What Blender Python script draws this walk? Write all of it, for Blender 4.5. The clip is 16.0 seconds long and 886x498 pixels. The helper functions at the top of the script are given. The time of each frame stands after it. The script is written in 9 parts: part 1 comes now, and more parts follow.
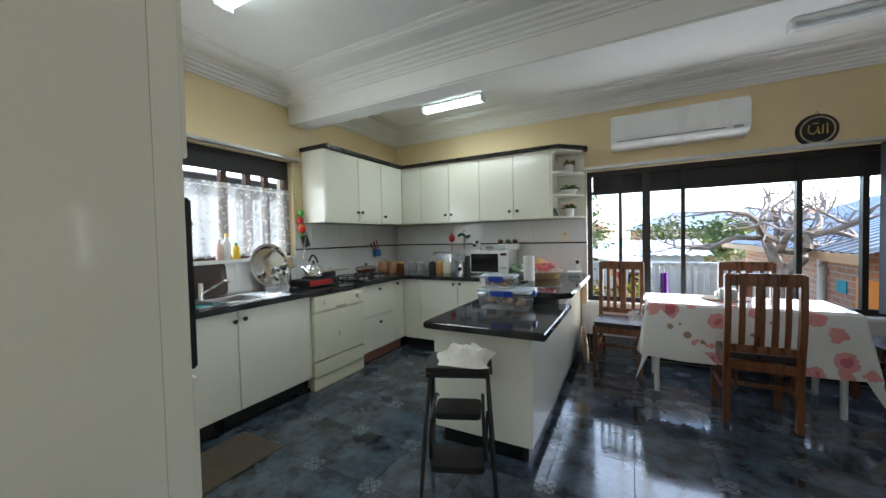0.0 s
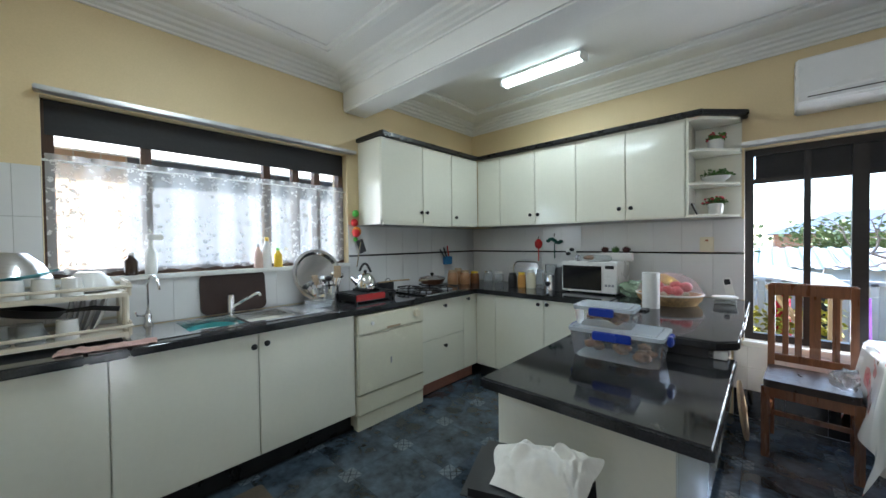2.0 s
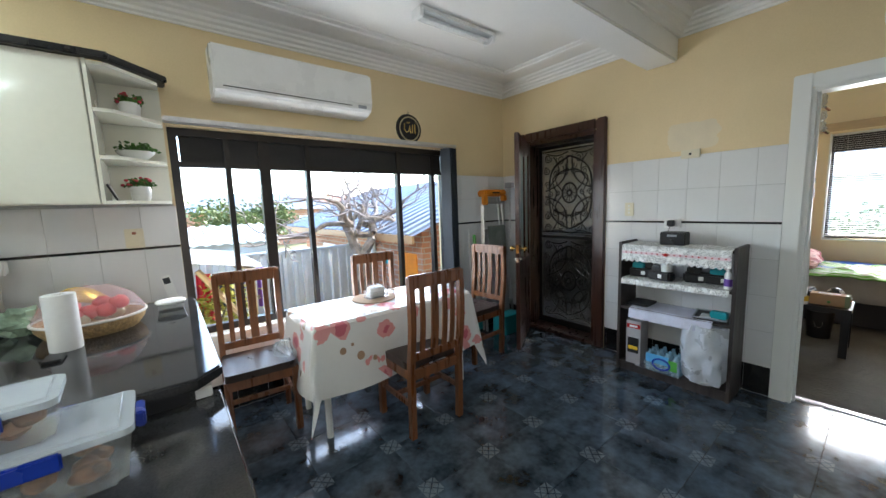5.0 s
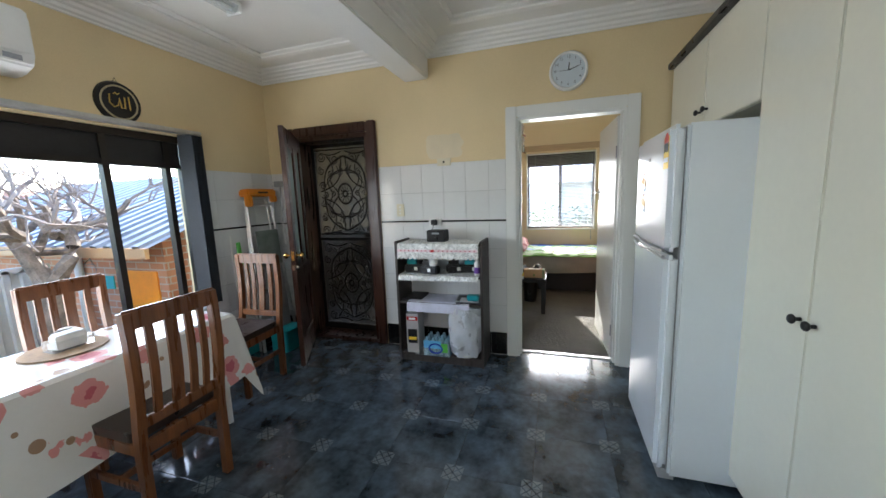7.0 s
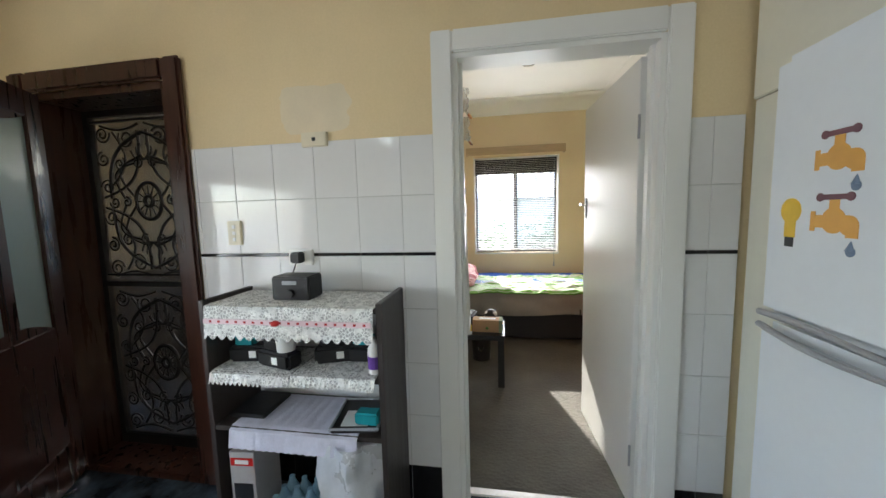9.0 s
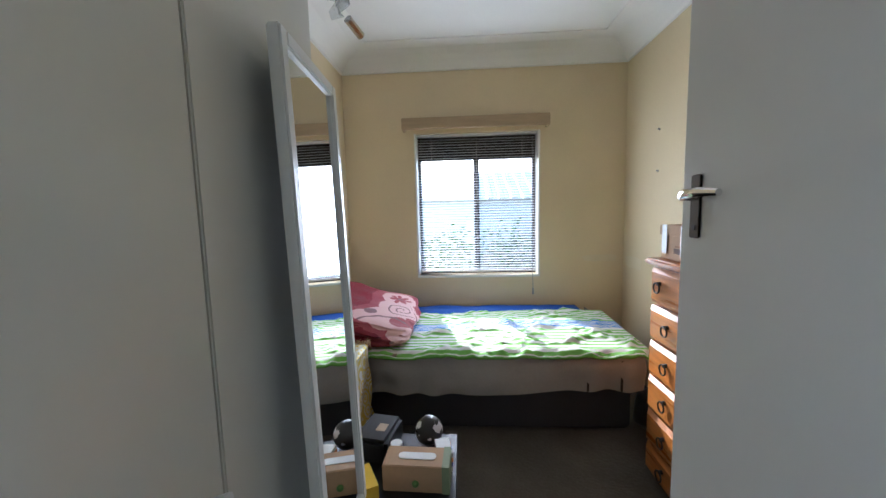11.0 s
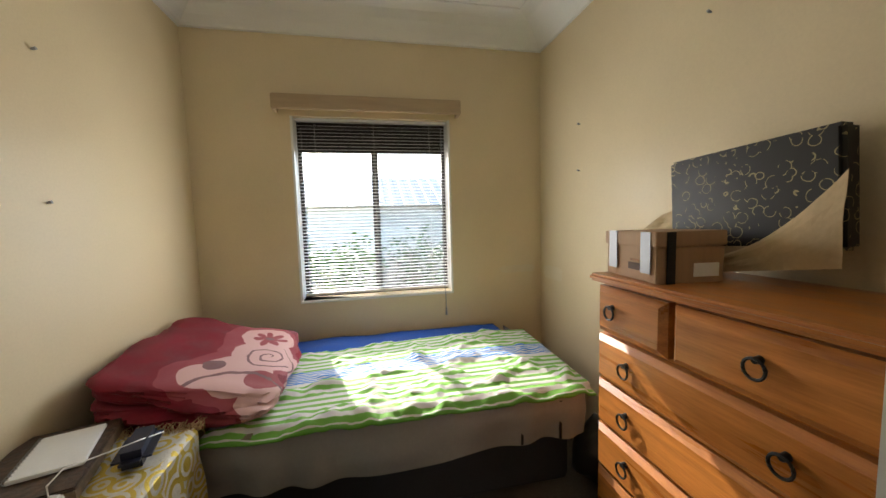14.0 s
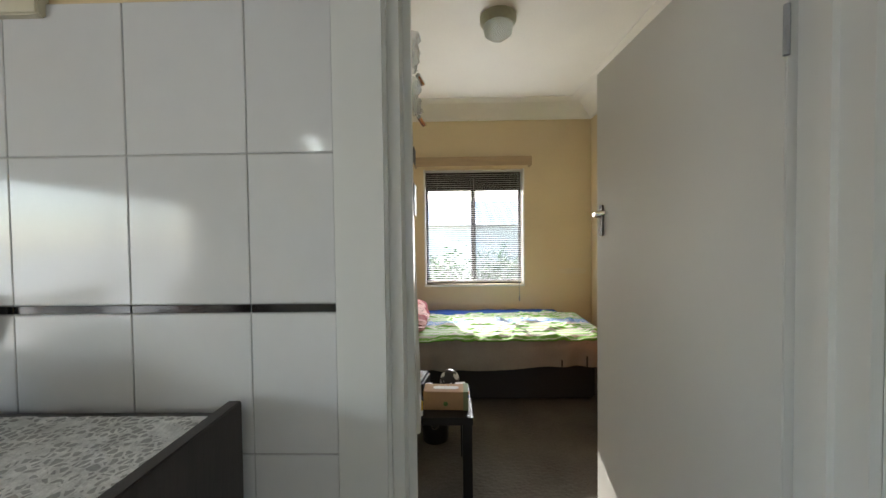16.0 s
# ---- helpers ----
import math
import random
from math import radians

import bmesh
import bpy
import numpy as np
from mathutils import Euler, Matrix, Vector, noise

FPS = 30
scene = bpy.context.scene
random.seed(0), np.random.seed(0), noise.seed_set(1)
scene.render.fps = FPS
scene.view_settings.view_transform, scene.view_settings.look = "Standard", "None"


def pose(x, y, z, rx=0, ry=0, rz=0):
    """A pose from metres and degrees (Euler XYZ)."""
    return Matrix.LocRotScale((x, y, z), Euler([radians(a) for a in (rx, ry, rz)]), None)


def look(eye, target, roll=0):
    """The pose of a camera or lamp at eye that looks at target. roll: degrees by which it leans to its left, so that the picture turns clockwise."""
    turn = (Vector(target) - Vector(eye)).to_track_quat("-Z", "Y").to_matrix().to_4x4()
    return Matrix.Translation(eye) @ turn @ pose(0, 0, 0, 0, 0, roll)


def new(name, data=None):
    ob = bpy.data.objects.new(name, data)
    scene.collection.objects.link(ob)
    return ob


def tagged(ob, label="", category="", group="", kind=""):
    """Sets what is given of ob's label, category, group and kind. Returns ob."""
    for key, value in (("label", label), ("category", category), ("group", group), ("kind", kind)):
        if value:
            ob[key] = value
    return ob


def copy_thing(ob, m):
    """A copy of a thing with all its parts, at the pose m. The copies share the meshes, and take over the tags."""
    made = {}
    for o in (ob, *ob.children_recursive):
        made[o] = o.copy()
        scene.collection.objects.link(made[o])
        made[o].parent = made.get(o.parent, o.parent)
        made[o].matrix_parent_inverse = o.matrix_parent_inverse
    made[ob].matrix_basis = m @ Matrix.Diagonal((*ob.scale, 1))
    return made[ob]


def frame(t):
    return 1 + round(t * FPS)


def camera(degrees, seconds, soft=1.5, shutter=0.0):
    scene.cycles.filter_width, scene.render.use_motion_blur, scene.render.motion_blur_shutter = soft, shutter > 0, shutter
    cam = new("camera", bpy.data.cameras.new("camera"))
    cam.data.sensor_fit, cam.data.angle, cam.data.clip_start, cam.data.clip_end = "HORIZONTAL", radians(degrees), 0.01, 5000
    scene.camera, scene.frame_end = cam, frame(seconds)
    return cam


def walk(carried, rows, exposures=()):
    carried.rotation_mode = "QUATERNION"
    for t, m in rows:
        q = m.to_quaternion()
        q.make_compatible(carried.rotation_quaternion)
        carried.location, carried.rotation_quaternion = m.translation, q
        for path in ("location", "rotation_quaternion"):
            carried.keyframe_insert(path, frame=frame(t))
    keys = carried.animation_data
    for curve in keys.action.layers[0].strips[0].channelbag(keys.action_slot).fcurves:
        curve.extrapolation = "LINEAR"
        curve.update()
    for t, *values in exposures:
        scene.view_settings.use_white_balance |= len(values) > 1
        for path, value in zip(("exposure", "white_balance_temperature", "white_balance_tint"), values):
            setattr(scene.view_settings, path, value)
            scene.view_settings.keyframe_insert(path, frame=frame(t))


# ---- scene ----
cam = camera(103.1, 16.0)
PATH = [
    (0, (0.499, 0.702, 1.318), (-0.441, 2.466, 1.258), -1.3),
    (0.5, (0.421, 0.909, 1.329), (-0.577, 2.641, 1.267), -1.3),
    (1, (0.346, 1.164, 1.347), (-0.734, 2.846, 1.287), -1.1),
    (1.5, (0.275, 1.322, 1.343), (-0.969, 2.888, 1.311), -0.8),
    (2, (0.199, 1.441, 1.347), (-1.157, 2.91, 1.31), -0.7),
    (2.5, (0.175, 1.638, 1.366), (-1.166, 3.121, 1.317), -0.8),
    (3, (0.212, 1.853, 1.357), (-0.837, 3.552, 1.242), -1.2),
    (3.5, (0.242, 1.956, 1.426), (-0.212, 3.894, 1.238), -1.6),
    (4, (0.166, 2.068, 1.447), (0.417, 4.04, 1.22), -1.5),
    (4.5, (0.087, 2.093, 1.444), (0.988, 3.863, 1.205), -1.8),
    (5, (-0.004, 2.007, 1.435), (1.223, 3.567, 1.193), -2.1),
    (5.2, (-0.03, 1.967, 1.44), (1.286, 3.453, 1.194), -2.0),
    (7.3, (0.279, 2.049, 1.451), (2.184, 2.595, 1.182), -1.8),
    (7.5, (0.401, 2.053, 1.442), (2.313, 2.584, 1.189), -1.6),
    (8, (0.8, 2.102, 1.401), (2.73, 2.58, 1.177), -1.4),
    (8.5, (1.239, 2.147, 1.399), (3.189, 2.537, 1.184), -1.6),
    (9, (1.712, 2.157, 1.42), (3.674, 2.487, 1.214), -1.5),
    (9.5, (2.159, 2.169, 1.419), (4.125, 2.470, 1.203), -1.2),
    (9.7, (2.295, 2.152, 1.428), (4.264, 2.425, 1.209), -1.1),
    (11.8, (3.895, 2.083, 1.41), (5.886, 2.142, 1.229), -1.4),
    (12, (3.971, 2.077, 1.406), (5.962, 2.122, 1.227), -1.3),
    (12.5, (4.118, 2.063, 1.402), (6.11, 2.017, 1.226), -1.3),
    (13, (4.163, 2.065, 1.404), (6.14, 1.821, 1.226), -1.5),
    (13.5, (4.146, 2.065, 1.403), (6.102, 1.69, 1.224), -1.5),
    (14, (3.975, 2.022, 1.405), (5.923, 1.621, 1.238), -1.6),
    (14.5, (3.695, 1.962, 1.388), (5.656, 1.625, 1.263), -1.6),
    (15, (3.399, 1.967, 1.353), (5.378, 1.714, 1.26), -1.5),
    (15.5, (3.051, 1.972, 1.305), (5.044, 1.818, 1.242), -1.5),
    (16, (2.65, 2.255, 1.35), (4.65, 2.288, 1.302), -0.7),
]
EXPOSURES = [(0, 2.9, 6000, 8), (1.0, 2.95, 5850, 8), (2.5, 2.95, 5700, 8), (3.5, 3.05, 5850, 8), (4.2, 3.5, 6100, 8), (5.2, 3.35, 6050, 8), (7.3, 3.35, 6150, 9), (9.0, 3.45, 6300, 9), (9.7, 3.45, 5950, 9), (11.8, 2.75, 5100, 12), (12.5, 2.65, 5050, 12), (13.5, 2.75, 6750, 11), (14.5, 2.9, 6350, 10), (15.0, 3.1, 6250, 10), (15.5, 3.2, 5850, 9), (16.0, 3.0, 6500, 9)]
walk(cam, [(t, look(eye, target, roll)) for t, eye, target, roll in PATH], EXPOSURES)

# ---- world, sun, lamps, exposure ----
SUN_WAY = Vector((-1.0, -0.29, -0.566)).normalized()
world = bpy.data.worlds.new("sky")
scene.world = world
world.use_nodes = True
wn = world.node_tree
sky = wn.nodes.new("ShaderNodeTexSky")
sky.sky_type = "NISHITA"
sky.sun_disc = False
sky.sun_elevation = math.asin(-SUN_WAY.z)
sky.sun_rotation = math.atan2(-SUN_WAY.x, -SUN_WAY.y)
sky.air_density, sky.dust_density, sky.ozone_density = 1.0, 1.0, 1.0
wn.links.new(sky.outputs[0], wn.nodes["Background"].inputs[0])
wn.nodes["Background"].inputs[1].default_value = 0.15
sun = new("sun", bpy.data.lights.new("sun", "SUN"))
sun.data.energy, sun.data.angle, sun.data.color = 2.1, radians(0.5), (1.0, 0.93, 0.82)
sun.rotation_mode = "QUATERNION"
sun.rotation_quaternion = SUN_WAY.to_track_quat("-Z", "Y")


def area_lamp(name, place, way, w, h, power, colour=(1, 1, 1)):
    lamp = new(name, bpy.data.lights.new(name, "AREA"))
    lamp.data.shape, lamp.data.size, lamp.data.size_y = "RECTANGLE", w, h
    lamp.data.energy, lamp.data.color = power, colour
    lamp.matrix_basis = Matrix.Translation(place) @ Vector(way).to_track_quat("-Z", "Y").to_matrix().to_4x4()
    return lamp


area_lamp("tube_light_glow", (-1.17, 4.12, 2.69), (0, 0, -1), 0.7, 0.1, 1.0, (0.92, 1.0, 0.95))
area_lamp("tube_light_glow_2", (-1.3, 2.0, 2.69), (0, 0, -1), 0.7, 0.1, 1.3, (0.92, 1.0, 0.95))
# the sky's light in the openings
area_lamp("north_window_daylight", (1.13, 4.99, 1.2), (0, -1, 0), 2.0, 1.1, 3.2, (0.96, 0.98, 1.0))
area_lamp("sink_window_daylight", (-2.545, 2.26, 1.55), (1, 0, 0), 1.6, 0.7, 1.6, (0.95, 0.98, 1.0))
area_lamp("bedroom_window_daylight", (6.66, 1.965, 1.42), (-1, 0, 0), 1.0, 1.0, 2.4, (1.0, 0.99, 0.97))
# fill lamp added in front of the closed hall end wall, no window there
area_lamp("hall_daylight", (0.3, -1.05, 1.7), (0, 1, -0.1), 1.2, 1.6, 1.5, (0.97, 0.98, 1.0))

# ---- materials ----


def mat(name, colour, rough=0.5, metal=0.0, vary=0.06, scale=6.0, fine=60.0, bump=0.0, bump_scale=80.0, coat=0.0, trans=0.0, alpha=1.0, ior=1.45, spec=0.5, stretch=None, tint=None, rand=0.0, wear=0.2):
    m = bpy.data.materials.new(name)
    m.use_nodes = True
    n, l = m.node_tree.nodes, m.node_tree.links
    b = n["Principled BSDF"]
    b.inputs["Roughness"].default_value = rough
    b.inputs["Metallic"].default_value = metal
    b.inputs["Coat Weight"].default_value = coat
    b.inputs["Coat Roughness"].default_value = 0.06
    b.inputs["Transmission Weight"].default_value = trans
    b.inputs["Alpha"].default_value = alpha
    b.inputs["IOR"].default_value = ior
    b.inputs["Specular IOR Level"].default_value = spec
    tc = n.new("ShaderNodeTexCoord")
    mp = n.new("ShaderNodeMapping")
    if stretch:
        mp.inputs["Scale"].default_value = stretch
    oi = n.new("ShaderNodeObjectInfo")
    add = n.new("ShaderNodeVectorMath")
    add.operation = "ADD"
    sc = n.new("ShaderNodeVectorMath")
    sc.operation = "SCALE"
    sc.inputs["Scale"].default_value = 37.0
    cmb = n.new("ShaderNodeCombineXYZ")
    for i in range(3):
        l.new(oi.outputs["Random"], cmb.inputs[i])
    l.new(cmb.outputs[0], sc.inputs[0])
    l.new(tc.outputs["Object"], add.inputs[0])
    l.new(sc.outputs[0], add.inputs[1])
    l.new(add.outputs[0], mp.inputs["Vector"])
    big = n.new("ShaderNodeTexNoise")
    big.inputs["Scale"].default_value, big.inputs["Detail"].default_value = scale, 5.0
    small = n.new("ShaderNodeTexNoise")
    small.inputs["Scale"].default_value, small.inputs["Detail"].default_value = fine, 3.0
    l.new(mp.outputs[0], big.inputs["Vector"])
    l.new(mp.outputs[0], small.inputs["Vector"])
    mx = n.new("ShaderNodeMath")
    mx.operation = "MULTIPLY_ADD"
    l.new(small.outputs["Fac"], mx.inputs[0])
    mx.inputs[1].default_value = 0.35
    l.new(big.outputs["Fac"], mx.inputs[2])
    ramp = n.new("ShaderNodeValToRGB")
    lo = [max(0, c * (1 - vary * 2.2)) for c in colour]
    hi = [min(1, c * (1 + vary * 1.6)) for c in (tint or colour)]
    ramp.color_ramp.elements[0].position, ramp.color_ramp.elements[1].position = 0.42, 0.92
    ramp.color_ramp.elements[0].color, ramp.color_ramp.elements[1].color = (*lo, 1), (*hi, 1)
    l.new(mx.outputs[0], ramp.inputs[0])
    out = ramp.outputs[0]
    if rand:
        hs = n.new("ShaderNodeHueSaturation")
        mr = n.new("ShaderNodeMapRange")
        mr.inputs["To Min"].default_value, mr.inputs["To Max"].default_value = 1 - rand, 1 + rand
        l.new(oi.outputs["Random"], mr.inputs["Value"])
        l.new(mr.outputs[0], hs.inputs["Value"])
        l.new(out, hs.inputs["Color"])
        out = hs.outputs[0]
    if vary > 0.003:
        l.new(out, b.inputs["Base Color"])
    else:
        b.inputs["Base Color"].default_value = (*colour, 1)
    rr = n.new("ShaderNodeMapRange")
    rr.inputs["From Min"].default_value, rr.inputs["From Max"].default_value = 0.3, 0.75
    rr.inputs["To Min"].default_value, rr.inputs["To Max"].default_value = max(0.0, rough * (1 - wear)), min(1.0, rough * (1 + 1.25 * wear))
    l.new(big.outputs["Fac"], rr.inputs["Value"])
    if wear > 0.06:
        l.new(rr.outputs[0], b.inputs["Roughness"])
    if bump:
        bn = n.new("ShaderNodeTexNoise")
        bn.inputs["Scale"].default_value, bn.inputs["Detail"].default_value = bump_scale, 4.0
        l.new(mp.outputs[0], bn.inputs["Vector"])
        bp = n.new("ShaderNodeBump")
        bp.inputs["Strength"].default_value, bp.inputs["Distance"].default_value = bump, 0.01
        l.new(bn.outputs["Fac"], bp.inputs["Height"])
        l.new(bp.outputs[0], b.inputs["Normal"])
    return m


def nodes_of(m):
    return m.node_tree.nodes, m.node_tree.links, m.node_tree.nodes["Principled BSDF"]


def emitter(name, colour, power):
    m = mat(name, colour, 0.4)
    b = m.node_tree.nodes["Principled BSDF"]
    b.inputs["Emission Color"].default_value = (*colour, 1)
    b.inputs["Emission Strength"].default_value = power
    return m


def wood(name, dark, light, rough=0.35, scale=3.0, axis=2, coat=0.2):
    st = [9.0, 9.0, 9.0]
    st[axis] = 0.7
    m = mat(name, dark, rough, vary=0.12, scale=scale, fine=22, bump=0.06, bump_scale=40, coat=coat, stretch=st, tint=light)
    return m


def math_node(n, l, op, a, b=None, c=None):
    k = n.new("ShaderNodeMath")
    k.operation = op
    for i, v in enumerate((a, b, c)):
        if v is None:
            continue
        if isinstance(v, (int, float)):
            k.inputs[i].default_value = v
        else:
            l.new(v, k.inputs[i])
    return k.outputs[0]


def mix_colour(n, l, fac, a, b):
    k = n.new("ShaderNodeMix")
    k.data_type = "RGBA"
    for sock, v in ((k.inputs[0], fac), (k.inputs[6], a), (k.inputs[7], b)):
        if isinstance(v, (int, float)):
            sock.default_value = v
        elif isinstance(v, tuple):
            sock.default_value = (*v, 1)
        else:
            l.new(v, sock)
    return k.outputs[2]


WALL_CREAM = mat("cream_paint", (0.70, 0.56, 0.325), 0.55, vary=0.03, scale=1.2, fine=120, bump=0.05, bump_scale=180, tint=(0.74, 0.595, 0.355))
BED_CREAM = mat("bedroom_cream_paint", (0.70, 0.58, 0.375), 0.5, vary=0.03, scale=1.1, fine=110, bump=0.06, bump_scale=160, tint=(0.73, 0.61, 0.405))
PLASTER = mat("white_plaster", (0.84, 0.83, 0.80), 0.6, vary=0.03, scale=1.5, fine=90, bump=0.04, bump_scale=120)
WHITE_PAINT = mat("white_gloss_paint", (0.77, 0.77, 0.74), 0.3, vary=0.002, scale=14, fine=180, wear=0.03, bump=0.01, bump_scale=50)
LAMINATE = mat("cream_white_laminate", (0.80, 0.79, 0.68), 0.16, vary=0.02, scale=1.5, fine=40, bump=0.012, bump_scale=6, coat=0.5)
CARCASS = mat("cabinet_carcass", (0.7, 0.69, 0.6), 0.4, vary=0.03)
STONE = mat("black_stone", (0.010, 0.011, 0.012), 0.07, vary=0.5, scale=5, fine=160, spec=0.35, tint=(0.03, 0.03, 0.032))
BLACK = mat("black_plastic", (0.012, 0.012, 0.013), 0.4, vary=0.2)
BLACK_TRIM = mat("black_trim", (0.015, 0.015, 0.016), 0.3, vary=0.2, scale=10)
FRAME_BLACK = mat("dark_bronze_frame", (0.018, 0.014, 0.012), 0.35, vary=0.2, scale=8)
STEEL = mat("stainless_steel", (0.62, 0.62, 0.62), 0.2, metal=1.0, vary=0.06, scale=20, stretch=(1, 1, 12))
CHROME = mat("chrome", (0.75, 0.75, 0.75), 0.08, metal=1.0, vary=0.02)
BRASS = mat("polished_brass", (0.72, 0.47, 0.15), 0.15, metal=1.0, vary=0.08, scale=20)
WHITE_PLASTIC = mat("white_plastic", (0.78, 0.78, 0.76), 0.3, vary=0.02)
CREAM_PLASTIC = mat("cream_plastic", (0.72, 0.66, 0.5), 0.35, vary=0.04)
FRIDGE_WHITE = mat("white_enamel", (0.74, 0.79, 0.84), 0.2, vary=0.015, scale=2, bump=0.03, bump_scale=260, coat=0.3)
GREY_PLASTIC = mat("grey_plastic", (0.32, 0.33, 0.35), 0.35, vary=0.05)
ALU = mat("aluminium", (0.6, 0.6, 0.6), 0.35, metal=0.9, vary=0.06, scale=15)
JARRAH = wood("dark_red_door_wood", (0.040, 0.014, 0.009), (0.056, 0.020, 0.012), 0.3, axis=2)
CHAIR_WOOD = wood("warm_chair_wood", (0.10, 0.034, 0.012), (0.19, 0.07, 0.023), 0.3, axis=2)
PINE = wood("honey_pine", (0.36, 0.12, 0.022), (0.5, 0.19, 0.042), 0.32, axis=0)
WENGE = wood("dark_brown_laminate", (0.03, 0.024, 0.022), (0.055, 0.045, 0.042), 0.4, axis=2, coat=0.0)
LEATHER = mat("dark_brown_leatherette", (0.028, 0.017, 0.013), 0.32, vary=0.25, scale=12, bump=0.12, bump_scale=220)
TILE_WHITE = mat("white_wall_tile", (0.72, 0.72, 0.72), 0.1, vary=0.015, scale=2.5, fine=30, bump=0.02, bump_scale=7, rand=0.02)
TILE_BLACK = mat("black_wall_tile", (0.008, 0.008, 0.009), 0.1, vary=0.2, coat=0.3)
GROUT = mat("grout", (0.5, 0.5, 0.49), 0.8, vary=0.08, bump=0.1)
GROUT_DARK = mat("dark_grout", (0.03, 0.032, 0.036), 0.8, vary=0.1)
GLASS = mat("window_glass", (1, 1, 1), 0.0, vary=0, trans=1.0, ior=1.02, spec=0.5)
CLEAR = mat("clear_plastic", (0.9, 0.93, 0.95), 0.12, vary=0.02, trans=0.85, ior=1.08)
BLUE_PLASTIC = mat("blue_plastic", (0.015, 0.045, 0.35), 0.3, vary=0.05)
MIRROR = mat("mirror_silver", (0.85, 0.86, 0.86), 0.01, metal=1.0, vary=0)
RED = mat("red_enamel", (0.45, 0.02, 0.02), 0.25, vary=0.08)
RED_PLASTIC = mat("red_plastic", (0.6, 0.03, 0.03), 0.35, vary=0.06)
GREEN_PLASTIC = mat("green_plastic", (0.1, 0.42, 0.06), 0.4, vary=0.06)
YELLOW_PLASTIC = mat("yellow_plastic", (0.75, 0.5, 0.03), 0.35, vary=0.06)
ORANGE_PLASTIC = mat("orange_plastic", (0.75, 0.26, 0.02), 0.4, vary=0.06)
TEAL_PLASTIC = mat("teal_plastic", (0.02, 0.32, 0.36), 0.4, vary=0.06)
CARD = mat("cardboard", (0.42, 0.27, 0.16), 0.8, vary=0.05, scale=5, stretch=(1, 8, 1), bump=0.04)
PAPER = mat("white_paper", (0.8, 0.8, 0.78), 0.8, vary=0.03)
WHITE_CLOTH = mat("white_cloth", (0.7, 0.68, 0.62), 0.9, vary=0.06, scale=8, bump=0.15, bump_scale=300)
SHEET_GREY = mat("cream_grey_bed_sheet", (0.31, 0.295, 0.275), 0.9, vary=0.05, scale=5, bump=0.1, bump_scale=260)
BLUE_SHEET = mat("royal_blue_sheet", (0.012, 0.075, 0.36), 0.85, vary=0.1, scale=5, bump=0.1, bump_scale=250)
BASE_CLOTH = mat("charcoal_bed_base_cloth", (0.03, 0.03, 0.034), 0.85, vary=0.12, bump=0.12, bump_scale=300)
FOLIAGE = mat("green_leaves", (0.05, 0.13, 0.03), 0.5, vary=0.35, scale=20, tint=(0.09, 0.2, 0.04))
FLOWER_RED = mat("red_flowers", (0.45, 0.04, 0.06), 0.6, vary=0.2, scale=30)
BARK = mat("grey_bark", (0.22, 0.18, 0.15), 0.85, vary=0.3, scale=9, bump=0.6, bump_scale=30)
TERRA = mat("rust_clay", (0.36, 0.13, 0.07), 0.8, vary=0.15)
BREAD = mat("brown_food", (0.3, 0.14, 0.06), 0.7, vary=0.3, scale=25, bump=0.3, bump_scale=40)
TAN = mat("tan_fabric_wood", (0.42, 0.31, 0.19), 0.6, vary=0.06, scale=4, stretch=(1, 1, 8))
TUBE = emitter("lit_tube", (0.9, 1.0, 0.95), 0.9)
GOLD = mat("gold_print", (0.6, 0.42, 0.12), 0.35, metal=0.6, vary=0.1)


# ---- building helpers ----
def tag(ob, label="", category="", group="", kind=""):
    return tagged(ob, label, category, group, kind)


def mesh_of(name, bm, material, smooth=False):
    bmesh.ops.recalc_face_normals(bm, faces=bm.faces)
    me = bpy.data.meshes.new(name)
    bm.to_mesh(me)
    bm.free()
    me.materials.append(material)
    if smooth:
        me.polygons.foreach_set("use_smooth", [True] * len(me.polygons))
        me.set_sharp_from_angle(angle=radians(40))
    return me


def part(name, bm, material, parent=None, label="", smooth=False, m=None):
    ob = new(name, mesh_of(name, bm, material, smooth))
    if parent is not None:
        ob.parent = parent
    if m is not None:
        ob.matrix_basis = m
    if label:
        ob["label"] = label
    return ob


def thing(name, x, y, z, label, category, group="", rz=0, rx=0, ry=0):
    ob = new(name)
    ob.empty_display_size = 0.05
    ob.matrix_basis = pose(x, y, z, rx, ry, rz)
    return tagged(ob, label, category, group)


def box(x0, y0, z0, x1, y1, z1, bevel=0.0, seg=2, bm=None):
    nb = bmesh.new()
    r = bmesh.ops.create_cube(nb, size=1)
    bmesh.ops.scale(nb, verts=nb.verts, vec=(abs(x1 - x0), abs(y1 - y0), abs(z1 - z0)))
    bmesh.ops.translate(nb, verts=nb.verts, vec=((x0 + x1) / 2, (y0 + y1) / 2, (z0 + z1) / 2))
    if bevel:
        bmesh.ops.bevel(nb, geom=nb.edges[:], offset=bevel, segments=seg, affect="EDGES", clamp_overlap=True)
    return join(bm, nb) if bm is not None else nb


def join(bm, nb, m=None):
    if m is not None:
        bmesh.ops.transform(nb, matrix=m, verts=nb.verts)
    vs = [bm.verts.new(v.co) for v in nb.verts]
    nb.verts.index_update()
    for f in nb.faces:
        try:
            bm.faces.new([vs[v.index] for v in f.verts])
        except ValueError:
            pass
    nb.free()
    return bm


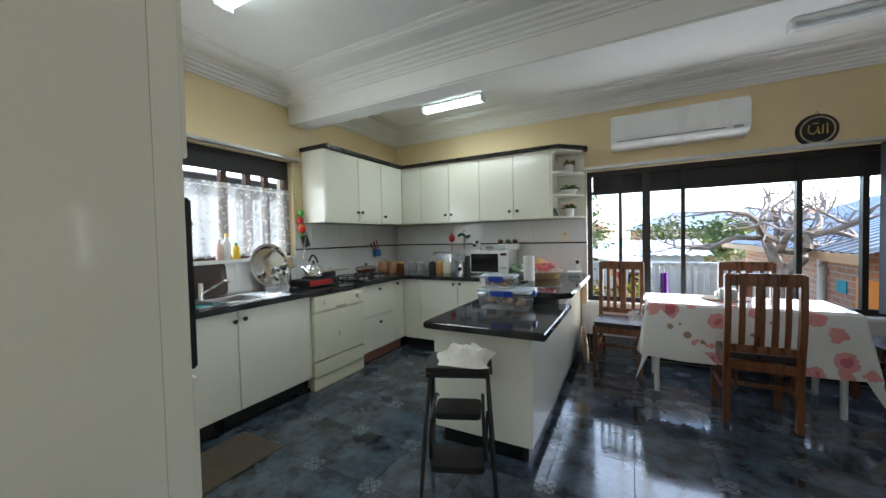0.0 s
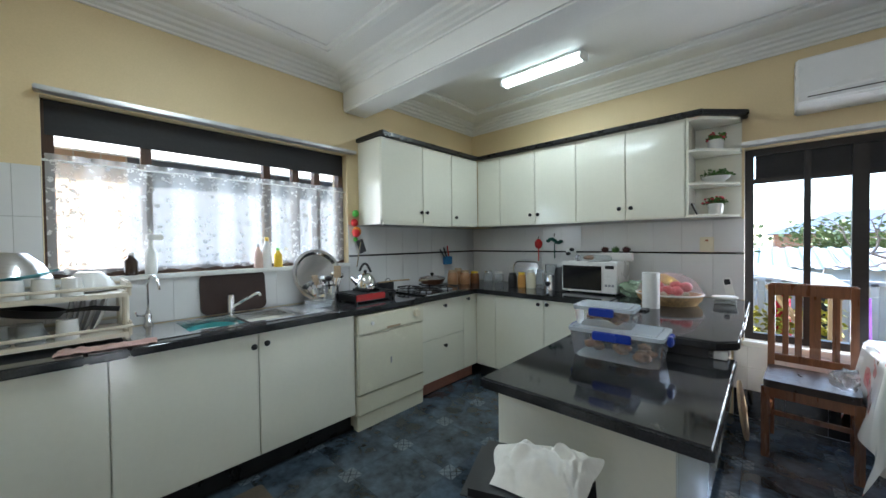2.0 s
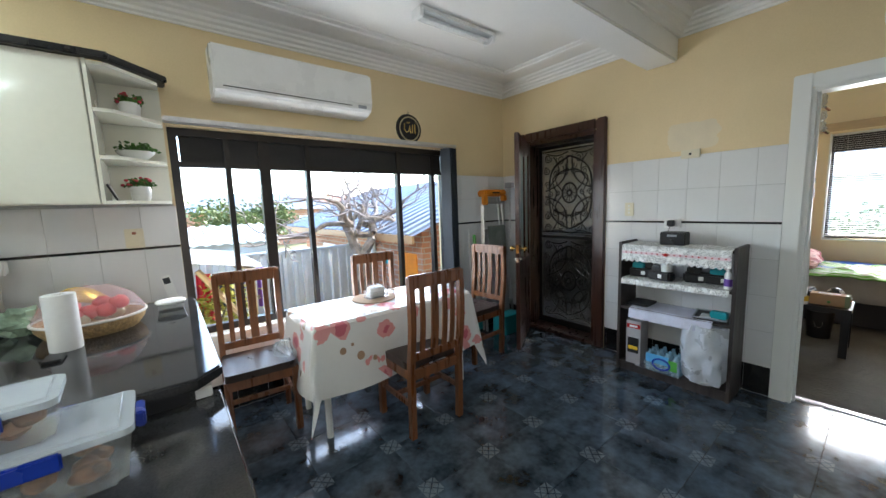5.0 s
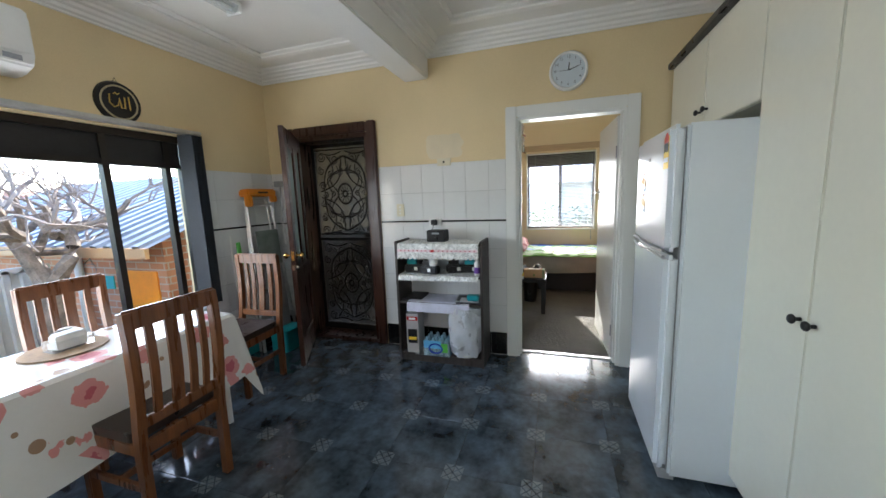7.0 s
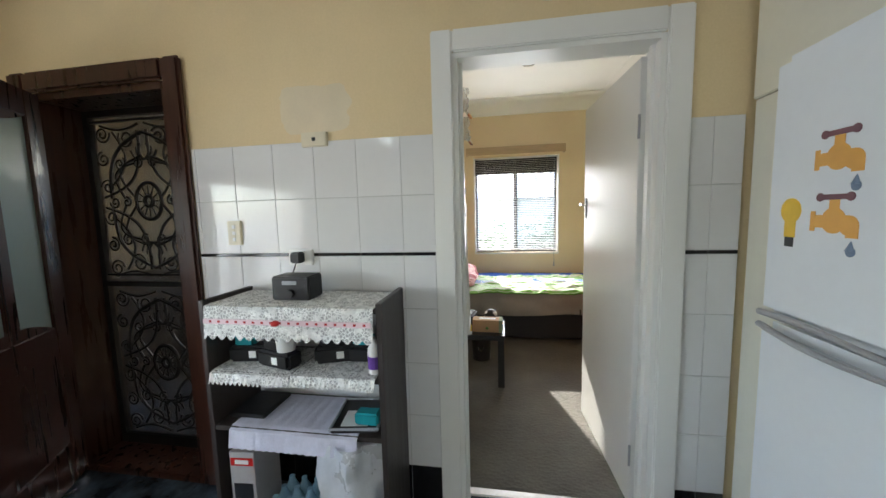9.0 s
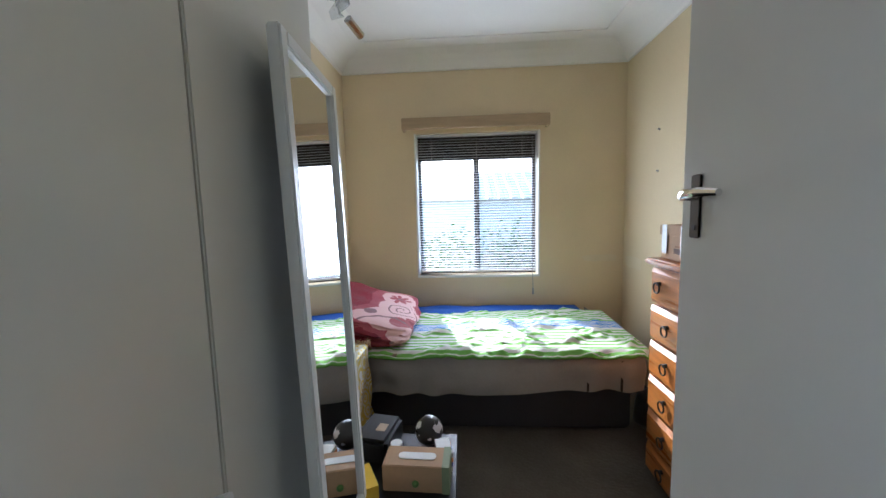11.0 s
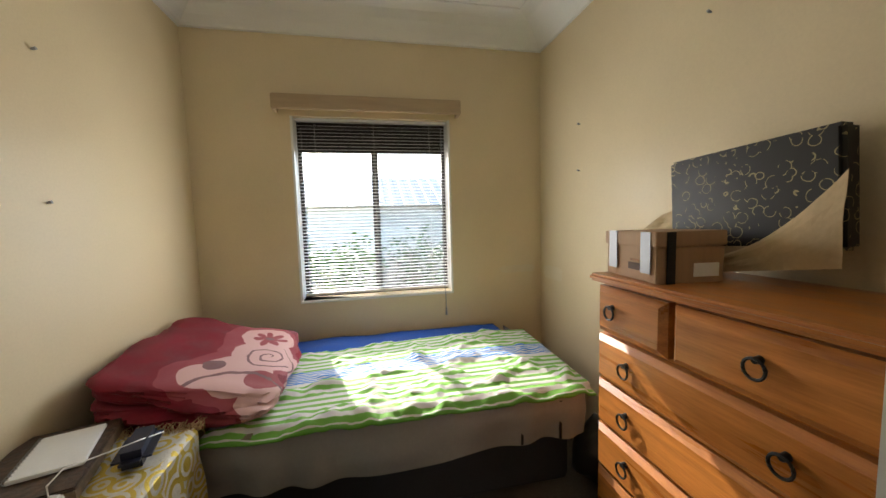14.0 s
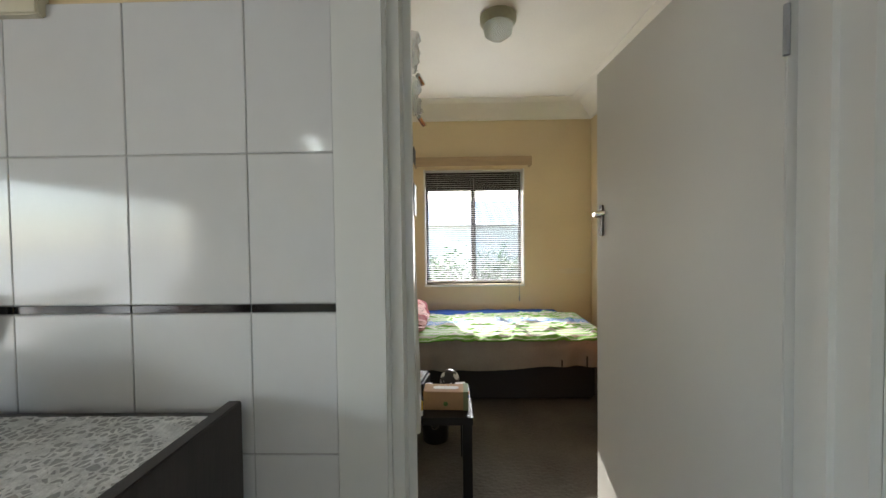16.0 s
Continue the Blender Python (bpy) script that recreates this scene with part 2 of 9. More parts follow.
def cyl(p0, p1, r0, r1=None, seg=16, bm=None, cap=True):
    r1 = r0 if r1 is None else r1
    p0, p1 = Vector(p0), Vector(p1)
    nb = bmesh.new()
    bmesh.ops.create_cone(nb, cap_ends=cap, segments=seg, radius1=r0, radius2=max(r1, 1e-5), depth=(p1 - p0).length)
    q = (p1 - p0).to_track_quat("Z", "Y").to_matrix().to_4x4()
    bmesh.ops.transform(nb, matrix=Matrix.Translation((p0 + p1) / 2) @ q, verts=nb.verts)
    return join(bm, nb) if bm is not None else nb


def tube(points, r, seg=8, bm=None, radii=None):
    nb = bm if bm is not None else bmesh.new()
    pts = [Vector(p) for p in points]
    rings = []
    up = Vector((0.31, 0.2, 0.93)).normalized()
    for i, p in enumerate(pts):
        d = (pts[min(i + 1, len(pts) - 1)] - pts[max(i - 1, 0)]).normalized()
        a = d.cross(up)
        if a.length < 1e-3:
            a = d.cross(Vector((1, 0, 0)))
        a.normalize()
        b = d.cross(a).normalized()
        rr = radii[i] if radii else r
        rings.append([nb.verts.new(p + rr * (math.cos(2 * math.pi * k / seg) * a + math.sin(2 * math.pi * k / seg) * b)) for k in range(seg)])
    for r0, r1 in zip(rings, rings[1:]):
        for k in range(seg):
            nb.faces.new((r0[k], r0[(k + 1) % seg], r1[(k + 1) % seg], r1[k]))
    nb.faces.new(rings[0])
    nb.faces.new(rings[-1])
    return nb


def lathe(profile, seg=24, bm=None, at=(0, 0, 0)):
    nb = bm if bm is not None else bmesh.new()
    c = Vector(at)
    rings = []
    for r, z in profile:
        if r < 1e-4:
            rings.append([nb.verts.new(c + Vector((0, 0, z)))])
        else:
            rings.append([nb.verts.new(c + Vector((r * math.cos(2 * math.pi * k / seg), r * math.sin(2 * math.pi * k / seg), z))) for k in range(seg)])
    for a, b in zip(rings, rings[1:]):
        for k in range(seg):
            k2 = (k + 1) % seg
            if len(a) == 1 and len(b) == 1:
                continue
            if len(a) == 1:
                nb.faces.new((a[0], b[k], b[k2]))
            elif len(b) == 1:
                nb.faces.new((a[k], b[0], a[k2]))
            else:
                nb.faces.new((a[k], b[k], b[k2], a[k2]))
    return nb


def surface(fn, nu, nv, thick=0.0, bm=None):
    nb = bm if bm is not None else bmesh.new()
    g = [[nb.verts.new(fn(i / nu, j / nv)) for j in range(nv + 1)] for i in range(nu + 1)]
    for i in range(nu):
        for j in range(nv):
            nb.faces.new((g[i][j], g[i + 1][j], g[i + 1][j + 1], g[i][j + 1]))
    if thick:
        nb.normal_update()
        bmesh.ops.solidify(nb, geom=nb.faces[:], thickness=thick)
    return nb


def rounded_slab(x0, y0, x1, y1, z0, z1, r, seg=6, bm=None):
    nb = bm if bm is not None else bmesh.new()
    pts = []
    for cx, cy, a0 in ((x1 - r, y1 - r, 0), (x0 + r, y1 - r, 90), (x0 + r, y0 + r, 180), (x1 - r, y0 + r, 270)):
        for k in range(seg + 1):
            a = radians(a0 + 90 * k / seg)
            pts.append((cx + r * math.cos(a), cy + r * math.sin(a)))
    lo = [nb.verts.new((x, y, z0)) for x, y in pts]
    hi = [nb.verts.new((x, y, z1)) for x, y in pts]
    nb.faces.new(hi)
    nb.faces.new(lo[::-1])
    for k in range(len(pts)):
        k2 = (k + 1) % len(pts)
        nb.faces.new((lo[k], lo[k2], hi[k2], hi[k]))
    return nb


def blob(c, r, seg=12, squash=1.0, rough=0.0, bm=None, seed=0):
    nb = bmesh.new()
    bmesh.ops.create_icosphere(nb, subdivisions=2 if seg <= 12 else 3, radius=1.0)
    for v in nb.verts:
        k = 1 + rough * noise.noise(v.co * 1.7 + Vector((seed * 3.1, seed, 0)))
        v.co = Vector((v.co.x * r * k, v.co.y * r * k, v.co.z * r * squash * k)) + Vector(c)
    return join(bm, nb) if bm is not None else nb


def wall(name, axis, inner, outer, a0, a1, z0, z1, material, holes=(), label=""):
    """A wall across x or y from inner to outer, from a0 to a1, with holes (a0, a1, z0, z1)."""
    cuts_a = sorted({a0, a1, *[h[0] for h in holes], *[h[1] for h in holes]})
    cuts_z = sorted({z0, z1, *[h[2] for h in holes], *[h[3] for h in holes]})
    bm = bmesh.new()
    for p, q in zip(cuts_a, cuts_a[1:]):
        start = None
        for r, s in zip(cuts_z, cuts_z[1:]):
            inside = any(h[0] <= (p + q) / 2 <= h[1] and h[2] <= (r + s) / 2 <= h[3] for h in holes)
            if not inside:
                if axis == "x":
                    box(inner, p, r, outer, q, s, bm=bm)
                else:
                    box(p, inner, r, q, outer, s, bm=bm)
    bmesh.ops.remove_doubles(bm, verts=bm.verts, dist=1e-4)
    seen = {}
    for f in bm.faces:
        seen.setdefault(tuple(round(c, 4) for c in f.calc_center_median()), []).append(f)
    bmesh.ops.delete(bm, geom=[f for fs in seen.values() if len(fs) > 1 for f in fs], context="FACES_ONLY")
    ob = part(name, bm, material)
    return tagged(ob, label, "wall", kind="structure")


def setting(name, bm, material, label, category, smooth=False):
    return tagged(part(name, bm, material, smooth=smooth), label, category, kind="structure")

# ---- structure ----
XS, XD, YN, YS, CEIL = -2.50, 3.25, 4.92, 0.62, 2.80
XB0, XB1, YB0, YB1, BCEIL = 3.37, 6.64, 0.65, 3.175, 2.83
NW = (0.07, 2.43, 0.58, 2.02)      # north window: x0, x1, z0, z1
SW = (1.38, 3.14, 1.18, 2.12)      # sink window: y0, y1, z0, z1
BW = (1.40, 2.53, 0.845, 2.15)     # bedroom window: y0, y1, z0, z1
ARCH = (1.53, 2.355, 0.0, 2.08)    # bedroom doorway
BACK = (3.75, 4.58, 0.0, 2.09)     # back door

wall("wall_west", "x", XS, XS - 0.24, YS - 0.1, YN + 0.24, 0, CEIL, WALL_CREAM, [SW], "cream painted wall above white tiles beside the sink")
wall("wall_north", "y", YN, YN + 0.24, XS, XD, 0, CEIL, WALL_CREAM, [NW], "cream painted wall with a wide dark window")
wall("wall_east", "x", XD, XB0, YS - 0.1, YN + 0.24, 0, CEIL, WALL_CREAM, [ARCH, BACK], "cream painted wall with two doorways")
wall("wall_south_1", "y", YS, YS - 0.1, XS, -0.62, 0, CEIL, WALL_CREAM, (), "cream wall behind the tall oven cabinet")
wall("wall_south_2", "y", YS, YS - 0.1, 1.12, XD, 0, CEIL, WALL_CREAM, (), "cream wall behind the pantry cupboards")
wall("wall_hall_1", "x", -0.62, -0.74, -1.2, YS - 0.1, 0, CEIL, WALL_CREAM, (), "cream hallway wall")
wall("wall_hall_2", "x", 1.12, 1.24, -1.2, YS - 0.1, 0, CEIL, WALL_CREAM, (), "cream hallway wall")
wall("wall_hall_3", "y", -1.2, -1.3, -0.74, 1.24, 0, CEIL, WALL_CREAM, (), "cream hallway end wall")
setting("ceiling_kitchen", box(XS - 0.24, -1.3, CEIL, XB0, YN + 0.24, CEIL + 0.12), PLASTER, "white plaster kitchen ceiling", "ceiling")
setting("floor_kitchen", box(XS - 0.24, -1.3, -0.12, XD + 0.12, YN + 0.24, -0.006), GROUT_DARK, "dark grout bed under the floor tiles", "floor")

# bedroom shell
wall("wall_bedroom_north", "y", YB1, YB1 + 0.12, XB0, XB1 + 0.24, 0, BCEIL, BED_CREAM, (), "cream bedroom wall with old nail holes")
wall("wall_bedroom_south", "y", YB0, YB0 - 0.12, XB0, XB1 + 0.24, 0, BCEIL, BED_CREAM, (), "cream bedroom wall behind the chest of drawers")
wall("wall_bedroom_east", "x", XB1, XB1 + 0.24, YB0, YB1, 0, BCEIL, BED_CREAM, [BW], "cream bedroom wall with a small window")
wall("wall_bedroom_west", "x", XB0 + 0.003, XB0 + 0.012, YB0, YB1, 0, BCEIL, BED_CREAM, [ARCH], "cream bedroom side of the doorway wall")
setting("ceiling_bedroom", box(XB0, YB0 - 0.12, BCEIL, XB1 + 0.24, YB1 + 0.12, BCEIL + 0.1), PLASTER, "white plaster bedroom ceiling", "ceiling")

CARPET = mat("dark_grey_ribbed_carpet", (0.11, 0.102, 0.09), 0.95, vary=0.2, scale=3, fine=90)
n, l, b = nodes_of(CARPET)
tc = n.new("ShaderNodeTexCoord")
wv = n.new("ShaderNodeTexVoronoi")
wv.inputs["Scale"].default_value = 55
mpp = n.new("ShaderNodeMapping")
mpp.inputs["Scale"].default_value = (1, 0.6, 1)
mpp.inputs["Rotation"].default_value = (0, 0, 0.78)
l.new(tc.outputs["Object"], mpp.inputs[0])
l.new(mpp.outputs[0], wv.inputs["Vector"])
bp = n.new("ShaderNodeBump")
bp.inputs["Strength"].default_value, bp.inputs["Distance"].default_value = 0.8, 0.006
l.new(wv.outputs["Distance"], bp.inputs["Height"])
l.new(bp.outputs[0], b.inputs["Normal"])
setting("floor_bedroom", box(XD + 0.12, YB0 - 0.12, -0.12, XB1 + 0.24, YB1 + 0.12, 0.004), CARPET, "dark grey looped carpet on the bedroom floor", "floor")
setting("threshold", box(XD + 0.09, ARCH[0], -0.01, XD + 0.14, ARCH[1], 0.009, 0.004), ALU, "worn metal threshold strip in the doorway", "threshold")


def cornice(name, p0, p1, inward, z, steps, material=PLASTER):
    """A run of stepped plaster cornice along p0-p1; steps: (out from wall, down from ceiling)."""
    p0, p1, inw = Vector((*p0, 0)), Vector((*p1, 0)), Vector((*inward, 0))
    bm = bmesh.new()
    prof = [(0, 0)] + list(steps)
    a = [bm.verts.new(p0 + inw * s[0] + Vector((0, 0, z - s[1]))) for s in prof]
    c = [bm.verts.new(p1 + inw * s[0] + Vector((0, 0, z - s[1]))) for s in prof]
    for k in range(len(prof)):
        k2 = (k + 1) % len(prof)
        bm.faces.new((a[k], a[k2], c[k2], c[k]))
    bm.faces.new(a)
    bm.faces.new(c[::-1])
    return setting(name, bm, material, "stepped white plaster cornice", "cornice")


STEP = [(0.33, 0.0), (0.33, 0.012), (0.30, 0.02), (0.30, 0.034), (0.27, 0.042), (0.14, 0.048), (0.13, 0.06), (0.105, 0.07), (0.10, 0.085), (0.075, 0.092), (0.07, 0.11), (0.045, 0.118), (0.04, 0.135), (0.018, 0.142), (0.015, 0.152), (0, 0.152)]
COVE = [(0.30, 0.0), (0.30, 0.008), (0.2, 0.02), (0.13, 0.05), (0.07, 0.09), (0.03, 0.125), (0.022, 0.14), (0, 0.142)]
BY0, BY1, BZ = 3.11, 3.34, 2.48
setting("ceiling_beam", box(XS, BY0, BZ, XD, BY1, CEIL + 0.02, 0.012), PLASTER, "wide white plastered ceiling beam", "beam")
i = 0
for a, c, w in (((XS, YN), (XD, YN), (0, -1)), ((XS, BY1), (XS, YN), (1, 0)), ((XD, BY1), (XD, YN), (-1, 0)), ((XS, BY1), (XD, BY1), (0, 1)),
                ((XS, BY0), (XD, BY0), (0, -1)), ((XS, YS), (XS, BY0), (1, 0)), ((XD, YS), (XD, BY0), (-1, 0))):
    i += 1
    cornice("cornice_%d" % i, a, c, w, CEIL, STEP)
for a, c, w in (((XB0, YB1), (XB1, YB1), (0, -1)), ((XB0, YB0), (XB1, YB0), (0, 1)), ((XB1, YB0), (XB1, YB1), (-1, 0)), ((XB0 + 0.012, YB0), (XB0 + 0.012, YB1), (1, 0))):
    i += 1
    cornice("cornice_%d" % i, a, c, w, BCEIL, COVE)

def paint_patch(name, origin, eu, ev, w, h, material, label, seed):
    """A thin irregular patch of other paint rolled onto a wall."""
    o, eu, ev = Vector(origin), Vector(eu), Vector(ev)
    bm = bmesh.new()
    ring = []
    for k in range(48):
        a = 2 * math.pi * k / 48
        r = 1 + 0.16 * noise.noise(Vector((math.cos(a) * 2, math.sin(a) * 2, seed))) + 0.06 * noise.noise(Vector((math.cos(a) * 7, math.sin(a) * 7, seed)))
        q = (abs(math.cos(a)) ** 4 + abs(math.sin(a)) ** 4) ** -0.25
        ring.append(bm.verts.new(o + eu * (w * r * q * math.cos(a)) + ev * (h * r * q * math.sin(a))))
    bm.faces.new(ring)
    return setting(name, bm, material, label, "paint patch")


PALE_CREAM = mat("pale_cream_undercoat", (0.73, 0.63, 0.45), 0.6, vary=0.03, scale=6, fine=120, bump=0.04, bump_scale=180)
paint_patch("paint_patch_1", (XD - 0.0015, 2.99, 1.90), (0, 1, 0), (0, 0, 1), 0.17, 0.105, PALE_CREAM, "paler patch of repaired cream paint", 1.0)
paint_patch("paint_patch_2", (XB1 - 0.0015, 0.86, 0.99), (0, 1, 0), (0, 0, 1), 0.15, 0.03, PALE_CREAM, "pale filler stroke on the bedroom wall", 2.0)
paint_patch("paint_patch_3", (6.45, YB0 + 0.0015, 0.97), (1, 0, 0), (0, 0, 1), 0.14, 0.05, PALE_CREAM, "pale filler stroke on the bedroom wall", 3.0)

# bedroom doorway: lining and architrave
def architrave(name, x, side, y0, y1, z1, wide, material, label, thick=0.022):
    bm = box(x, y0 - wide, 0, x + side * thick, y0, z1 + wide, 0.006)
    box(x, y1, 0, x + side * thick, y1 + wide, z1 + wide, 0.006, bm=bm)
    box(x, y0 + 0.0005, z1, x + side * (thick - 0.001), y1 - 0.0005, z1 + wide - 0.0005, 0.006, bm=bm)
    return setting(name, bm, material, label, "architrave")


architrave("architrave_1", XD, -1, ARCH[0], ARCH[1], ARCH[3], 0.09, WHITE_PAINT, "white gloss timber architrave")
lining = tagged(new("door_lining"), "white painted door lining with stop beads", "door frame", kind="structure")
part("jamb", box(XD - 0.004, ARCH[0] - 0.001, 0, XB0 + 0.016, ARCH[0] + 0.02, ARCH[3]), WHITE_PAINT, lining)
part("jamb", box(XD - 0.004, ARCH[1] - 0.02, 0, XB0 + 0.016, ARCH[1] + 0.001, ARCH[3]), WHITE_PAINT, lining)
part("head", box(XD - 0.004, ARCH[0] + 0.02, ARCH[3] - 0.02, XB0 + 0.016, ARCH[1] - 0.02, ARCH[3] + 0.001), WHITE_PAINT, lining)
part("stop_bead", box(XD + 0.05, ARCH[1] - 0.034, 0, XD + 0.075, ARCH[1] - 0.02, ARCH[3] - 0.02), WHITE_PAINT, lining)
part("stop_bead", box(XD + 0.05, ARCH[0] + 0.02, 0, XD + 0.075, ARCH[0] + 0.034, ARCH[3] - 0.02), WHITE_PAINT, lining)
architrave("architrave_2", XB0 + 0.012, 1, ARCH[0], ARCH[1], ARCH[3], 0.07, WHITE_PAINT, "white gloss timber architrave in the bedroom")

# back door: dark timber frame
bm = box(XD - 0.035, BACK[0] - 0.1, 0, XD, BACK[0], BACK[3] + 0.1, 0.012)
box(XD - 0.035, BACK[1], 0, XD, BACK[1] + 0.1, BACK[3] + 0.1, 0.012, bm=bm)
box(XD - 0.034, BACK[0] + 0.001, BACK[3], XD, BACK[1] - 0.001, BACK[3] + 0.099, 0.012, bm=bm)
box(XD - 0.002, BACK[0] - 0.002, 0, XB0 + 0.14, BACK[0] + 0.035, BACK[3], bm=bm)
box(XD - 0.002, BACK[1] - 0.035, 0, XB0 + 0.14, BACK[1] + 0.002, BACK[3], bm=bm)
box(XD - 0.002, BACK[0] + 0.035, BACK[3] - 0.035, XB0 + 0.14, BACK[1] - 0.035, BACK[3] + 0.002, bm=bm)
setting("back_door_frame", bm, JARRAH, "dark red-brown timber back door frame", "door frame")
setting("back_door_sill", box(XD - 0.02, BACK[0], -0.01, XB0 + 0.2, BACK[1], 0.03, 0.008), JARRAH, "dark timber door sill", "door sill")

# ---- kitchen cabinets ----
def knob(parent, x, y, z, way, r=0.017):
    w = Vector(way)
    bm = cyl((x, y, z), Vector((x, y, z)) + w * 0.016, 0.007, 0.007, 10)
    c = Vector((x, y, z)) + w * 0.026
    nb = bmesh.new()
    bmesh.ops.create_uvsphere(nb, u_segments=14, v_segments=8, radius=r)
    for v in nb.verts:
        v.co -= w * (v.co.dot(w) * 0.35)
        v.co += c
    join(bm, nb)
    return part("knob", bm, BLACK, parent, "round black knob", smooth=True)


def panel_door(parent, name, axis, face, a0, a1, z0, z1, side, knobs=(), thick=0.018, gap=0.0018):
    """A flat door lying in the plane axis=face, looking along side."""
    if axis == "x":
        bm = box(face, a0 + gap, z0, face - side * thick, a1 - gap, z1, 0.004)
    else:
        bm = box(a0 + gap, face, z0, a1 - gap, face - side * thick, z1, 0.004)
    d = part(name, bm, LAMINATE, parent)
    for a, z in knobs:
        p = (face, a, z) if axis == "x" else (a, face, z)
        way = (side, 0, 0) if axis == "x" else (0, side, 0)
        k = knob(None, *p, way)
        k.parent = d
    return d


def base_unit(axis, face, back, a0, a1, side, doors, label, group="base cupboards", kick=0.12, top=0.842, kickmat=BLACK_TRIM):
    t = thing("base_cabinet", 0, 0, 0, label, "cabinet", group)
    f = face - side * 0.02
    if axis == "x":
        part("body", box(f, a0, kick, back, a1, top), CARCASS, t)
        part("kickboard", box(f - side * 0.05, a0, 0, f - side * 0.066, a1, kick), kickmat, t)
    else:
        part("body", box(a0, f, kick, a1, back, top), CARCASS, t)
        part("kickboard", box(a0, f - side * 0.05, 0, a1, f - side * 0.066, kick), kickmat, t)
    for nm, p, q, z0, z1, ks in doors:
        panel_door(t, nm, axis, face, p, q, z0, z1, side, ks)
    return t


PINK_KICK = mat("pinkish_bare_board", (0.42, 0.2, 0.15), 0.6, vary=0.1)
FX, FY = -1.95, 4.25
base_unit("x", FX, XS, 0.64, 1.568, 1, [("door", 0.64, 1.02, 0.13, 0.842, ()), ("door", 1.02, 1.568, 0.13, 0.842, [(1.10, 0.46)])], "cream white base cupboard under the dish rack")
base_unit("x", FX, XS, 1.568, 2.836, 1, [("door", 1.568, 2.195, 0.13, 0.842, [(2.165, 0.77)]), ("door", 2.197, 2.836, 0.13, 0.842, [(2.235, 0.778)])], "cream white sink cupboard with two doors")
base_unit("x", FX, XS, 3.495, 4.05, 1, [("drawer_front", 3.495, 4.05, 0.50, 0.842, [(3.77, 0.78)]), ("drawer_front", 3.495, 4.05, 0.13, 0.497, [(3.77, 0.42)])], "cream white two drawer unit below the cooktop", kickmat=PINK_KICK)
base_unit("x", FX, XS, 4.05, 4.26, 1, [("door", 4.05, 4.26, 0.13, 0.842, [(4.10, 0.80)])], "narrow cream corner cupboard", kickmat=PINK_KICK)
base_unit("y", FY, YN, -1.949, -1.72, -1, [("door", -1.949, -1.72, 0.13, 0.842, ())], "narrow cream corner panel cupboard")
base_unit("y", FY, YN, -1.72, -0.72, -1, [("door", -1.72, -1.222, 0.13, 0.842, [(-1.262, 0.80)]), ("door", -1.22, -0.72, 0.13, 0.842, [(-1.18, 0.805)])], "cream white two door base cupboard")

# dishwasher
dw = thing("dishwasher", FX + 0.012, 3.165, 0, "old cream dishwasher under the black benchtop", "dishwasher")
part("body", box(-0.5, -0.318, 0.02, -0.03, 0.318, 0.82), CREAM_PLASTIC, dw)
DW = mat("ivory_enamel", (0.76, 0.74, 0.6), 0.25, vary=0.03, scale=3, bump=0.02)
part("door", box(-0.03, -0.322, 0.26, 0.012, 0.322, 0.69, 0.008), DW, dw)
cp = part("control_panel", box(-0.03, -0.322, 0.695, 0.02, 0.322, 0.83, 0.008), DW, dw)
k = part("dial", cyl((0.018, 0.235, 0.775), (0.045, 0.235, 0.775), 0.03, 0.026, 20), CREAM_PLASTIC, None)
k.parent = cp
k = part("button", cyl((0.018, -0.2, 0.765), (0.03, -0.2, 0.765), 0.014, 0.014, 12), WHITE_PLASTIC, None)
k.parent = cp
k = part("handle_recess", box(0.008, -0.07, 0.7, 0.022, 0.07, 0.722, 0.004), TAN, None)
k.parent = cp
part("kick_panel", box(-0.03, -0.322, 0.115, 0.01, 0.322, 0.252, 0.006), DW, dw)
part("plinth", box(-0.06, -0.322, 0.0, 0.0, 0.322, 0.11, 0.004), DW, dw, "scuffed ivory plinth")
part("badge", box(0.011, -0.03, 0.43, 0.0145, -0.018, 0.475), GREY_PLASTIC, dw)

# worktops
CT, CZ = 0.885, 0.842


def slab_edge(pts, z0, z1, name, label, hole=None):
    bm = bmesh.new()
    lo = [bm.verts.new((x, y, z0)) for x, y in pts]
    hi = [bm.verts.new((x, y, z1)) for x, y in pts]
    bm.faces.new(hi)
    bm.faces.new(lo[::-1])
    for k in range(len(pts)):
        k2 = (k + 1) % len(pts)
        bm.faces.new((lo[k], lo[k2], hi[k2], hi[k]))
    es = [e for e in bm.edges if abs(e.verts[0].co.z - e.verts[1].co.z) < 1e-6]
    bmesh.ops.bevel(bm, geom=es, offset=0.008, segments=3, affect="EDGES")
    t = part(name, bm, STONE)
    return tagged(t, label, "worktop")


slab_edge([(XS, 0.64), (-1.92, 0.64), (-1.92, 1.50), (XS, 1.50)], CZ, CT, "benchtop", "polished black stone benchtop beside the sink")
slab_edge([(-2.44, 1.50), (-1.92, 1.50), (-1.92, 1.64), (-2.44, 1.64)], CZ, CT, "benchtop", "polished black stone benchtop strip beside the sink")
slab_edge([(-2.0, 1.642), (-1.92, 1.642), (-1.92, 2.70), (-2.0, 2.70)], CZ, CT, "benchtop", "polished black stone benchtop edge in front of the sink")
slab_edge([(XS, 2.702), (-1.92, 2.702), (-1.92, 4.28 - 0.06), (-0.68, 4.22), (-0.68, YN), (XS, YN)], CZ, CT, "benchtop", "polished black stone corner benchtop")
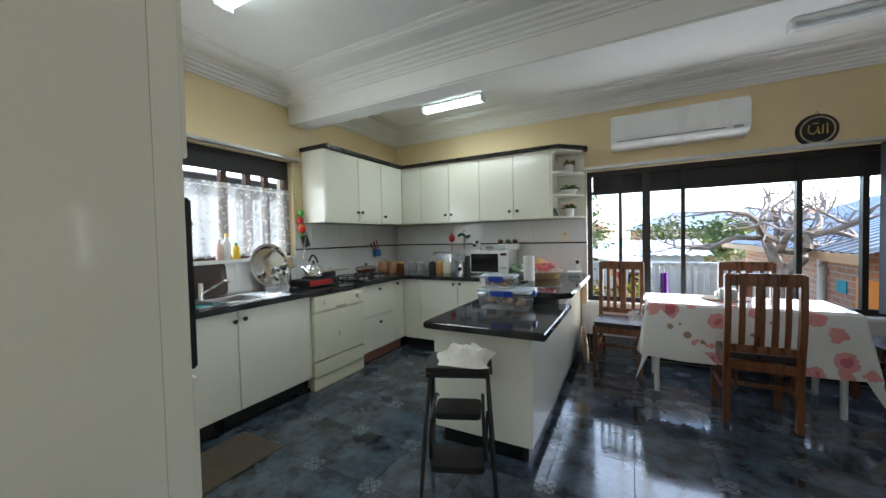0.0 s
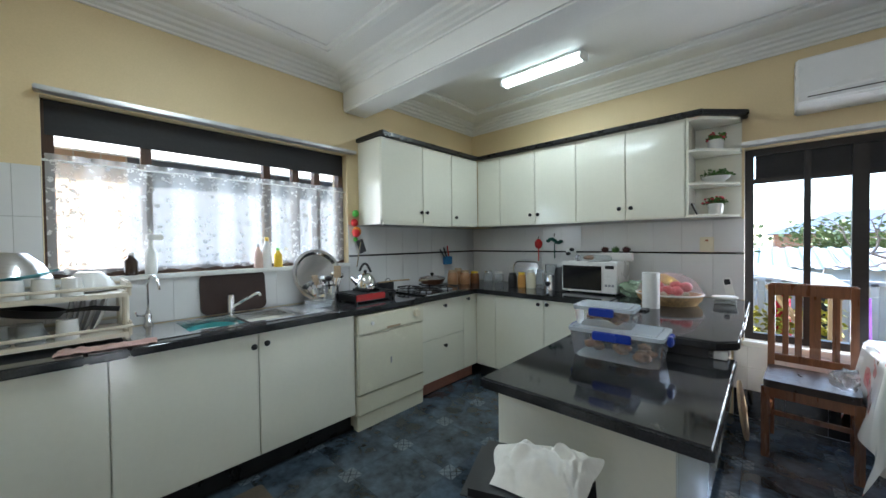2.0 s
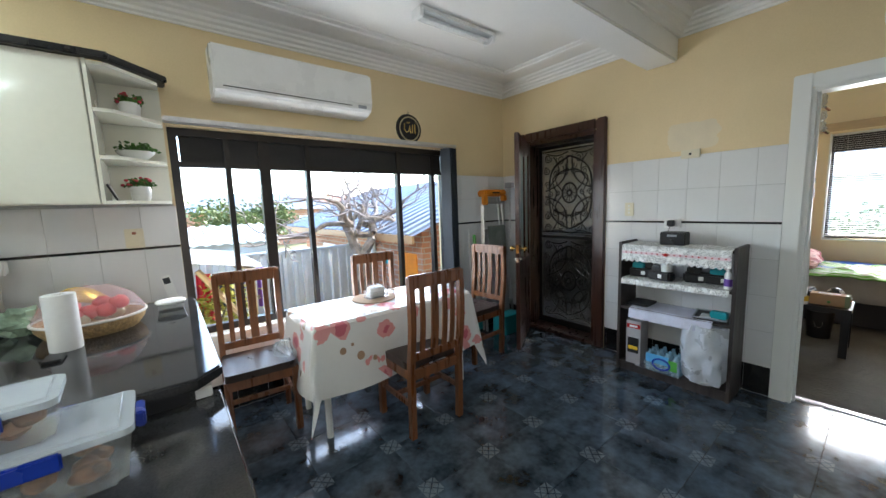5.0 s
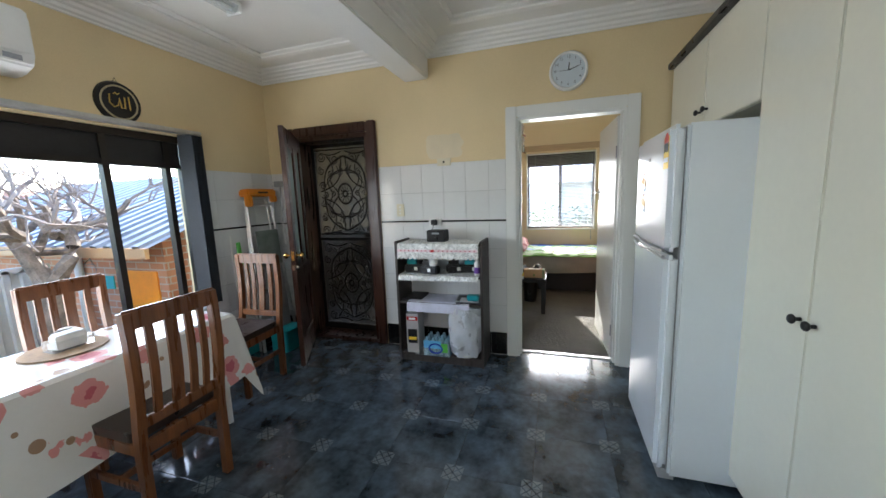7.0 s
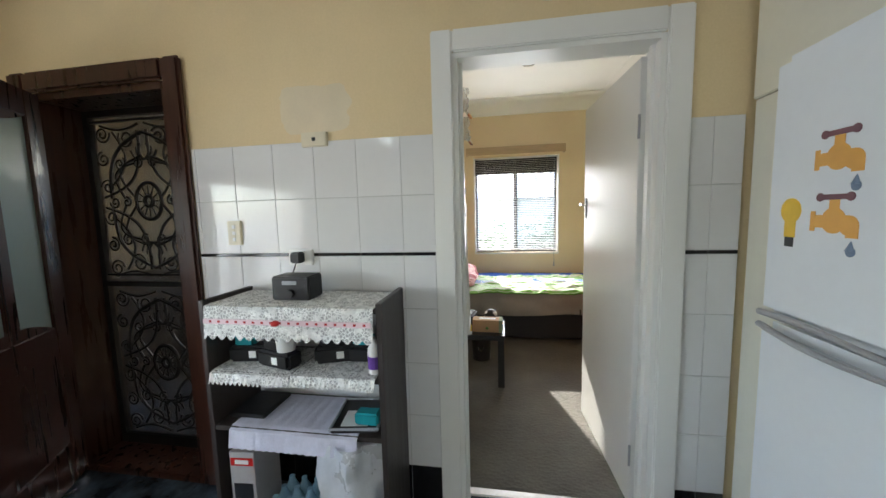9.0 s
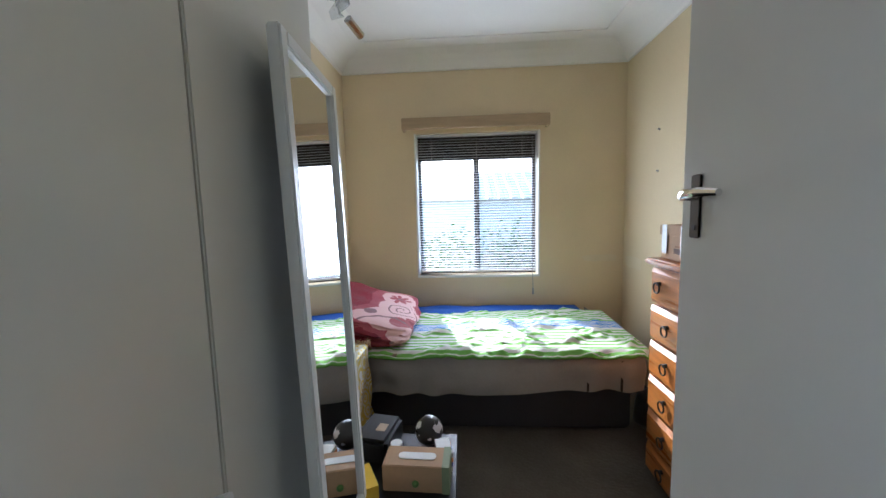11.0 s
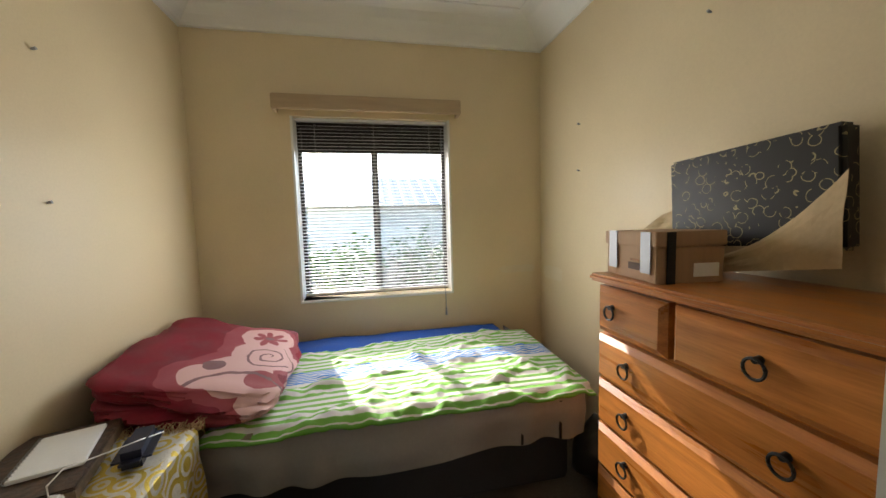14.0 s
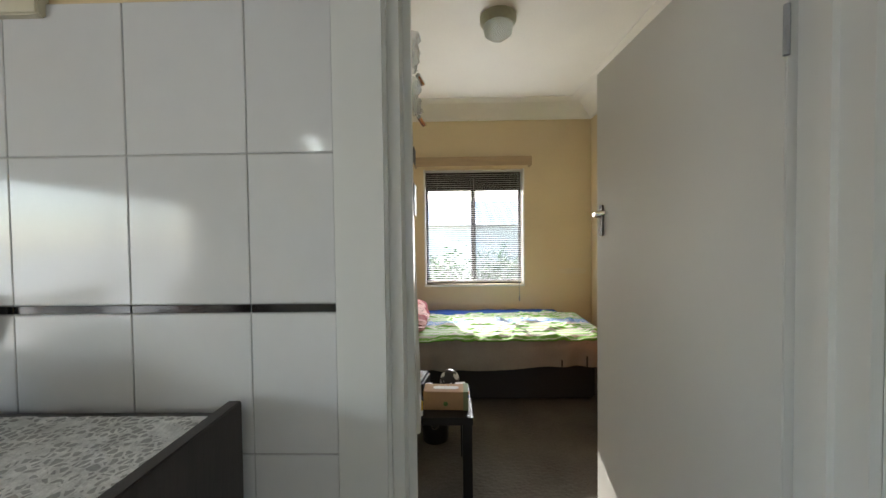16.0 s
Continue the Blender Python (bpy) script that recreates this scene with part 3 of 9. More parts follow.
slab_edge([(-0.615, 3.42), (0.03, 3.42), (0.11, 3.50), (0.11, YN), (-0.678, YN), (-0.678, 4.22), (-0.615, 4.22)], CZ, CT, "benchtop", "polished black stone peninsula benchtop")
slab_edge([(-0.655, 2.58), (0.10, 2.58), (0.10, 3.50), (-0.655, 3.50)], 0.755, 0.80, "breakfast_worktop", "polished black stone lower breakfast bench top")

isl = thing("island_bench", 0, 0, 0, "cream laminate peninsula bench with black kickboard", "bench")
part("front_panel", box(-0.63, 2.67, 0.10, 0.0, 2.69, 0.755, 0.002), LAMINATE, isl)
part("side_panel", box(-0.02, 2.692, 0.10, 0.0, YN, 0.755, 0.002), LAMINATE, isl)
part("side_panel", box(-0.63, 2.692, 0.10, -0.61, 4.26, 0.755, 0.002), LAMINATE, isl)
part("upper_panel", box(-0.6, 3.50, 0.757, -0.001, YN, CZ - 0.002, 0.002), LAMINATE, isl)
part("kickboard", box(-0.58, 2.70, 0, -0.03, YN, 0.1), BLACK_TRIM, isl)
part("end_trim", box(-0.6, 3.44, 0.80, 0.02, 3.497, CZ), BLACK_TRIM, isl)
part("corner_block", box(0.0, 3.44, 0.803, 0.07, 3.6, CZ - 0.002, 0.003), WHITE_PLASTIC, isl)

# upper cupboards
UZ0, UZ1, UX, UY = 1.51, 2.24, -2.165, 4.575


def upper(axis, face, back, a0, a1, side, doors, label, z0=UZ0):
    t = thing("wall_cabinet", 0, 0, 0, label, "cabinet", "wall cupboards")
    f = face - side * 0.02
    if axis == "x":
        part("body", box(f, a0, z0, back, a1, UZ1, 0.002), LAMINATE, t)
    else:
        part("body", box(a0, f, z0, a1, back, UZ1, 0.002), LAMINATE, t)
    for p, q, zz, ks in doors:
        panel_door(t, "door", axis, face, p, q, zz, UZ1 - 0.002, side, ks)
    return t


u = upper("x", UX, XS, 3.255, 4.14, 1, [(3.255, 3.735, 1.535, [(3.70, 1.625)]), (3.737, 4.14, 1.535, [(3.772, 1.628)])], "cream gloss wall cupboard over the cooktop")
part("rangehood_rail", box(UX - 0.02, 3.27, 1.505, UX + 0.004, 4.13, 1.53, 0.003), LAMINATE, u)
upper("x", UX, XS, 4.142, 4.575, 1, [(4.142, 4.575, 1.515, [(4.19, 1.60)])], "cream gloss corner wall cupboard")
upper("y", UY, YN, -2.163, -1.47, -1, [(-2.163, -1.872, 1.515, ()), (-1.87, -1.47, 1.515, [(-1.51, 1.605)])], "cream gloss wall cupboard in the corner")
upper("y", UY, YN, -1.468, -1.066, -1, [(-1.468, -1.066, 1.515, [(-1.43, 1.605)])], "cream gloss single door wall cupboard")
upper("y", UY, YN, -1.064, -0.25, -1, [(-1.064, -0.658, 1.515, [(-0.70, 1.605)]), (-0.656, -0.25, 1.515, [(-0.612, 1.605)])], "cream gloss two door wall cupboard")
# open end shelf
sh = thing("end_shelf", 0, 0, 0, "open white corner display shelf with slanted ends", "shelf")
part("back_panel", box(-0.246, YN - 0.014, UZ0, 0.055, YN, UZ1), LAMINATE, sh)
part("side_panel", box(-0.246, UY, UZ0, -0.23, YN - 0.016, UZ1), LAMINATE, sh)
for z in (1.51, 1.745, 1.985, 2.215):
    bm = bmesh.new()
    pts = [(-0.229, UY), (-0.15, UY + 0.005), (0.05, YN - 0.12), (0.055, YN - 0.0145), (-0.229, YN - 0.0145)]
    lo = [bm.verts.new((x, y, z)) for x, y in pts]
    hi = [bm.verts.new((x, y, z + 0.018)) for x, y in pts]
    bm.faces.new(hi)
    bm.faces.new(lo[::-1])
    for k in range(5):
        bm.faces.new((lo[k], lo[(k + 1) % 5], hi[(k + 1) % 5], hi[k]))
    part("shelf_board", bm, LAMINATE, sh)
# black moulding on top
bm = bmesh.new()
path = [(XS + 0.005, 3.235), (UX + 0.03, 3.235), (UX + 0.03, UY - 0.03), (-0.16, UY - 0.03), (0.085, YN - 0.125), (0.085, YN - 0.003)]
for p, q in zip(path, path[1:]):
    d = (Vector(q) - Vector(p)).normalized()
    nb = box(-0.002, -0.004, 0, (Vector(q) - Vector(p)).length + 0.022, 0.05, 0.038, 0.006)
    join(bm, nb, Matrix.Translation((p[0], p[1], UZ1 + 0.001)) @ Matrix.Rotation(math.atan2(d.y, d.x), 4, "Z"))
tagged(part("cupboard_moulding", bm, BLACK_TRIM), "black moulding along the top of the wall cupboards", "moulding")

# tall pantry, fridge bay, oven tower
PY = 1.245
pan = thing("pantry_cupboard", 0, 0, 0, "tall cream white pantry cupboard with black knobs", "cabinet")
part("body", box(1.13, YS, 0.1, 2.0, PY - 0.02, 2.3), CARCASS, pan)
part("kickboard", box(1.13, PY - 0.09, 0, 2.0, PY - 0.07, 0.1), BLACK_TRIM, pan)
panel_door(pan, "door", "y", PY, 1.13, 1.58, 0.1, 2.3, 1, [(1.545, 1.0)])
panel_door(pan, "door", "y", PY, 1.582, 2.0, 0.1, 2.3, 1, [(1.618, 1.0)])
ov = thing("overfridge_cupboard", 0, 0, 0, "cream white cupboard above the fridge", "cabinet")
part("body", box(2.003, YS, 1.80, 3.22, PY - 0.02, 2.3), CARCASS, ov)
panel_door(ov, "door", "y", PY, 2.003, 2.60, 1.80, 2.3, 1, [(2.55, 1.885)])
panel_door(ov, "door", "y", PY, 2.602, 3.22, 1.80, 2.3, 1, [(2.65, 1.885)])
part("side_filler", box(2.74, PY - 0.03, 0.0, 3.22, PY - 0.012, 1.797), LAMINATE, ov)
part("moulding", box(1.10, PY - 0.02, 2.302, 3.245, PY + 0.03, 2.345, 0.006), BLACK_TRIM, ov)

tower = thing("oven_tower", 0, 0, 0, "tall glossy white oven cabinet with a dark built-in oven", "cabinet")
part("side_panel", box(-0.62, YS + 0.003, 0, -0.60, 1.1645, 2.3, 0.0004), LAMINATE, tower)
part("edge_panel", box(-0.62, 1.1655, 0, -0.60, 1.235, 2.3, 0.0004), LAMINATE, tower)
part("body", box(-1.22, YS + 0.003, 0.1, -0.622, 1.23, 2.3), CARCASS, tower)
panel_door(tower, "door", "y", 1.25, -1.22, -0.60, 1.56, 2.3, 1)
panel_door(tower, "door", "y", 1.25, -1.22, -0.60, 0.1, 0.94, 1)
od = part("oven", box(-1.20, 1.232, 0.96, -0.605, 1.256, 1.45, 0.006), BLACK, tower, "dark glass built-in oven")
k = part("handle", tube([(-1.12, 1.256, 1.38), (-1.12, 1.285, 1.38), (-0.68, 1.285, 1.38), (-0.68, 1.256, 1.38)], 0.009), BLACK, None)
k.parent = od

# fridge
fr = thing("fridge", 2.315, 1.56, 0, "tall white fridge with freezer above and grey handles", "fridge")
part("cabinet", box(-0.325, -0.70, 0.03, 0.325, -0.065, 1.735, 0.012), FRIDGE_WHITE, fr)
fd = part("freezer_door", box(-0.327, -0.06, 1.165, 0.327, 0.0, 1.735, 0.022, 4), FRIDGE_WHITE, fr, smooth=True)
ld = part("fridge_door", box(-0.327, -0.06, 0.06, 0.327, 0.0, 1.15, 0.022, 4), FRIDGE_WHITE, fr, smooth=True)
part("gasket", box(-0.305, -0.066, 0.07, 0.305, -0.059, 1.72), GREY_PLASTIC, fr)
part("foot_grille", box(-0.3, -0.1, 0.0, 0.3, -0.03, 0.055), GREY_PLASTIC, fr)


def bowed(z, sgn, parent):
    pts = [(0.31 - 0.62 * s, 0.004 + 0.016 * math.sin(math.pi * min(1, s * 1.1)), z + sgn * 0.008 * math.sin(2 * math.pi * s)) for s in [k / 16 for k in range(17)]]
    bm = bmesh.new()
    rad = [0.0045 + 0.003 * abs(math.cos(math.pi * k / 16)) for k in range(17)]
    tube(pts, 0.012, 8, bm, rad)
    k = part("handle", bm, GREY_PLASTIC, None, "curved grey handle", smooth=True)
    k.parent = parent


bowed(1.172, 1, fd)
bowed(1.143, -1, ld)


def sticker(name, x0, z0, x1, z1, material, parent, label="", d=0.001):
    k = part(name, box(x0, 0.0, z0, x1, d, z1), material, None, label)
    k.parent = parent
    return k


est = sticker("energy_label", -0.303, 1.545, -0.226, 1.69, YELLOW_PLASTIC, fd, "red black and yellow energy rating label", 0.0012)
for nm, z0, z1, mm in (("label_band", 1.535, 1.575, BLACK), ("label_window", 1.49, 1.51, PAPER)):
    sticker(nm, -0.298, z0 + 0.085, -0.231, z1 + 0.085, mm, fd, d=0.0018)
bm = bmesh.new()
cs = [bm.verts.new((-0.2645 + 0.036 * math.cos(math.pi * k / 12), 0.0016, 1.66 + 0.045 * math.sin(math.pi * k / 12))) for k in range(13)]
bm.faces.new(cs)
k = part("label_arch", bm, RED_PLASTIC, None)
k.parent = fd
sticker("badge", 0.02, 1.60, 0.06, 1.618, GREY_PLASTIC, fd, "small silver badge", 0.003)
TAP_PRINT = mat("amber_print", (0.68, 0.36, 0.08), 0.4, vary=0.05)
TAP_TOP = mat("plum_print", (0.16, 0.07, 0.09), 0.4, vary=0.05)
DROP_PRINT = mat("slate_blue_print", (0.16, 0.22, 0.32), 0.4, vary=0.05)
for zc in (1.50, 1.385):
    bm = box(0.12, 0, zc - 0.012, 0.19, 0.0010, zc + 0.012)
    cyl((0.148, 0, zc + 0.002), (0.148, 0.0012, zc + 0.002), 0.024, seg=20, bm=bm)
    box(0.138, 0, zc + 0.015, 0.158, 0.0011, zc + 0.04, bm=bm)
    box(0.186, 0, zc - 0.019, 0.196, 0.0012, zc + 0.019, bm=bm)
    cyl((0.118, 0, zc - 0.006), (0.118, 0.0013, zc - 0.006), 0.018, seg=16, bm=bm)
    box(0.1, 0, zc - 0.028, 0.122, 0.0014, zc - 0.006, bm=bm)
    k = part("tap_sticker", bm, TAP_PRINT, None, "amber tap-shaped sticker")
    k.parent = fd
    bm = box(0.118, 0, zc + 0.04, 0.178, 0.0014, zc + 0.050)
    for px in (0.118, 0.178):
        cyl((px, 0, zc + 0.045), (px, 0.0015, zc + 0.045), 0.008, seg=12, bm=bm)
    k = part("sticker_handle", bm, TAP_TOP, None)
    k.parent = fd
    bm = cyl((0.111, 0, zc - 0.052), (0.111, 0.0012, zc - 0.052), 0.009, seg=12)
    cyl((0.111, 0.0006, zc - 0.05), (0.111, 0.0006, zc - 0.033), 0.0075, 0.0005, 10, bm=bm)
    k = part("sticker_drop", bm, DROP_PRINT, None)
    k.parent = fd
bm = cyl((0.245, 0, 1.405), (0.245, 0.0012, 1.405), 0.026, seg=16)
box(0.231, 0, 1.35, 0.259, 0.001, 1.385, bm=bm)
k = part("bulb_sticker", bm, YELLOW_PLASTIC, None, "yellow light-bulb sticker")
k.parent = fd
k = part("bulb_base", box(0.234, 0, 1.33, 0.256, 0.0012, 1.35), BLACK, None)
k.parent = fd

# ---- windows ----
def pane(parent, x0, y0, z0, x1, y1, z1):
    p = part("pane", box(x0, y0, z0, x1, y1, z1), GLASS, parent)
    p.visible_shadow = False
    return p


w1 = tagged(new("window_1"), "wide dark aluminium window onto the back yard", "window", kind="structure")
x0, x1, z0, z1 = NW
fy = YN + 0.12
part("window_frame", box(x0, fy - 0.03, z0, x0 + 0.05, fy + 0.03, z1), FRAME_BLACK, w1)
part("window_frame", box(x1 - 0.05, fy - 0.03, z0, x1, fy + 0.03, z1), FRAME_BLACK, w1)
part("window_frame", box(x0 + 0.05, fy - 0.03, z1 - 0.05, x1 - 0.05, fy + 0.03, z1), FRAME_BLACK, w1)
part("window_frame", box(x0 + 0.05, fy - 0.03, z0, x1 - 0.05, fy + 0.03, z0 + 0.05), FRAME_BLACK, w1)
for mx, wd in ((0.405, 0.035), (0.65, 0.075), (0.975, 0.035), (1.845, 0.04), (2.26, 0.04)):
    part("mullion", box(mx - wd / 2, fy - 0.028, z0 + 0.05, mx + wd / 2, fy + 0.028, z1 - 0.05), FRAME_BLACK, w1)
part("transom", box(x0 + 0.05, fy - 0.026, 1.765, x1 - 0.05, fy + 0.026, 1.80), FRAME_BLACK, w1)
SMOKE = mat("dark_valance_and_shade_sheet", (0.02, 0.019, 0.02), 0.6, vary=0.2, scale=6)
for p, q in ((x0 + 0.05, 0.65), (0.65, 0.975), (0.975, 1.845), (1.845, x1 - 0.05)):
    part("top_panel", box(p + 0.01, fy - 0.01, 1.80, q - 0.01, fy - 0.004, z1 - 0.05), SMOKE, w1, "dark tinted top panel")
pane(w1, x0 + 0.05, fy + 0.006, z0 + 0.05, x1 - 0.05, fy + 0.010, z1 - 0.05)
part("window_sill", box(x0 - 0.01, YN - 0.02, z0 - 0.035, x1 + 0.01, fy - 0.03, z0, 0.006), WHITE_PAINT, w1)
for p in (x0, x1):
    part("reveal", box(p - 0.012 if p == x0 else p, YN + 0.001, z0, p if p == x0 else p + 0.012, fy - 0.031, z1), WHITE_PAINT, w1)

rail = thing("blind_track", 0, 0, 0, "grey metal curtain track above the window", "curtain rail")
part("track", box(0.055, YN - 0.085, 2.025, 2.445, YN, 2.055, 0.005), ALU, rail)
VANE = mat("dark_blue_grey_vane", (0.022, 0.028, 0.036), 0.6, vary=0.12, scale=5, bump=0.08, bump_scale=250)
bl = thing("vertical_blind", 2.3, YN - 0.045, 0, "dark vertical blind stacked to one side", "blind")
for k in range(4):
    bm = box(-0.0015, -0.055, 0.62, 0.0015, 0.055, 2.02)
    part("vane", bm, VANE, bl, m=pose(0.025 + k * 0.028, 0, 0, 0, 0, 24 - 5 * (k % 3)))
bl2 = thing("window_rod", 2.45, YN - 0.03, 0, "thin white blind wand hanging at the window edge", "wand")
part("rod", cyl((0, 0, 0.62), (0, 0, 2.02), 0.006, seg=8), WHITE_PLASTIC, bl2)

w2 = tagged(new("window_2"), "dark timber framed window over the sink", "window", kind="structure")
y0, y1, z0, z1 = SW
fx = XS - 0.1
DARKWOOD = wood("dark_window_wood", (0.05, 0.022, 0.012), (0.09, 0.045, 0.025), 0.4)
for p, q, r, s in ((y0, y0 + 0.045, z0, z1), (y1 - 0.045, y1, z0, z1), (y0 + 0.045, y1 - 0.045, z1 - 0.06, z1), (y0 + 0.045, y1 - 0.045, z0, z0 + 0.04)):
    part("window_frame", box(fx - 0.03, p, r, fx + 0.03, q, s), DARKWOOD, w2)
for my in (1.80, 2.50, 2.72, 2.90):
    part("mullion", box(fx - 0.028, my - 0.025, z0 + 0.04, fx + 0.028, my + 0.025, z1 - 0.06), DARKWOOD, w2)
part("rolled_blind", box(fx + 0.034, y0 + 0.012, 1.935, fx + 0.04, y1 - 0.012, z1 - 0.004), SMOKE, w2, "dark rolled blind at the head of the window")
pane(w2, fx - 0.008, y0 + 0.045, z0 + 0.04, fx - 0.004, y1 - 0.045, z1 - 0.06)
part("window_sill", box(fx + 0.03, y0 - 0.005, z0 - 0.03, XS + 0.03, y1 + 0.005, z0, 0.005), WHITE_PAINT, w2)
r2 = thing("curtain_track", 0, 0, 0, "grey metal track above the sink window", "curtain rail")
part("track", box(XS, y0 - 0.02, 2.125, XS + 0.07, y1 + 0.06, 2.15, 0.004), ALU, r2)
LACE = bpy.data.materials.new("white_lace")
LACE.use_nodes = True
n, l, b = nodes_of(LACE)
tc = n.new("ShaderNodeTexCoord")
v1 = n.new("ShaderNodeTexVoronoi")
v1.inputs["Scale"].default_value = 26
v2 = n.new("ShaderNodeTexNoise")
v2.inputs["Scale"].default_value, v2.inputs["Detail"].default_value = 60, 2
l.new(tc.outputs["Object"], v1.inputs["Vector"])
l.new(tc.outputs["Object"], v2.inputs["Vector"])
f1 = math_node(n, l, "LESS_THAN", v1.outputs["Distance"], 0.42)
f2 = math_node(n, l, "GREATER_THAN", v2.outputs["Fac"], 0.5)
op = math_node(n, l, "MULTIPLY_ADD", math_node(n, l, "MULTIPLY", f1, f2), 0.5, 0.4)
b.inputs["Base Color"].default_value = (0.82, 0.82, 0.8, 1)
b.inputs["Roughness"].default_value = 0.9
b.inputs["Transmission Weight"].default_value = 0.0
tr = n.new("ShaderNodeBsdfTranslucent")
tr.inputs["Color"].default_value = (0.8, 0.8, 0.8, 1)
ms = n.new("ShaderNodeMixShader")
ms.inputs[0].default_value = 0.22
l.new(b.outputs[0], ms.inputs[1])
l.new(tr.outputs[0], ms.inputs[2])
tp = n.new("ShaderNodeBsdfTransparent")
m2 = n.new("ShaderNodeMixShader")
l.new(op, m2.inputs[0])
l.new(tp.outputs[0], m2.inputs[1])
l.new(ms.outputs[0], m2.inputs[2])
l.new(m2.outputs[0], n["Material Output"].inputs["Surface"])
lc = thing("lace_curtain", XS - 0.045, 0, 0, "white lace cafe curtain on a rod over the sink window", "curtain")
part("curtain", surface(lambda u, v: Vector((0.012 * math.sin(u * 60 + 2 * math.sin(u * 9)) * (0.5 + v * 0.5), y0 + 0.01 + u * (y1 - y0 - 0.02), 1.80 - v * 0.60 + 0.006 * math.sin(u * 90) * v)), 260, 10), LACE, lc)
part("heading", surface(lambda u, v: Vector((0.008 * math.sin(u * 110), y0 + 0.01 + u * (y1 - y0 - 0.02), 1.835 - v * 0.035)), 260, 2), LACE, lc)
part("rod", cyl((0, y0, 1.80), (0, y1, 1.80), 0.006, seg=8), WHITE_PLASTIC, lc)

w3 = tagged(new("window_3"), "dark framed sliding bedroom window with white reveal", "window", kind="structure")
y0, y1, z0, z1 = BW
fx = XB1 + 0.16
for p, q, r, s in ((y0, y0 + 0.04, z0, z1), (y1 - 0.04, y1, z0, z1), (y0 + 0.04, y1 - 0.04, z1 - 0.04, z1), (y0 + 0.04, y1 - 0.04, z0, z0 + 0.04)):
    part("window_frame", box(fx - 0.025, p, r, fx + 0.025, q, s), FRAME_BLACK, w3)
part("mullion", box(fx - 0.024, 1.94, z0 + 0.04, fx + 0.024, 1.99, z1 - 0.04), FRAME_BLACK, w3)
part("transom", box(fx - 0.024, y0 + 0.04, 1.93, fx + 0.024, y1 - 0.04, 1.955), FRAME_BLACK, w3)
# dark sheet in place of top glass, stands in for the eave's shade
part("top_panel", box(fx + 0.012, y0 + 0.04, 1.956, fx + 0.018, y1 - 0.04, z1 - 0.04), SMOKE, w3, "dark sheet standing in for eave shade at the window head")
pane(w3, fx, y0 + 0.04, z0 + 0.04, fx + 0.004, y1 - 0.04, 1.93)
SCREEN = bpy.data.materials.new("insect_screen")
SCREEN.use_nodes = True
n, l, b = nodes_of(SCREEN)
b.inputs["Base Color"].default_value = (0.16, 0.19, 0.24, 1)
b.inputs["Alpha"].default_value = 0.2
b.inputs["Roughness"].default_value = 0.7
part("insect_screen", box(fx + 0.006, y0 + 0.04, z0 + 0.04, fx + 0.007, 1.94, 1.93), SCREEN, w3, "grey insect screen")
part("window_sill", box(XB1 - 0.01, y0 - 0.003, z0 - 0.02, fx - 0.025, y1 + 0.003, z0, 0.004), WHITE_PAINT, w3)
for p, q in ((y0 - 0.002, y0 + 0.014), (y1 - 0.014, y1 + 0.002)):
    part("reveal", box(XB1 - 0.006, p, z0, fx - 0.026, q, z1), WHITE_PAINT, w3)

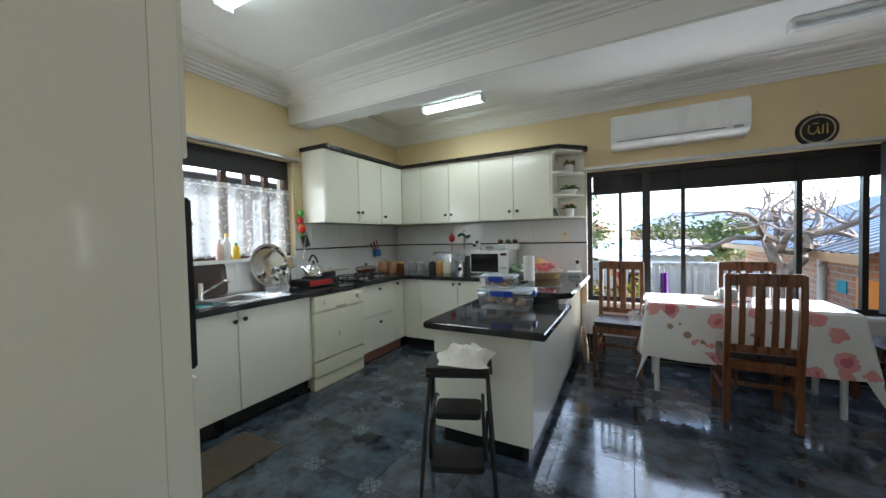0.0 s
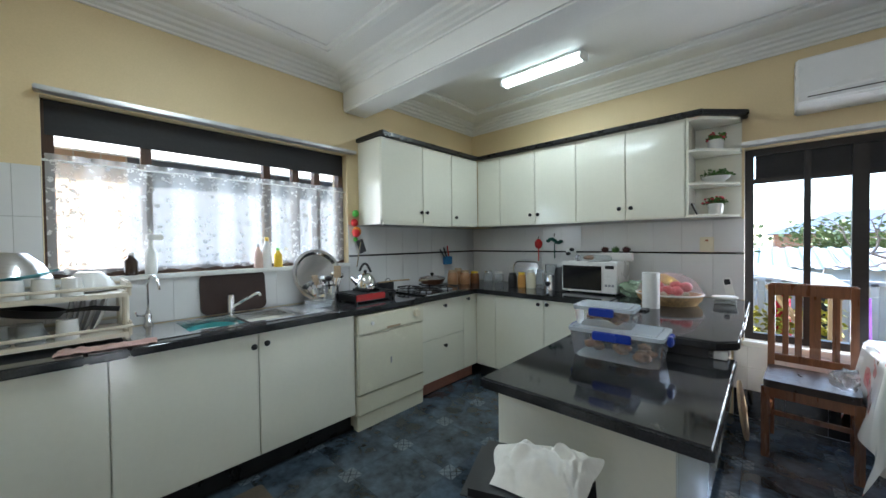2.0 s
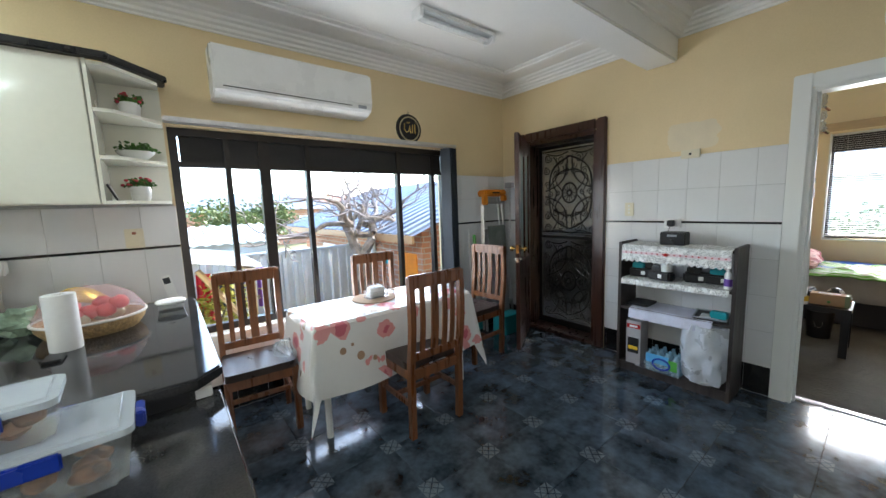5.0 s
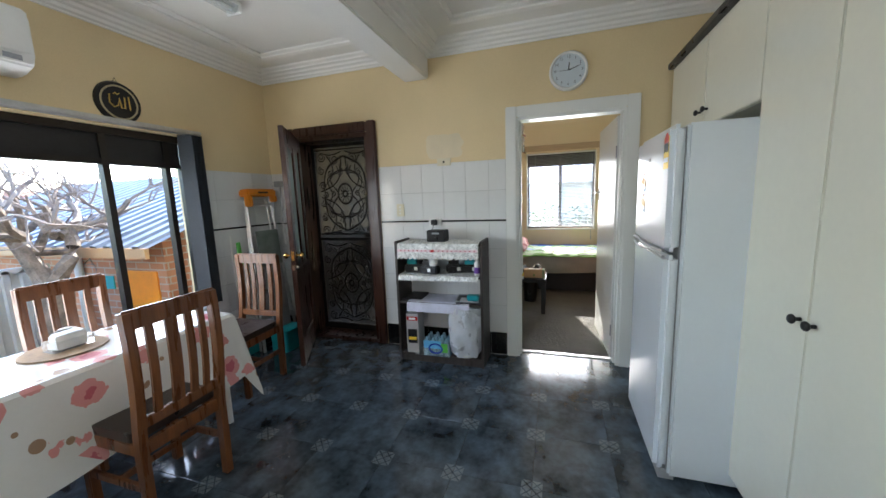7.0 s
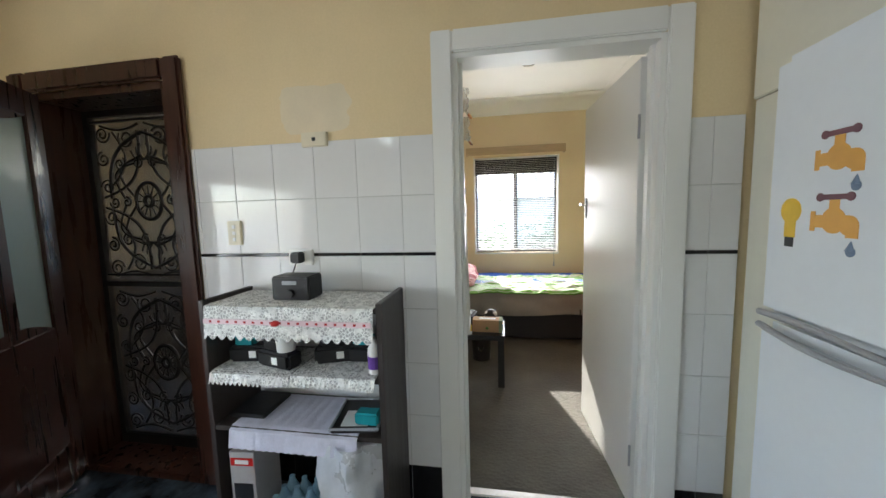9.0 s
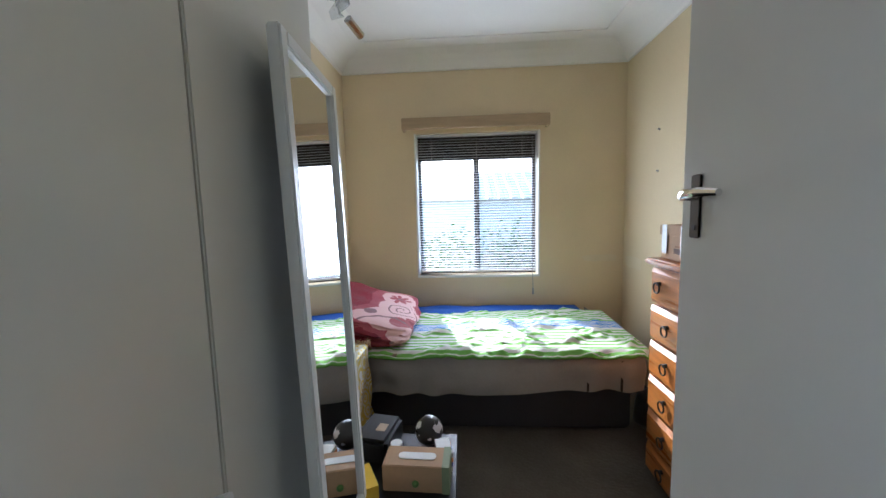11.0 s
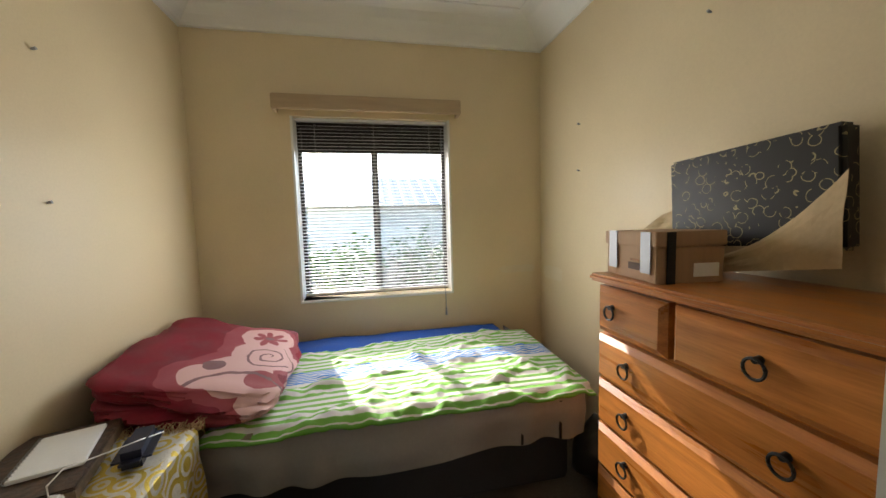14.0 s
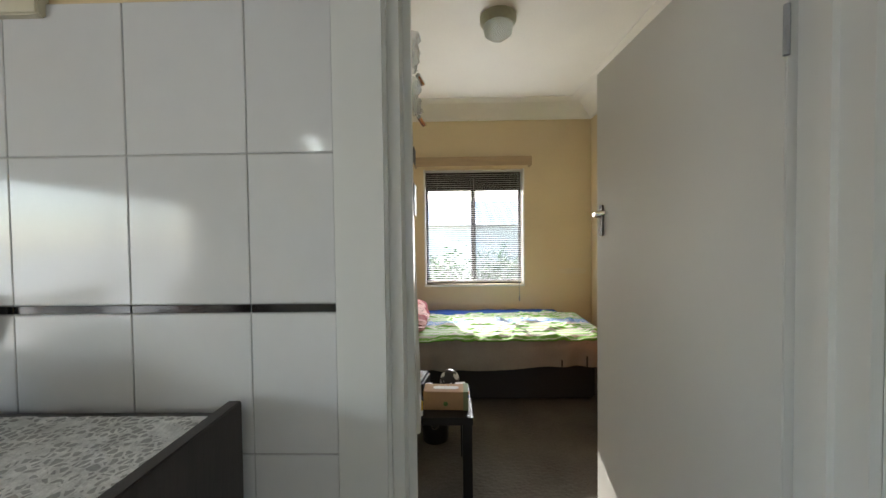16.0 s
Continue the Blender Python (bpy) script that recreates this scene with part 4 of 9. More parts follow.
# ---- dining things ----
def build_chair(x, y, rz):
    t = thing("dining_chair", x, y, 0, "warm brown wooden dining chair with a dark padded seat", "chair", "chairs round the table", rz)
    W, D = 0.19, 0.19
    part("seat", rounded_slab(-0.2, -0.17, 0.2, 0.22, 0.44, 0.485, 0.03), LEATHER, t, "dark brown padded seat")
    for p in ((-W, 0.19), (W, 0.19)):
        part("leg", box(p[0] - 0.02, p[1] - 0.02, 0, p[0] + 0.02, p[1] + 0.02, 0.44, 0.004), CHAIR_WOOD, t)

    def lean(z):
        s = max(0.0, (z - 0.45) / 0.58)
        return -0.2 - 0.035 * s - 0.035 * math.sin(math.pi * s) * 0.6 + 0.03 * max(0, 0.3 - z)

    def post(px, wd, dp, z0, z1):
        bm = bmesh.new()
        zs = [z0 + (z1 - z0) * k / 10 for k in range(11)]
        rings = [[bm.verts.new((px + a * wd / 2, lean(z) + c * dp / 2, z)) for a, c in ((-1, -1), (1, -1), (1, 1), (-1, 1))] for z in zs]
        for r0, r1 in zip(rings, rings[1:]):
            for k in range(4):
                bm.faces.new((r0[k], r0[(k + 1) % 4], r1[(k + 1) % 4], r1[k]))
        bm.faces.new(rings[0])
        bm.faces.new(rings[-1])
        return bm

    for px in (-W, W):
        part("back_leg", post(px, 0.036, 0.04, 0, 1.03), CHAIR_WOOD, t)
    part("top_rail", box(-W - 0.018, lean(1.0) - 0.014, 0.955, W + 0.018, lean(1.0) + 0.012, 1.04, 0.008), CHAIR_WOOD, t)
    part("lower_rail", box(-W, lean(0.53) - 0.012, 0.505, W, lean(0.53) + 0.012, 0.555, 0.004), CHAIR_WOOD, t)
    for px, wd in ((-0.112, 0.034), (-0.02, 0.052), (0.058, 0.034), (0.12, 0.03)):
        part("slat", post(px, wd, 0.014, 0.54, 0.97), CHAIR_WOOD, t)
    part("seat_rail", box(-W, 0.175, 0.375, W, 0.2, 0.438, 0.003), CHAIR_WOOD, t)
    part("seat_rail", box(-W, -0.205, 0.375, W, -0.18, 0.438, 0.003), CHAIR_WOOD, t)
    for px in (-W, W):
        part("seat_rail", box(px - 0.012, -0.18, 0.38, px + 0.012, 0.175, 0.438, 0.003), CHAIR_WOOD, t)
        part("stretcher", box(px - 0.01, -0.19, 0.2, px + 0.01, 0.18, 0.235, 0.003), CHAIR_WOOD, t)
    part("stretcher", box(-W, -0.01, 0.2, W, 0.01, 0.23, 0.003), CHAIR_WOOD, t)
    return t


ch = build_chair(1.27, 3.945, 0)
for px, py, rz in ((0.395, 4.555, 176), (1.45, 4.64, 182), (2.25, 4.44, 93)):
    copy_thing(ch, pose(px, py, 0, 0, 0, rz))

TX0, TX1, TY0, TY1, TZ = 0.63, 1.86, 4.07, 4.60, 0.745
tb = thing("dining_table", 0, 0, 0, "dining table with pale metal legs under a floral cloth", "table")
part("tabletop", box(TX0, TY0, TZ - 0.03, TX1, TY1, TZ, 0.004), WHITE_PLASTIC, tb)
for px in (TX0 + 0.06, TX1 - 0.06):
    for py in (TY0 + 0.05, TY1 - 0.05):
        part("leg", cyl((px, py, 0), (px, py, TZ - 0.03), 0.02, 0.022, 14), WHITE_PLASTIC, tb, smooth=True)

FLORAL = mat("floral_plastic_cloth", (0.74, 0.73, 0.71), 0.16, vary=0.02, scale=3, coat=0.4, bump=0.03, bump_scale=9)
n, l, b = nodes_of(FLORAL)
tc = n.new("ShaderNodeTexCoord")
base = [k for k in l if k.to_socket == b.inputs["Base Color"]][0].from_socket


def voro(scale, rand=1.0, off=0.0, feature="F1"):
    v = n.new("ShaderNodeTexVoronoi")
    v.feature = feature
    v.inputs["Scale"].default_value, v.inputs["Randomness"].default_value = scale, rand
    m = n.new("ShaderNodeMapping")
    m.inputs["Location"].default_value = (off, off * 0.7, off * 0.3)
    l.new(tc.outputs["Object"], m.inputs[0])
    l.new(m.outputs[0], v.inputs["Vector"])
    return v


nz = n.new("ShaderNodeTexNoise")
nz.inputs["Scale"].default_value, nz.inputs["Detail"].default_value = 28, 3
l.new(tc.outputs["Object"], nz.inputs["Vector"])
v = voro(7.2, 0.85)
wob = math_node(n, l, "MULTIPLY_ADD", nz.outputs["Fac"], 0.35, v.outputs["Distance"])
sep = n.new("ShaderNodeSeparateColor")
l.new(v.outputs["Color"], sep.inputs[0])
pick = math_node(n, l, "GREATER_THAN", sep.outputs[0], 0.48)
petal = math_node(n, l, "MULTIPLY", math_node(n, l, "LESS_THAN", wob, 0.66), pick)
heart = math_node(n, l, "MULTIPLY", math_node(n, l, "LESS_THAN", wob, 0.46), pick)
v2 = voro(9.0, 0.9, 3.3)
sep2 = n.new("ShaderNodeSeparateColor")
l.new(v2.outputs["Color"], sep2.inputs[0])
leaf = math_node(n, l, "MULTIPLY", math_node(n, l, "LESS_THAN", v2.outputs["Distance"], 0.3), math_node(n, l, "GREATER_THAN", sep2.outputs[1], 0.72))
c1 = mix_colour(n, l, leaf, base, (0.36, 0.24, 0.16))
c2 = mix_colour(n, l, petal, c1, (0.68, 0.30, 0.29))
c3 = mix_colour(n, l, heart, c2, (0.52, 0.13, 0.16))
l.new(c3, b.inputs["Base Color"])


def drape(u, v):
    m0 = 0.34
    x = TX0 - m0 + u * (TX1 - TX0 + 2 * m0)
    y = TY0 - 0.34 + v * (TY1 - TY0 + 0.34 + 0.2)
    ox = max(TX0 - 0.006 - x, 0) - max(x - TX1 - 0.006, 0)
    oy = max(TY0 - 0.006 - y, 0) - max(y - TY1 - 0.006, 0)
    d = math.hypot(ox, oy)
    px, py = min(max(x, TX0 - 0.006), TX1 + 0.006), min(max(y, TY0 - 0.006), TY1 + 0.006)
    z = TZ + 0.006
    if d > 0:
        fall = min(d * 1.32, 0.62)
        out = 0.012 + 0.10 * fall * (1 + 0.5 * math.sin(9 * (x + y * 1.3)))
        if ox and oy:
            out += 0.10 * min(abs(ox), abs(oy))
        px -= ox / d * out
        py -= oy / d * out
        z -= fall
    return Vector((px, py, z + 0.0015 * noise.noise(Vector((x * 6, y * 6, 1)))))


cloth = thing("tablecloth", 0, 0, 0, "white glossy tablecloth printed with pink roses", "tablecloth")
part("cloth", surface(drape, 90, 60, 0.0015), FLORAL, cloth, smooth=True)
WEAVE = mat("woven_straw", (0.3, 0.2, 0.12), 0.8, vary=0.15, scale=40, bump=0.4, bump_scale=120)
pm = thing("placemat", 1.2, 4.42, TZ + 0.009, "round brown woven placemat on the table", "placemat")
bm = lathe([(0, 0), (0.165, 0), (0.165, 0.006), (0, 0.006)], 36)
part("mat", bm, WEAVE, pm)
ho = thing("napkin_holder", 1.22, 4.42, TZ + 0.0155, "clear plastic container with napkins on the placemat", "container")
part("tray", rounded_slab(-0.085, -0.05, 0.085, 0.05, 0, 0.05, 0.015), CLEAR, ho)
part("napkins", box(-0.06, -0.035, 0.004, 0.06, 0.035, 0.075, 0.006), PAPER, ho)
part("lid", lathe([(0, 0.10), (0.03, 0.098), (0.055, 0.08), (0.06, 0.075)], 20), CLEAR, ho, smooth=True)
bg = thing("plastic_bag", 0.53, 4.42, 0.486, "small knotted clear plastic bag on the chair seat", "bag")
part("bag", blob((0, 0, 0.06), 0.06, 16, 1.0, 0.5), CLEAR, bg, smooth=True)

# air conditioner
ac = thing("air_conditioner", 0.885, YN, 2.19, "white wall mounted split air conditioner", "air conditioner")
bm = bmesh.new()
prof = [(0, 0), (-0.10, 0.0), (-0.19, 0.035), (-0.215, 0.09), (-0.215, 0.27), (-0.19, 0.325), (0, 0.335)]
a = [bm.verts.new((-0.555, y, z)) for y, z in prof]
c = [bm.verts.new((0.555, y, z)) for y, z in prof]
for k in range(len(prof)):
    bm.faces.new((a[k], a[(k + 1) % 7], c[(k + 1) % 7], c[k]))
bm.faces.new(a)
bm.faces.new(c[::-1])
bmesh.ops.bevel(bm, geom=bm.edges[:], offset=0.01, segments=3, affect="EDGES")
part("body", bm, WHITE_PLASTIC, ac, smooth=True)
part("front_panel", box(-0.545, -0.222, 0.085, 0.545, -0.213, 0.30, 0.004), WHITE_PLASTIC, ac)
part("louvre", box(-0.48, -0.02, -0.003, 0.36, 0.012, 0.004, 0.002), WHITE_PLASTIC, ac, m=pose(0, -0.165, 0.03, -25, 0, 0))
part("vent_slot", box(-0.50, -0.205, 0.062, 0.38, -0.2, 0.072), BLACK, ac)
part("display", box(0.43, -0.212, 0.05, 0.5, -0.206, 0.075), GREY_PLASTIC, ac)

# round wall plaque
pl = thing("wall_plaque", 1.92, YN, 2.175, "round black wall plaque with a gold ring and lettering", "plaque")
part("disc", cyl((0, -0.002, 0), (0, -0.02, 0), 0.14, 0.132, 40), BLACK, pl)
bm = bmesh.new()
tube([(0.108 * math.cos(2 * math.pi * k / 40), -0.021, 0.108 * math.sin(2 * math.pi * k / 40)) for k in range(41)], 0.006, 6, bm)
part("ring", bm, mat("pale_gold", (0.5, 0.42, 0.26), 0.5, vary=0.1), pl)
bm = tube([(-0.055, -0.0225, 0.045), (-0.06, -0.0225, -0.01), (-0.035, -0.0225, -0.035), (-0.01, -0.0225, -0.02), (0.0, -0.0225, 0.03), (0.008, -0.0225, -0.035), (0.03, -0.0225, -0.035), (0.033, -0.0225, 0.04)], 0.005, 6)
tube([(0.06, -0.0225, -0.04), (0.058, -0.0225, 0.05)], 0.005, 6, bm)
tube([(-0.03, -0.0225, 0.05), (-0.02, -0.0225, 0.062), (-0.008, -0.0225, 0.05), (0.004, -0.0225, 0.062)], 0.004, 6, bm)
part("lettering", bm, GOLD, pl)
part("hook", tube([(-0.012, -0.004, 0.138), (0, -0.006, 0.165), (0.012, -0.004, 0.138)], 0.002, 6), BLACK, pl)

# wall clock
ck = thing("wall_clock", XD, 1.955, 2.388, "round white wall clock with a silver rim", "clock")
part("case", cyl((-0.002, 0, 0), (-0.03, 0, 0), 0.145, 0.14, 40), WHITE_PLASTIC, ck)
part("face", cyl((-0.026, 0, 0), (-0.031, 0, 0), 0.122, 0.122, 40), mat("pale_blue_dial", (0.6, 0.66, 0.7), 0.4, vary=0.02), ck)
part("rim", tube([(-0.03, 0.132 * math.cos(2 * math.pi * k / 40), 0.132 * math.sin(2 * math.pi * k / 40)) for k in range(41)], 0.011, 8), WHITE_PLASTIC, ck, smooth=True)
for k in range(12):
    cv = bpy.data.curves.new("numeral", "FONT")
    cv.body, cv.size, cv.align_x, cv.align_y = str(k or 12), 0.028, "CENTER", "CENTER"
    tx = new("numeral_text", cv)
    me = bpy.data.meshes.new_from_object(tx)
    bpy.data.objects.remove(tx)
    me.materials.append(BLACK)
    o = new("numeral", me)
    o.parent = ck
    an = radians(90 - 30 * k)
    o.matrix_basis = Matrix.Translation((-0.0318, -0.1 * math.cos(an), 0.1 * math.sin(an))) @ Euler((radians(90), 0, radians(-90))).to_matrix().to_4x4()
for nm, deg, ln, wd in (("hour_hand", 5, 0.06, 0.005), ("minute_hand", 70, 0.095, 0.0035), ("second_hand", 272, 0.1, 0.0015)):
    an = radians(90 - deg)
    part(nm, cyl((-0.034, 0, 0), (-0.034, -ln * math.cos(an), ln * math.sin(an)), wd, wd * 0.5, 6), BLACK, ck)

# tube lights
def batten(x, y, lit, label):
    t = thing("tube_light", x, y, CEIL, label, "ceiling light", "tube lights")
    part("base", box(-0.36, -0.055, -0.03, 0.36, 0.055, 0, 0.004), WHITE_PLASTIC, t)
    bm = bmesh.new()
    seg = 12
    pr = [(0.058 * math.cos(math.pi * k / seg), -0.03 - 0.045 * math.sin(math.pi * k / seg)) for k in range(seg + 1)]
    a = [bm.verts.new((-0.34, p, q)) for p, q in pr]
    c = [bm.verts.new((0.34, p, q)) for p, q in pr]
    for k in range(seg):
        bm.faces.new((a[k], a[k + 1], c[k + 1], c[k]))
    part("diffuser", bm, TUBE if lit else CLEAR, t, "glowing diffuser" if lit else "clear ribbed diffuser", smooth=True)
    for s in (-1, 1):
        part("end_cap", box(s * 0.34, -0.06, -0.078, s * 0.365, 0.06, -0.001, 0.006), WHITE_PLASTIC, t)
    if not lit:
        part("tube", cyl((-0.33, 0, -0.045), (0.33, 0, -0.045), 0.013, seg=12), WHITE_PLASTIC, t)


batten(-1.19, 4.17, True, "lit fluorescent tube light on the ceiling")
batten(1.87, 4.13, False, "unlit fluorescent tube light with clear diffuser")
batten(-1.3, 2.0, True, "lit fluorescent tube light before the beam")

# back door leaf
hx, hy = XD - 0.02, BACK[1] - 0.045
leafw = 0.75
an = math.degrees(math.atan2(4.14 - hy, 2.55 - hx))
bd = thing("back_door", hx, hy, 0.015, "open dark timber back door with two tall glass panels", "door", rz=an)


def leaf_panel(x0, x1, z0, z1):
    return box(x0, -0.02, z0, x1, 0.02, z1, 0.004)


for x0, x1, z0, z1 in ((0, 0.11, 0, 2.06), (leafw - 0.11, leafw, 0, 2.06), (0.11, leafw - 0.11, 0, 0.22), (0.11, leafw - 0.11, 0.72, 0.86), (0.11, leafw - 0.11, 1.93, 2.06), (leafw / 2 - 0.035, leafw / 2 + 0.035, 0.86, 1.93)):
    part("stile", leaf_panel(x0, x1, z0, z1), JARRAH, bd)
part("lower_panel", box(0.11, -0.012, 0.22, leafw - 0.11, 0.012, 0.72), JARRAH, bd)
FROST = mat("frosted_glass", (0.55, 0.66, 0.64), 0.25, vary=0.0, wear=0.0, scale=8, trans=0.5, ior=1.3)
for x0, x1 in ((0.11, leafw / 2 - 0.035), (leafw / 2 + 0.035, leafw - 0.11)):
    part("glass_panel", box(x0, -0.004, 0.86, x1, 0.004, 1.93), FROST, bd, "frosted glass panel")
    bm = bmesh.new()
    for zc, sg in ((1.93, -1), (0.86, 1)):
        pts = [(x0 + (x1 - x0) * k / 8, zc + sg * 0.055 * (math.sin(math.pi * k / 16) if x0 < 0.2 else math.cos(math.pi * k / 16))) for k in range(9)]
        for side in (-0.014, 0.014):
            vs = [bm.verts.new((p, side, q)) for p, q in pts] + [bm.verts.new((x1, side, zc)), bm.verts.new((x0, side, zc))]
            bm.faces.new(vs)
    part("arched_bead", bm, JARRAH, bd)
for s in (-1, 1):
    kb = part("door_knob", lathe([(0, 0.062), (0.018, 0.06), (0.027, 0.045), (0.022, 0.03), (0.009, 0.025), (0.009, 0.006), (0.028, 0.005), (0.028, 0)], 20), BRASS, bd, "polished brass knob", smooth=True, m=pose(leafw - 0.055, s * 0.02, 0.99, -90 * s, 0, 0))
    part("deadlock", cyl((leafw - 0.055, s * 0.02, 0.885), (leafw - 0.055, s * 0.032, 0.885), 0.022, 0.018, 18), CHROME, bd, smooth=True)
part("latch_plate", box(leafw, -0.012, 0.95, leafw + 0.003, 0.012, 1.03), BRASS, bd)
part("bolt", box(leafw, -0.012, 0.86, leafw + 0.003, 0.012, 0.91), CHROME, bd)

# security door with scrollwork
IRON = mat("black_iron", (0.012, 0.011, 0.01), 0.45, vary=0.2)
sd = thing("security_door", XB0 + 0.09, BACK[0] + 0.035, 0.03, "black wrought iron security screen door with scrollwork", "security door")
SWD, SHT = BACK[1] - BACK[0] - 0.07, 2.02
for y0, y1, z0, z1 in ((0, 0.035, 0, SHT), (SWD - 0.035, SWD, 0, SHT), (0.035, SWD - 0.035, 0, 0.06), (0.035, SWD - 0.035, SHT - 0.035, SHT), (0.035, SWD - 0.035, 1.0, 1.03)):
    part("door_frame", box(-0.015, y0, z0, 0.015, y1, z1), IRON, sd)
MESH = bpy.data.materials.new("fly_mesh")
MESH.use_nodes = True
n, l, b = nodes_of(MESH)
b.inputs["Base Color"].default_value = (0.03, 0.03, 0.03, 1)
b.inputs["Alpha"].default_value = 0.4
b.inputs["Roughness"].default_value = 0.8
part("mesh_screen", box(0.010, 0.035, 0.06, 0.011, SWD - 0.035, SHT - 0.035), MESH, sd)


def spiral(bm, cx, cz, r, turns, start, sg, rad=0.006):
    pts = []
    k = 26
    for i in range(k):
        s = i / (k - 1)
        a = start + sg * s * turns * 2 * math.pi
        rr = r * (1 - 0.82 * s)
        pts.append((0, cx + rr * math.cos(a), cz + rr * math.sin(a)))
    tube(pts, rad, 5, bm)


def arc(bm, p0, p1, bulge, rad=0.007):
    p0, p1 = Vector((0, *p0)), Vector((0, *p1))
    d = p1 - p0
    nrm = Vector((0, -d.z, d.y))
    tube([p0 + d * s + nrm * bulge * math.sin(math.pi * s) for s in [k / 12 for k in range(13)]], rad, 5, bm)


for zc, flip in ((1.50, 1), (0.53, -1)):
    bm = bmesh.new()
    c = SWD / 2
    nb = [(0, c + 0.085 * math.cos(2 * math.pi * k / 32), zc + 0.105 * math.sin(2 * math.pi * k / 32)) for k in range(33)]
    tube(nb, 0.011, 6, bm)
    tube([(0, c + 0.026 * math.cos(2 * math.pi * k / 20), zc + 0.03 * math.sin(2 * math.pi * k / 20)) for k in range(21)], 0.012, 6, bm)
    for k in range(12):
        a = 2 * math.pi * k / 12
        tube([(0, c + 0.03 * math.cos(a), zc + 0.035 * math.sin(a)), (0, c + 0.085 * math.cos(a), zc + 0.105 * math.sin(a))], 0.004, 5, bm)
    for s in (-1, 1):
        for dz in (-1, 1):
            arc(bm, (c, zc + dz * 0.39), (c + s * 0.25, zc + dz * 0.02), 0.22 * s * dz, 0.010)
            for fan in (0.02, 0.05, 0.085):
                arc(bm, (c, zc + dz * 0.24), (c + s * fan, zc + dz * (0.34 - fan * 0.6)), -0.25 * s * dz, 0.006)
            arc(bm, (c + s * 0.30, zc + dz * 0.03), (c + s * 0.03, zc + dz * 0.40), 0.24 * s * dz, 0.008)
            arc(bm, (c + s * 0.085, zc + dz * 0.02), (c + s * 0.02, zc + dz * 0.26), -0.5 * s * dz)
            arc(bm, (c + s * 0.16, zc + dz * 0.02), (c + s * 0.07, zc + dz * 0.22), -0.45 * s * dz)
            arc(bm, (c + s * 0.23, zc + dz * 0.10), (c + s * 0.20, zc + dz * 0.40), 0.28 * s * dz)
            spiral(bm, c + s * 0.27, zc + dz * 0.09, 0.045, 1.6, 0, s * dz)
            spiral(bm, c + s * 0.28, zc + dz * 0.25, 0.045, 1.6, 1.5, -s * dz)
            spiral(bm, c + s * 0.27, zc + dz * 0.39, 0.05, 1.7, 3.0, s * dz)
            spiral(bm, c + s * 0.11, zc + dz * 0.36, 0.055, 1.6, 0.6, -s * dz)
            spiral(bm, c + s * 0.17, zc + dz * 0.22, 0.04, 1.5, 2.2, s * dz)
            spiral(bm, c + s * 0.05, zc + dz * 0.22, 0.032, 1.4, 2.2, s * dz)
            arc(bm, (c + s * 0.28, zc + dz * 0.44), (c + s * 0.02, zc + dz * 0.44), 0.12 * s * dz)
        spiral(bm, c + s * 0.15, zc, 0.03, 1.3, 1.5, s)
        spiral(bm, c + s * 0.235, zc, 0.035, 1.4, 0.0, -s)
    part("scrollwork", bm, IRON, sd)
for zc in (0.06, 0.3, 0.55, 0.8, 1.07, 1.3, 1.55, 1.8, 1.96):
    part("bracket", box(-0.008, 0.03, zc - 0.006, 0.008, SWD - 0.03, zc + 0.006) if zc in (1.07, 1.96, 0.06) else box(-0.008, 0.03, zc - 0.006, 0.008, 0.075, zc + 0.006), IRON, sd)
part("lock_case", box(-0.03, 0.01, 0.93, -0.012, 0.05, 1.08, 0.004), BLACK, sd)

# step ladder folded in the corner
la = thing("step_ladder", 2.99, YN - 0.16, 0, "folded aluminium step ladder with an orange top cap", "ladder", rx=-4)
for s in (-1, 1):
    part("rail", box(s * 0.16 - 0.012, -0.02, 0, s * 0.16 + 0.012, 0.02, 0.8, 0.003) if s == 0 else tube([(s * 0.23, 0, 0.0), (s * 0.145, 0, 1.55)], 0.016, 6), ALU, la)
    part("rear_rail", tube([(s * 0.22, 0.06, 0.0), (s * 0.13, 0.04, 1.5)], 0.012, 6), ALU, la)
for k in range(5):
    w = 0.21 - 0.085 * (0.3 * (k + 1)) / 1.55
    part("tread", box(-w, -0.045, 0.29 * (k + 1) - 0.012, w, 0.035, 0.29 * (k + 1) + 0.012, 0.004), ALU, la)
bm = box(-0.18, -0.07, 1.53, 0.18, 0.07, 1.6, 0.015)
box(-0.18, -0.07, 1.43, -0.13, 0.0, 1.54, 0.01, bm=bm)
box(0.13, -0.07, 1.47, 0.18, 0.0, 1.54, 0.01, bm=bm)
part("top_cap", bm, ORANGE_PLASTIC, la, "bright orange plastic cap")
part("cap_slot", box(-0.06, -0.073, 1.555, 0.06, -0.069, 1.572), BLACK, la)
fm = thing("framed_sheet", 2.93, YN - 0.27, 0.0, "grey printed notice board leaning by the ladder", "board", rx=-5)
part("sheet", box(-0.13, 0, 0.85, 0.15, 0.008, 1.2, 0.003), mat("grey_green_sheet", (0.2, 0.22, 0.2), 0.5, vary=0.15, scale=10), fm)
part("stand", box(-0.1, 0.001, 0.0, 0.12, 0.007, 0.85), GREY_PLASTIC, fm)
br = thing("broom", 2.66, YN - 0.06, 0, "green handled broom leaning on the wall", "broom", rx=-2)
part("handle", cyl((0, 0, 0.1), (0, 0.02, 1.17), 0.011, seg=10), WHITE_PLASTIC, br)
part("grip", cyl((0.07, 0, 0.88), (0.07, 0.012, 1.1), 0.02, seg=10), GREEN_PLASTIC, br)
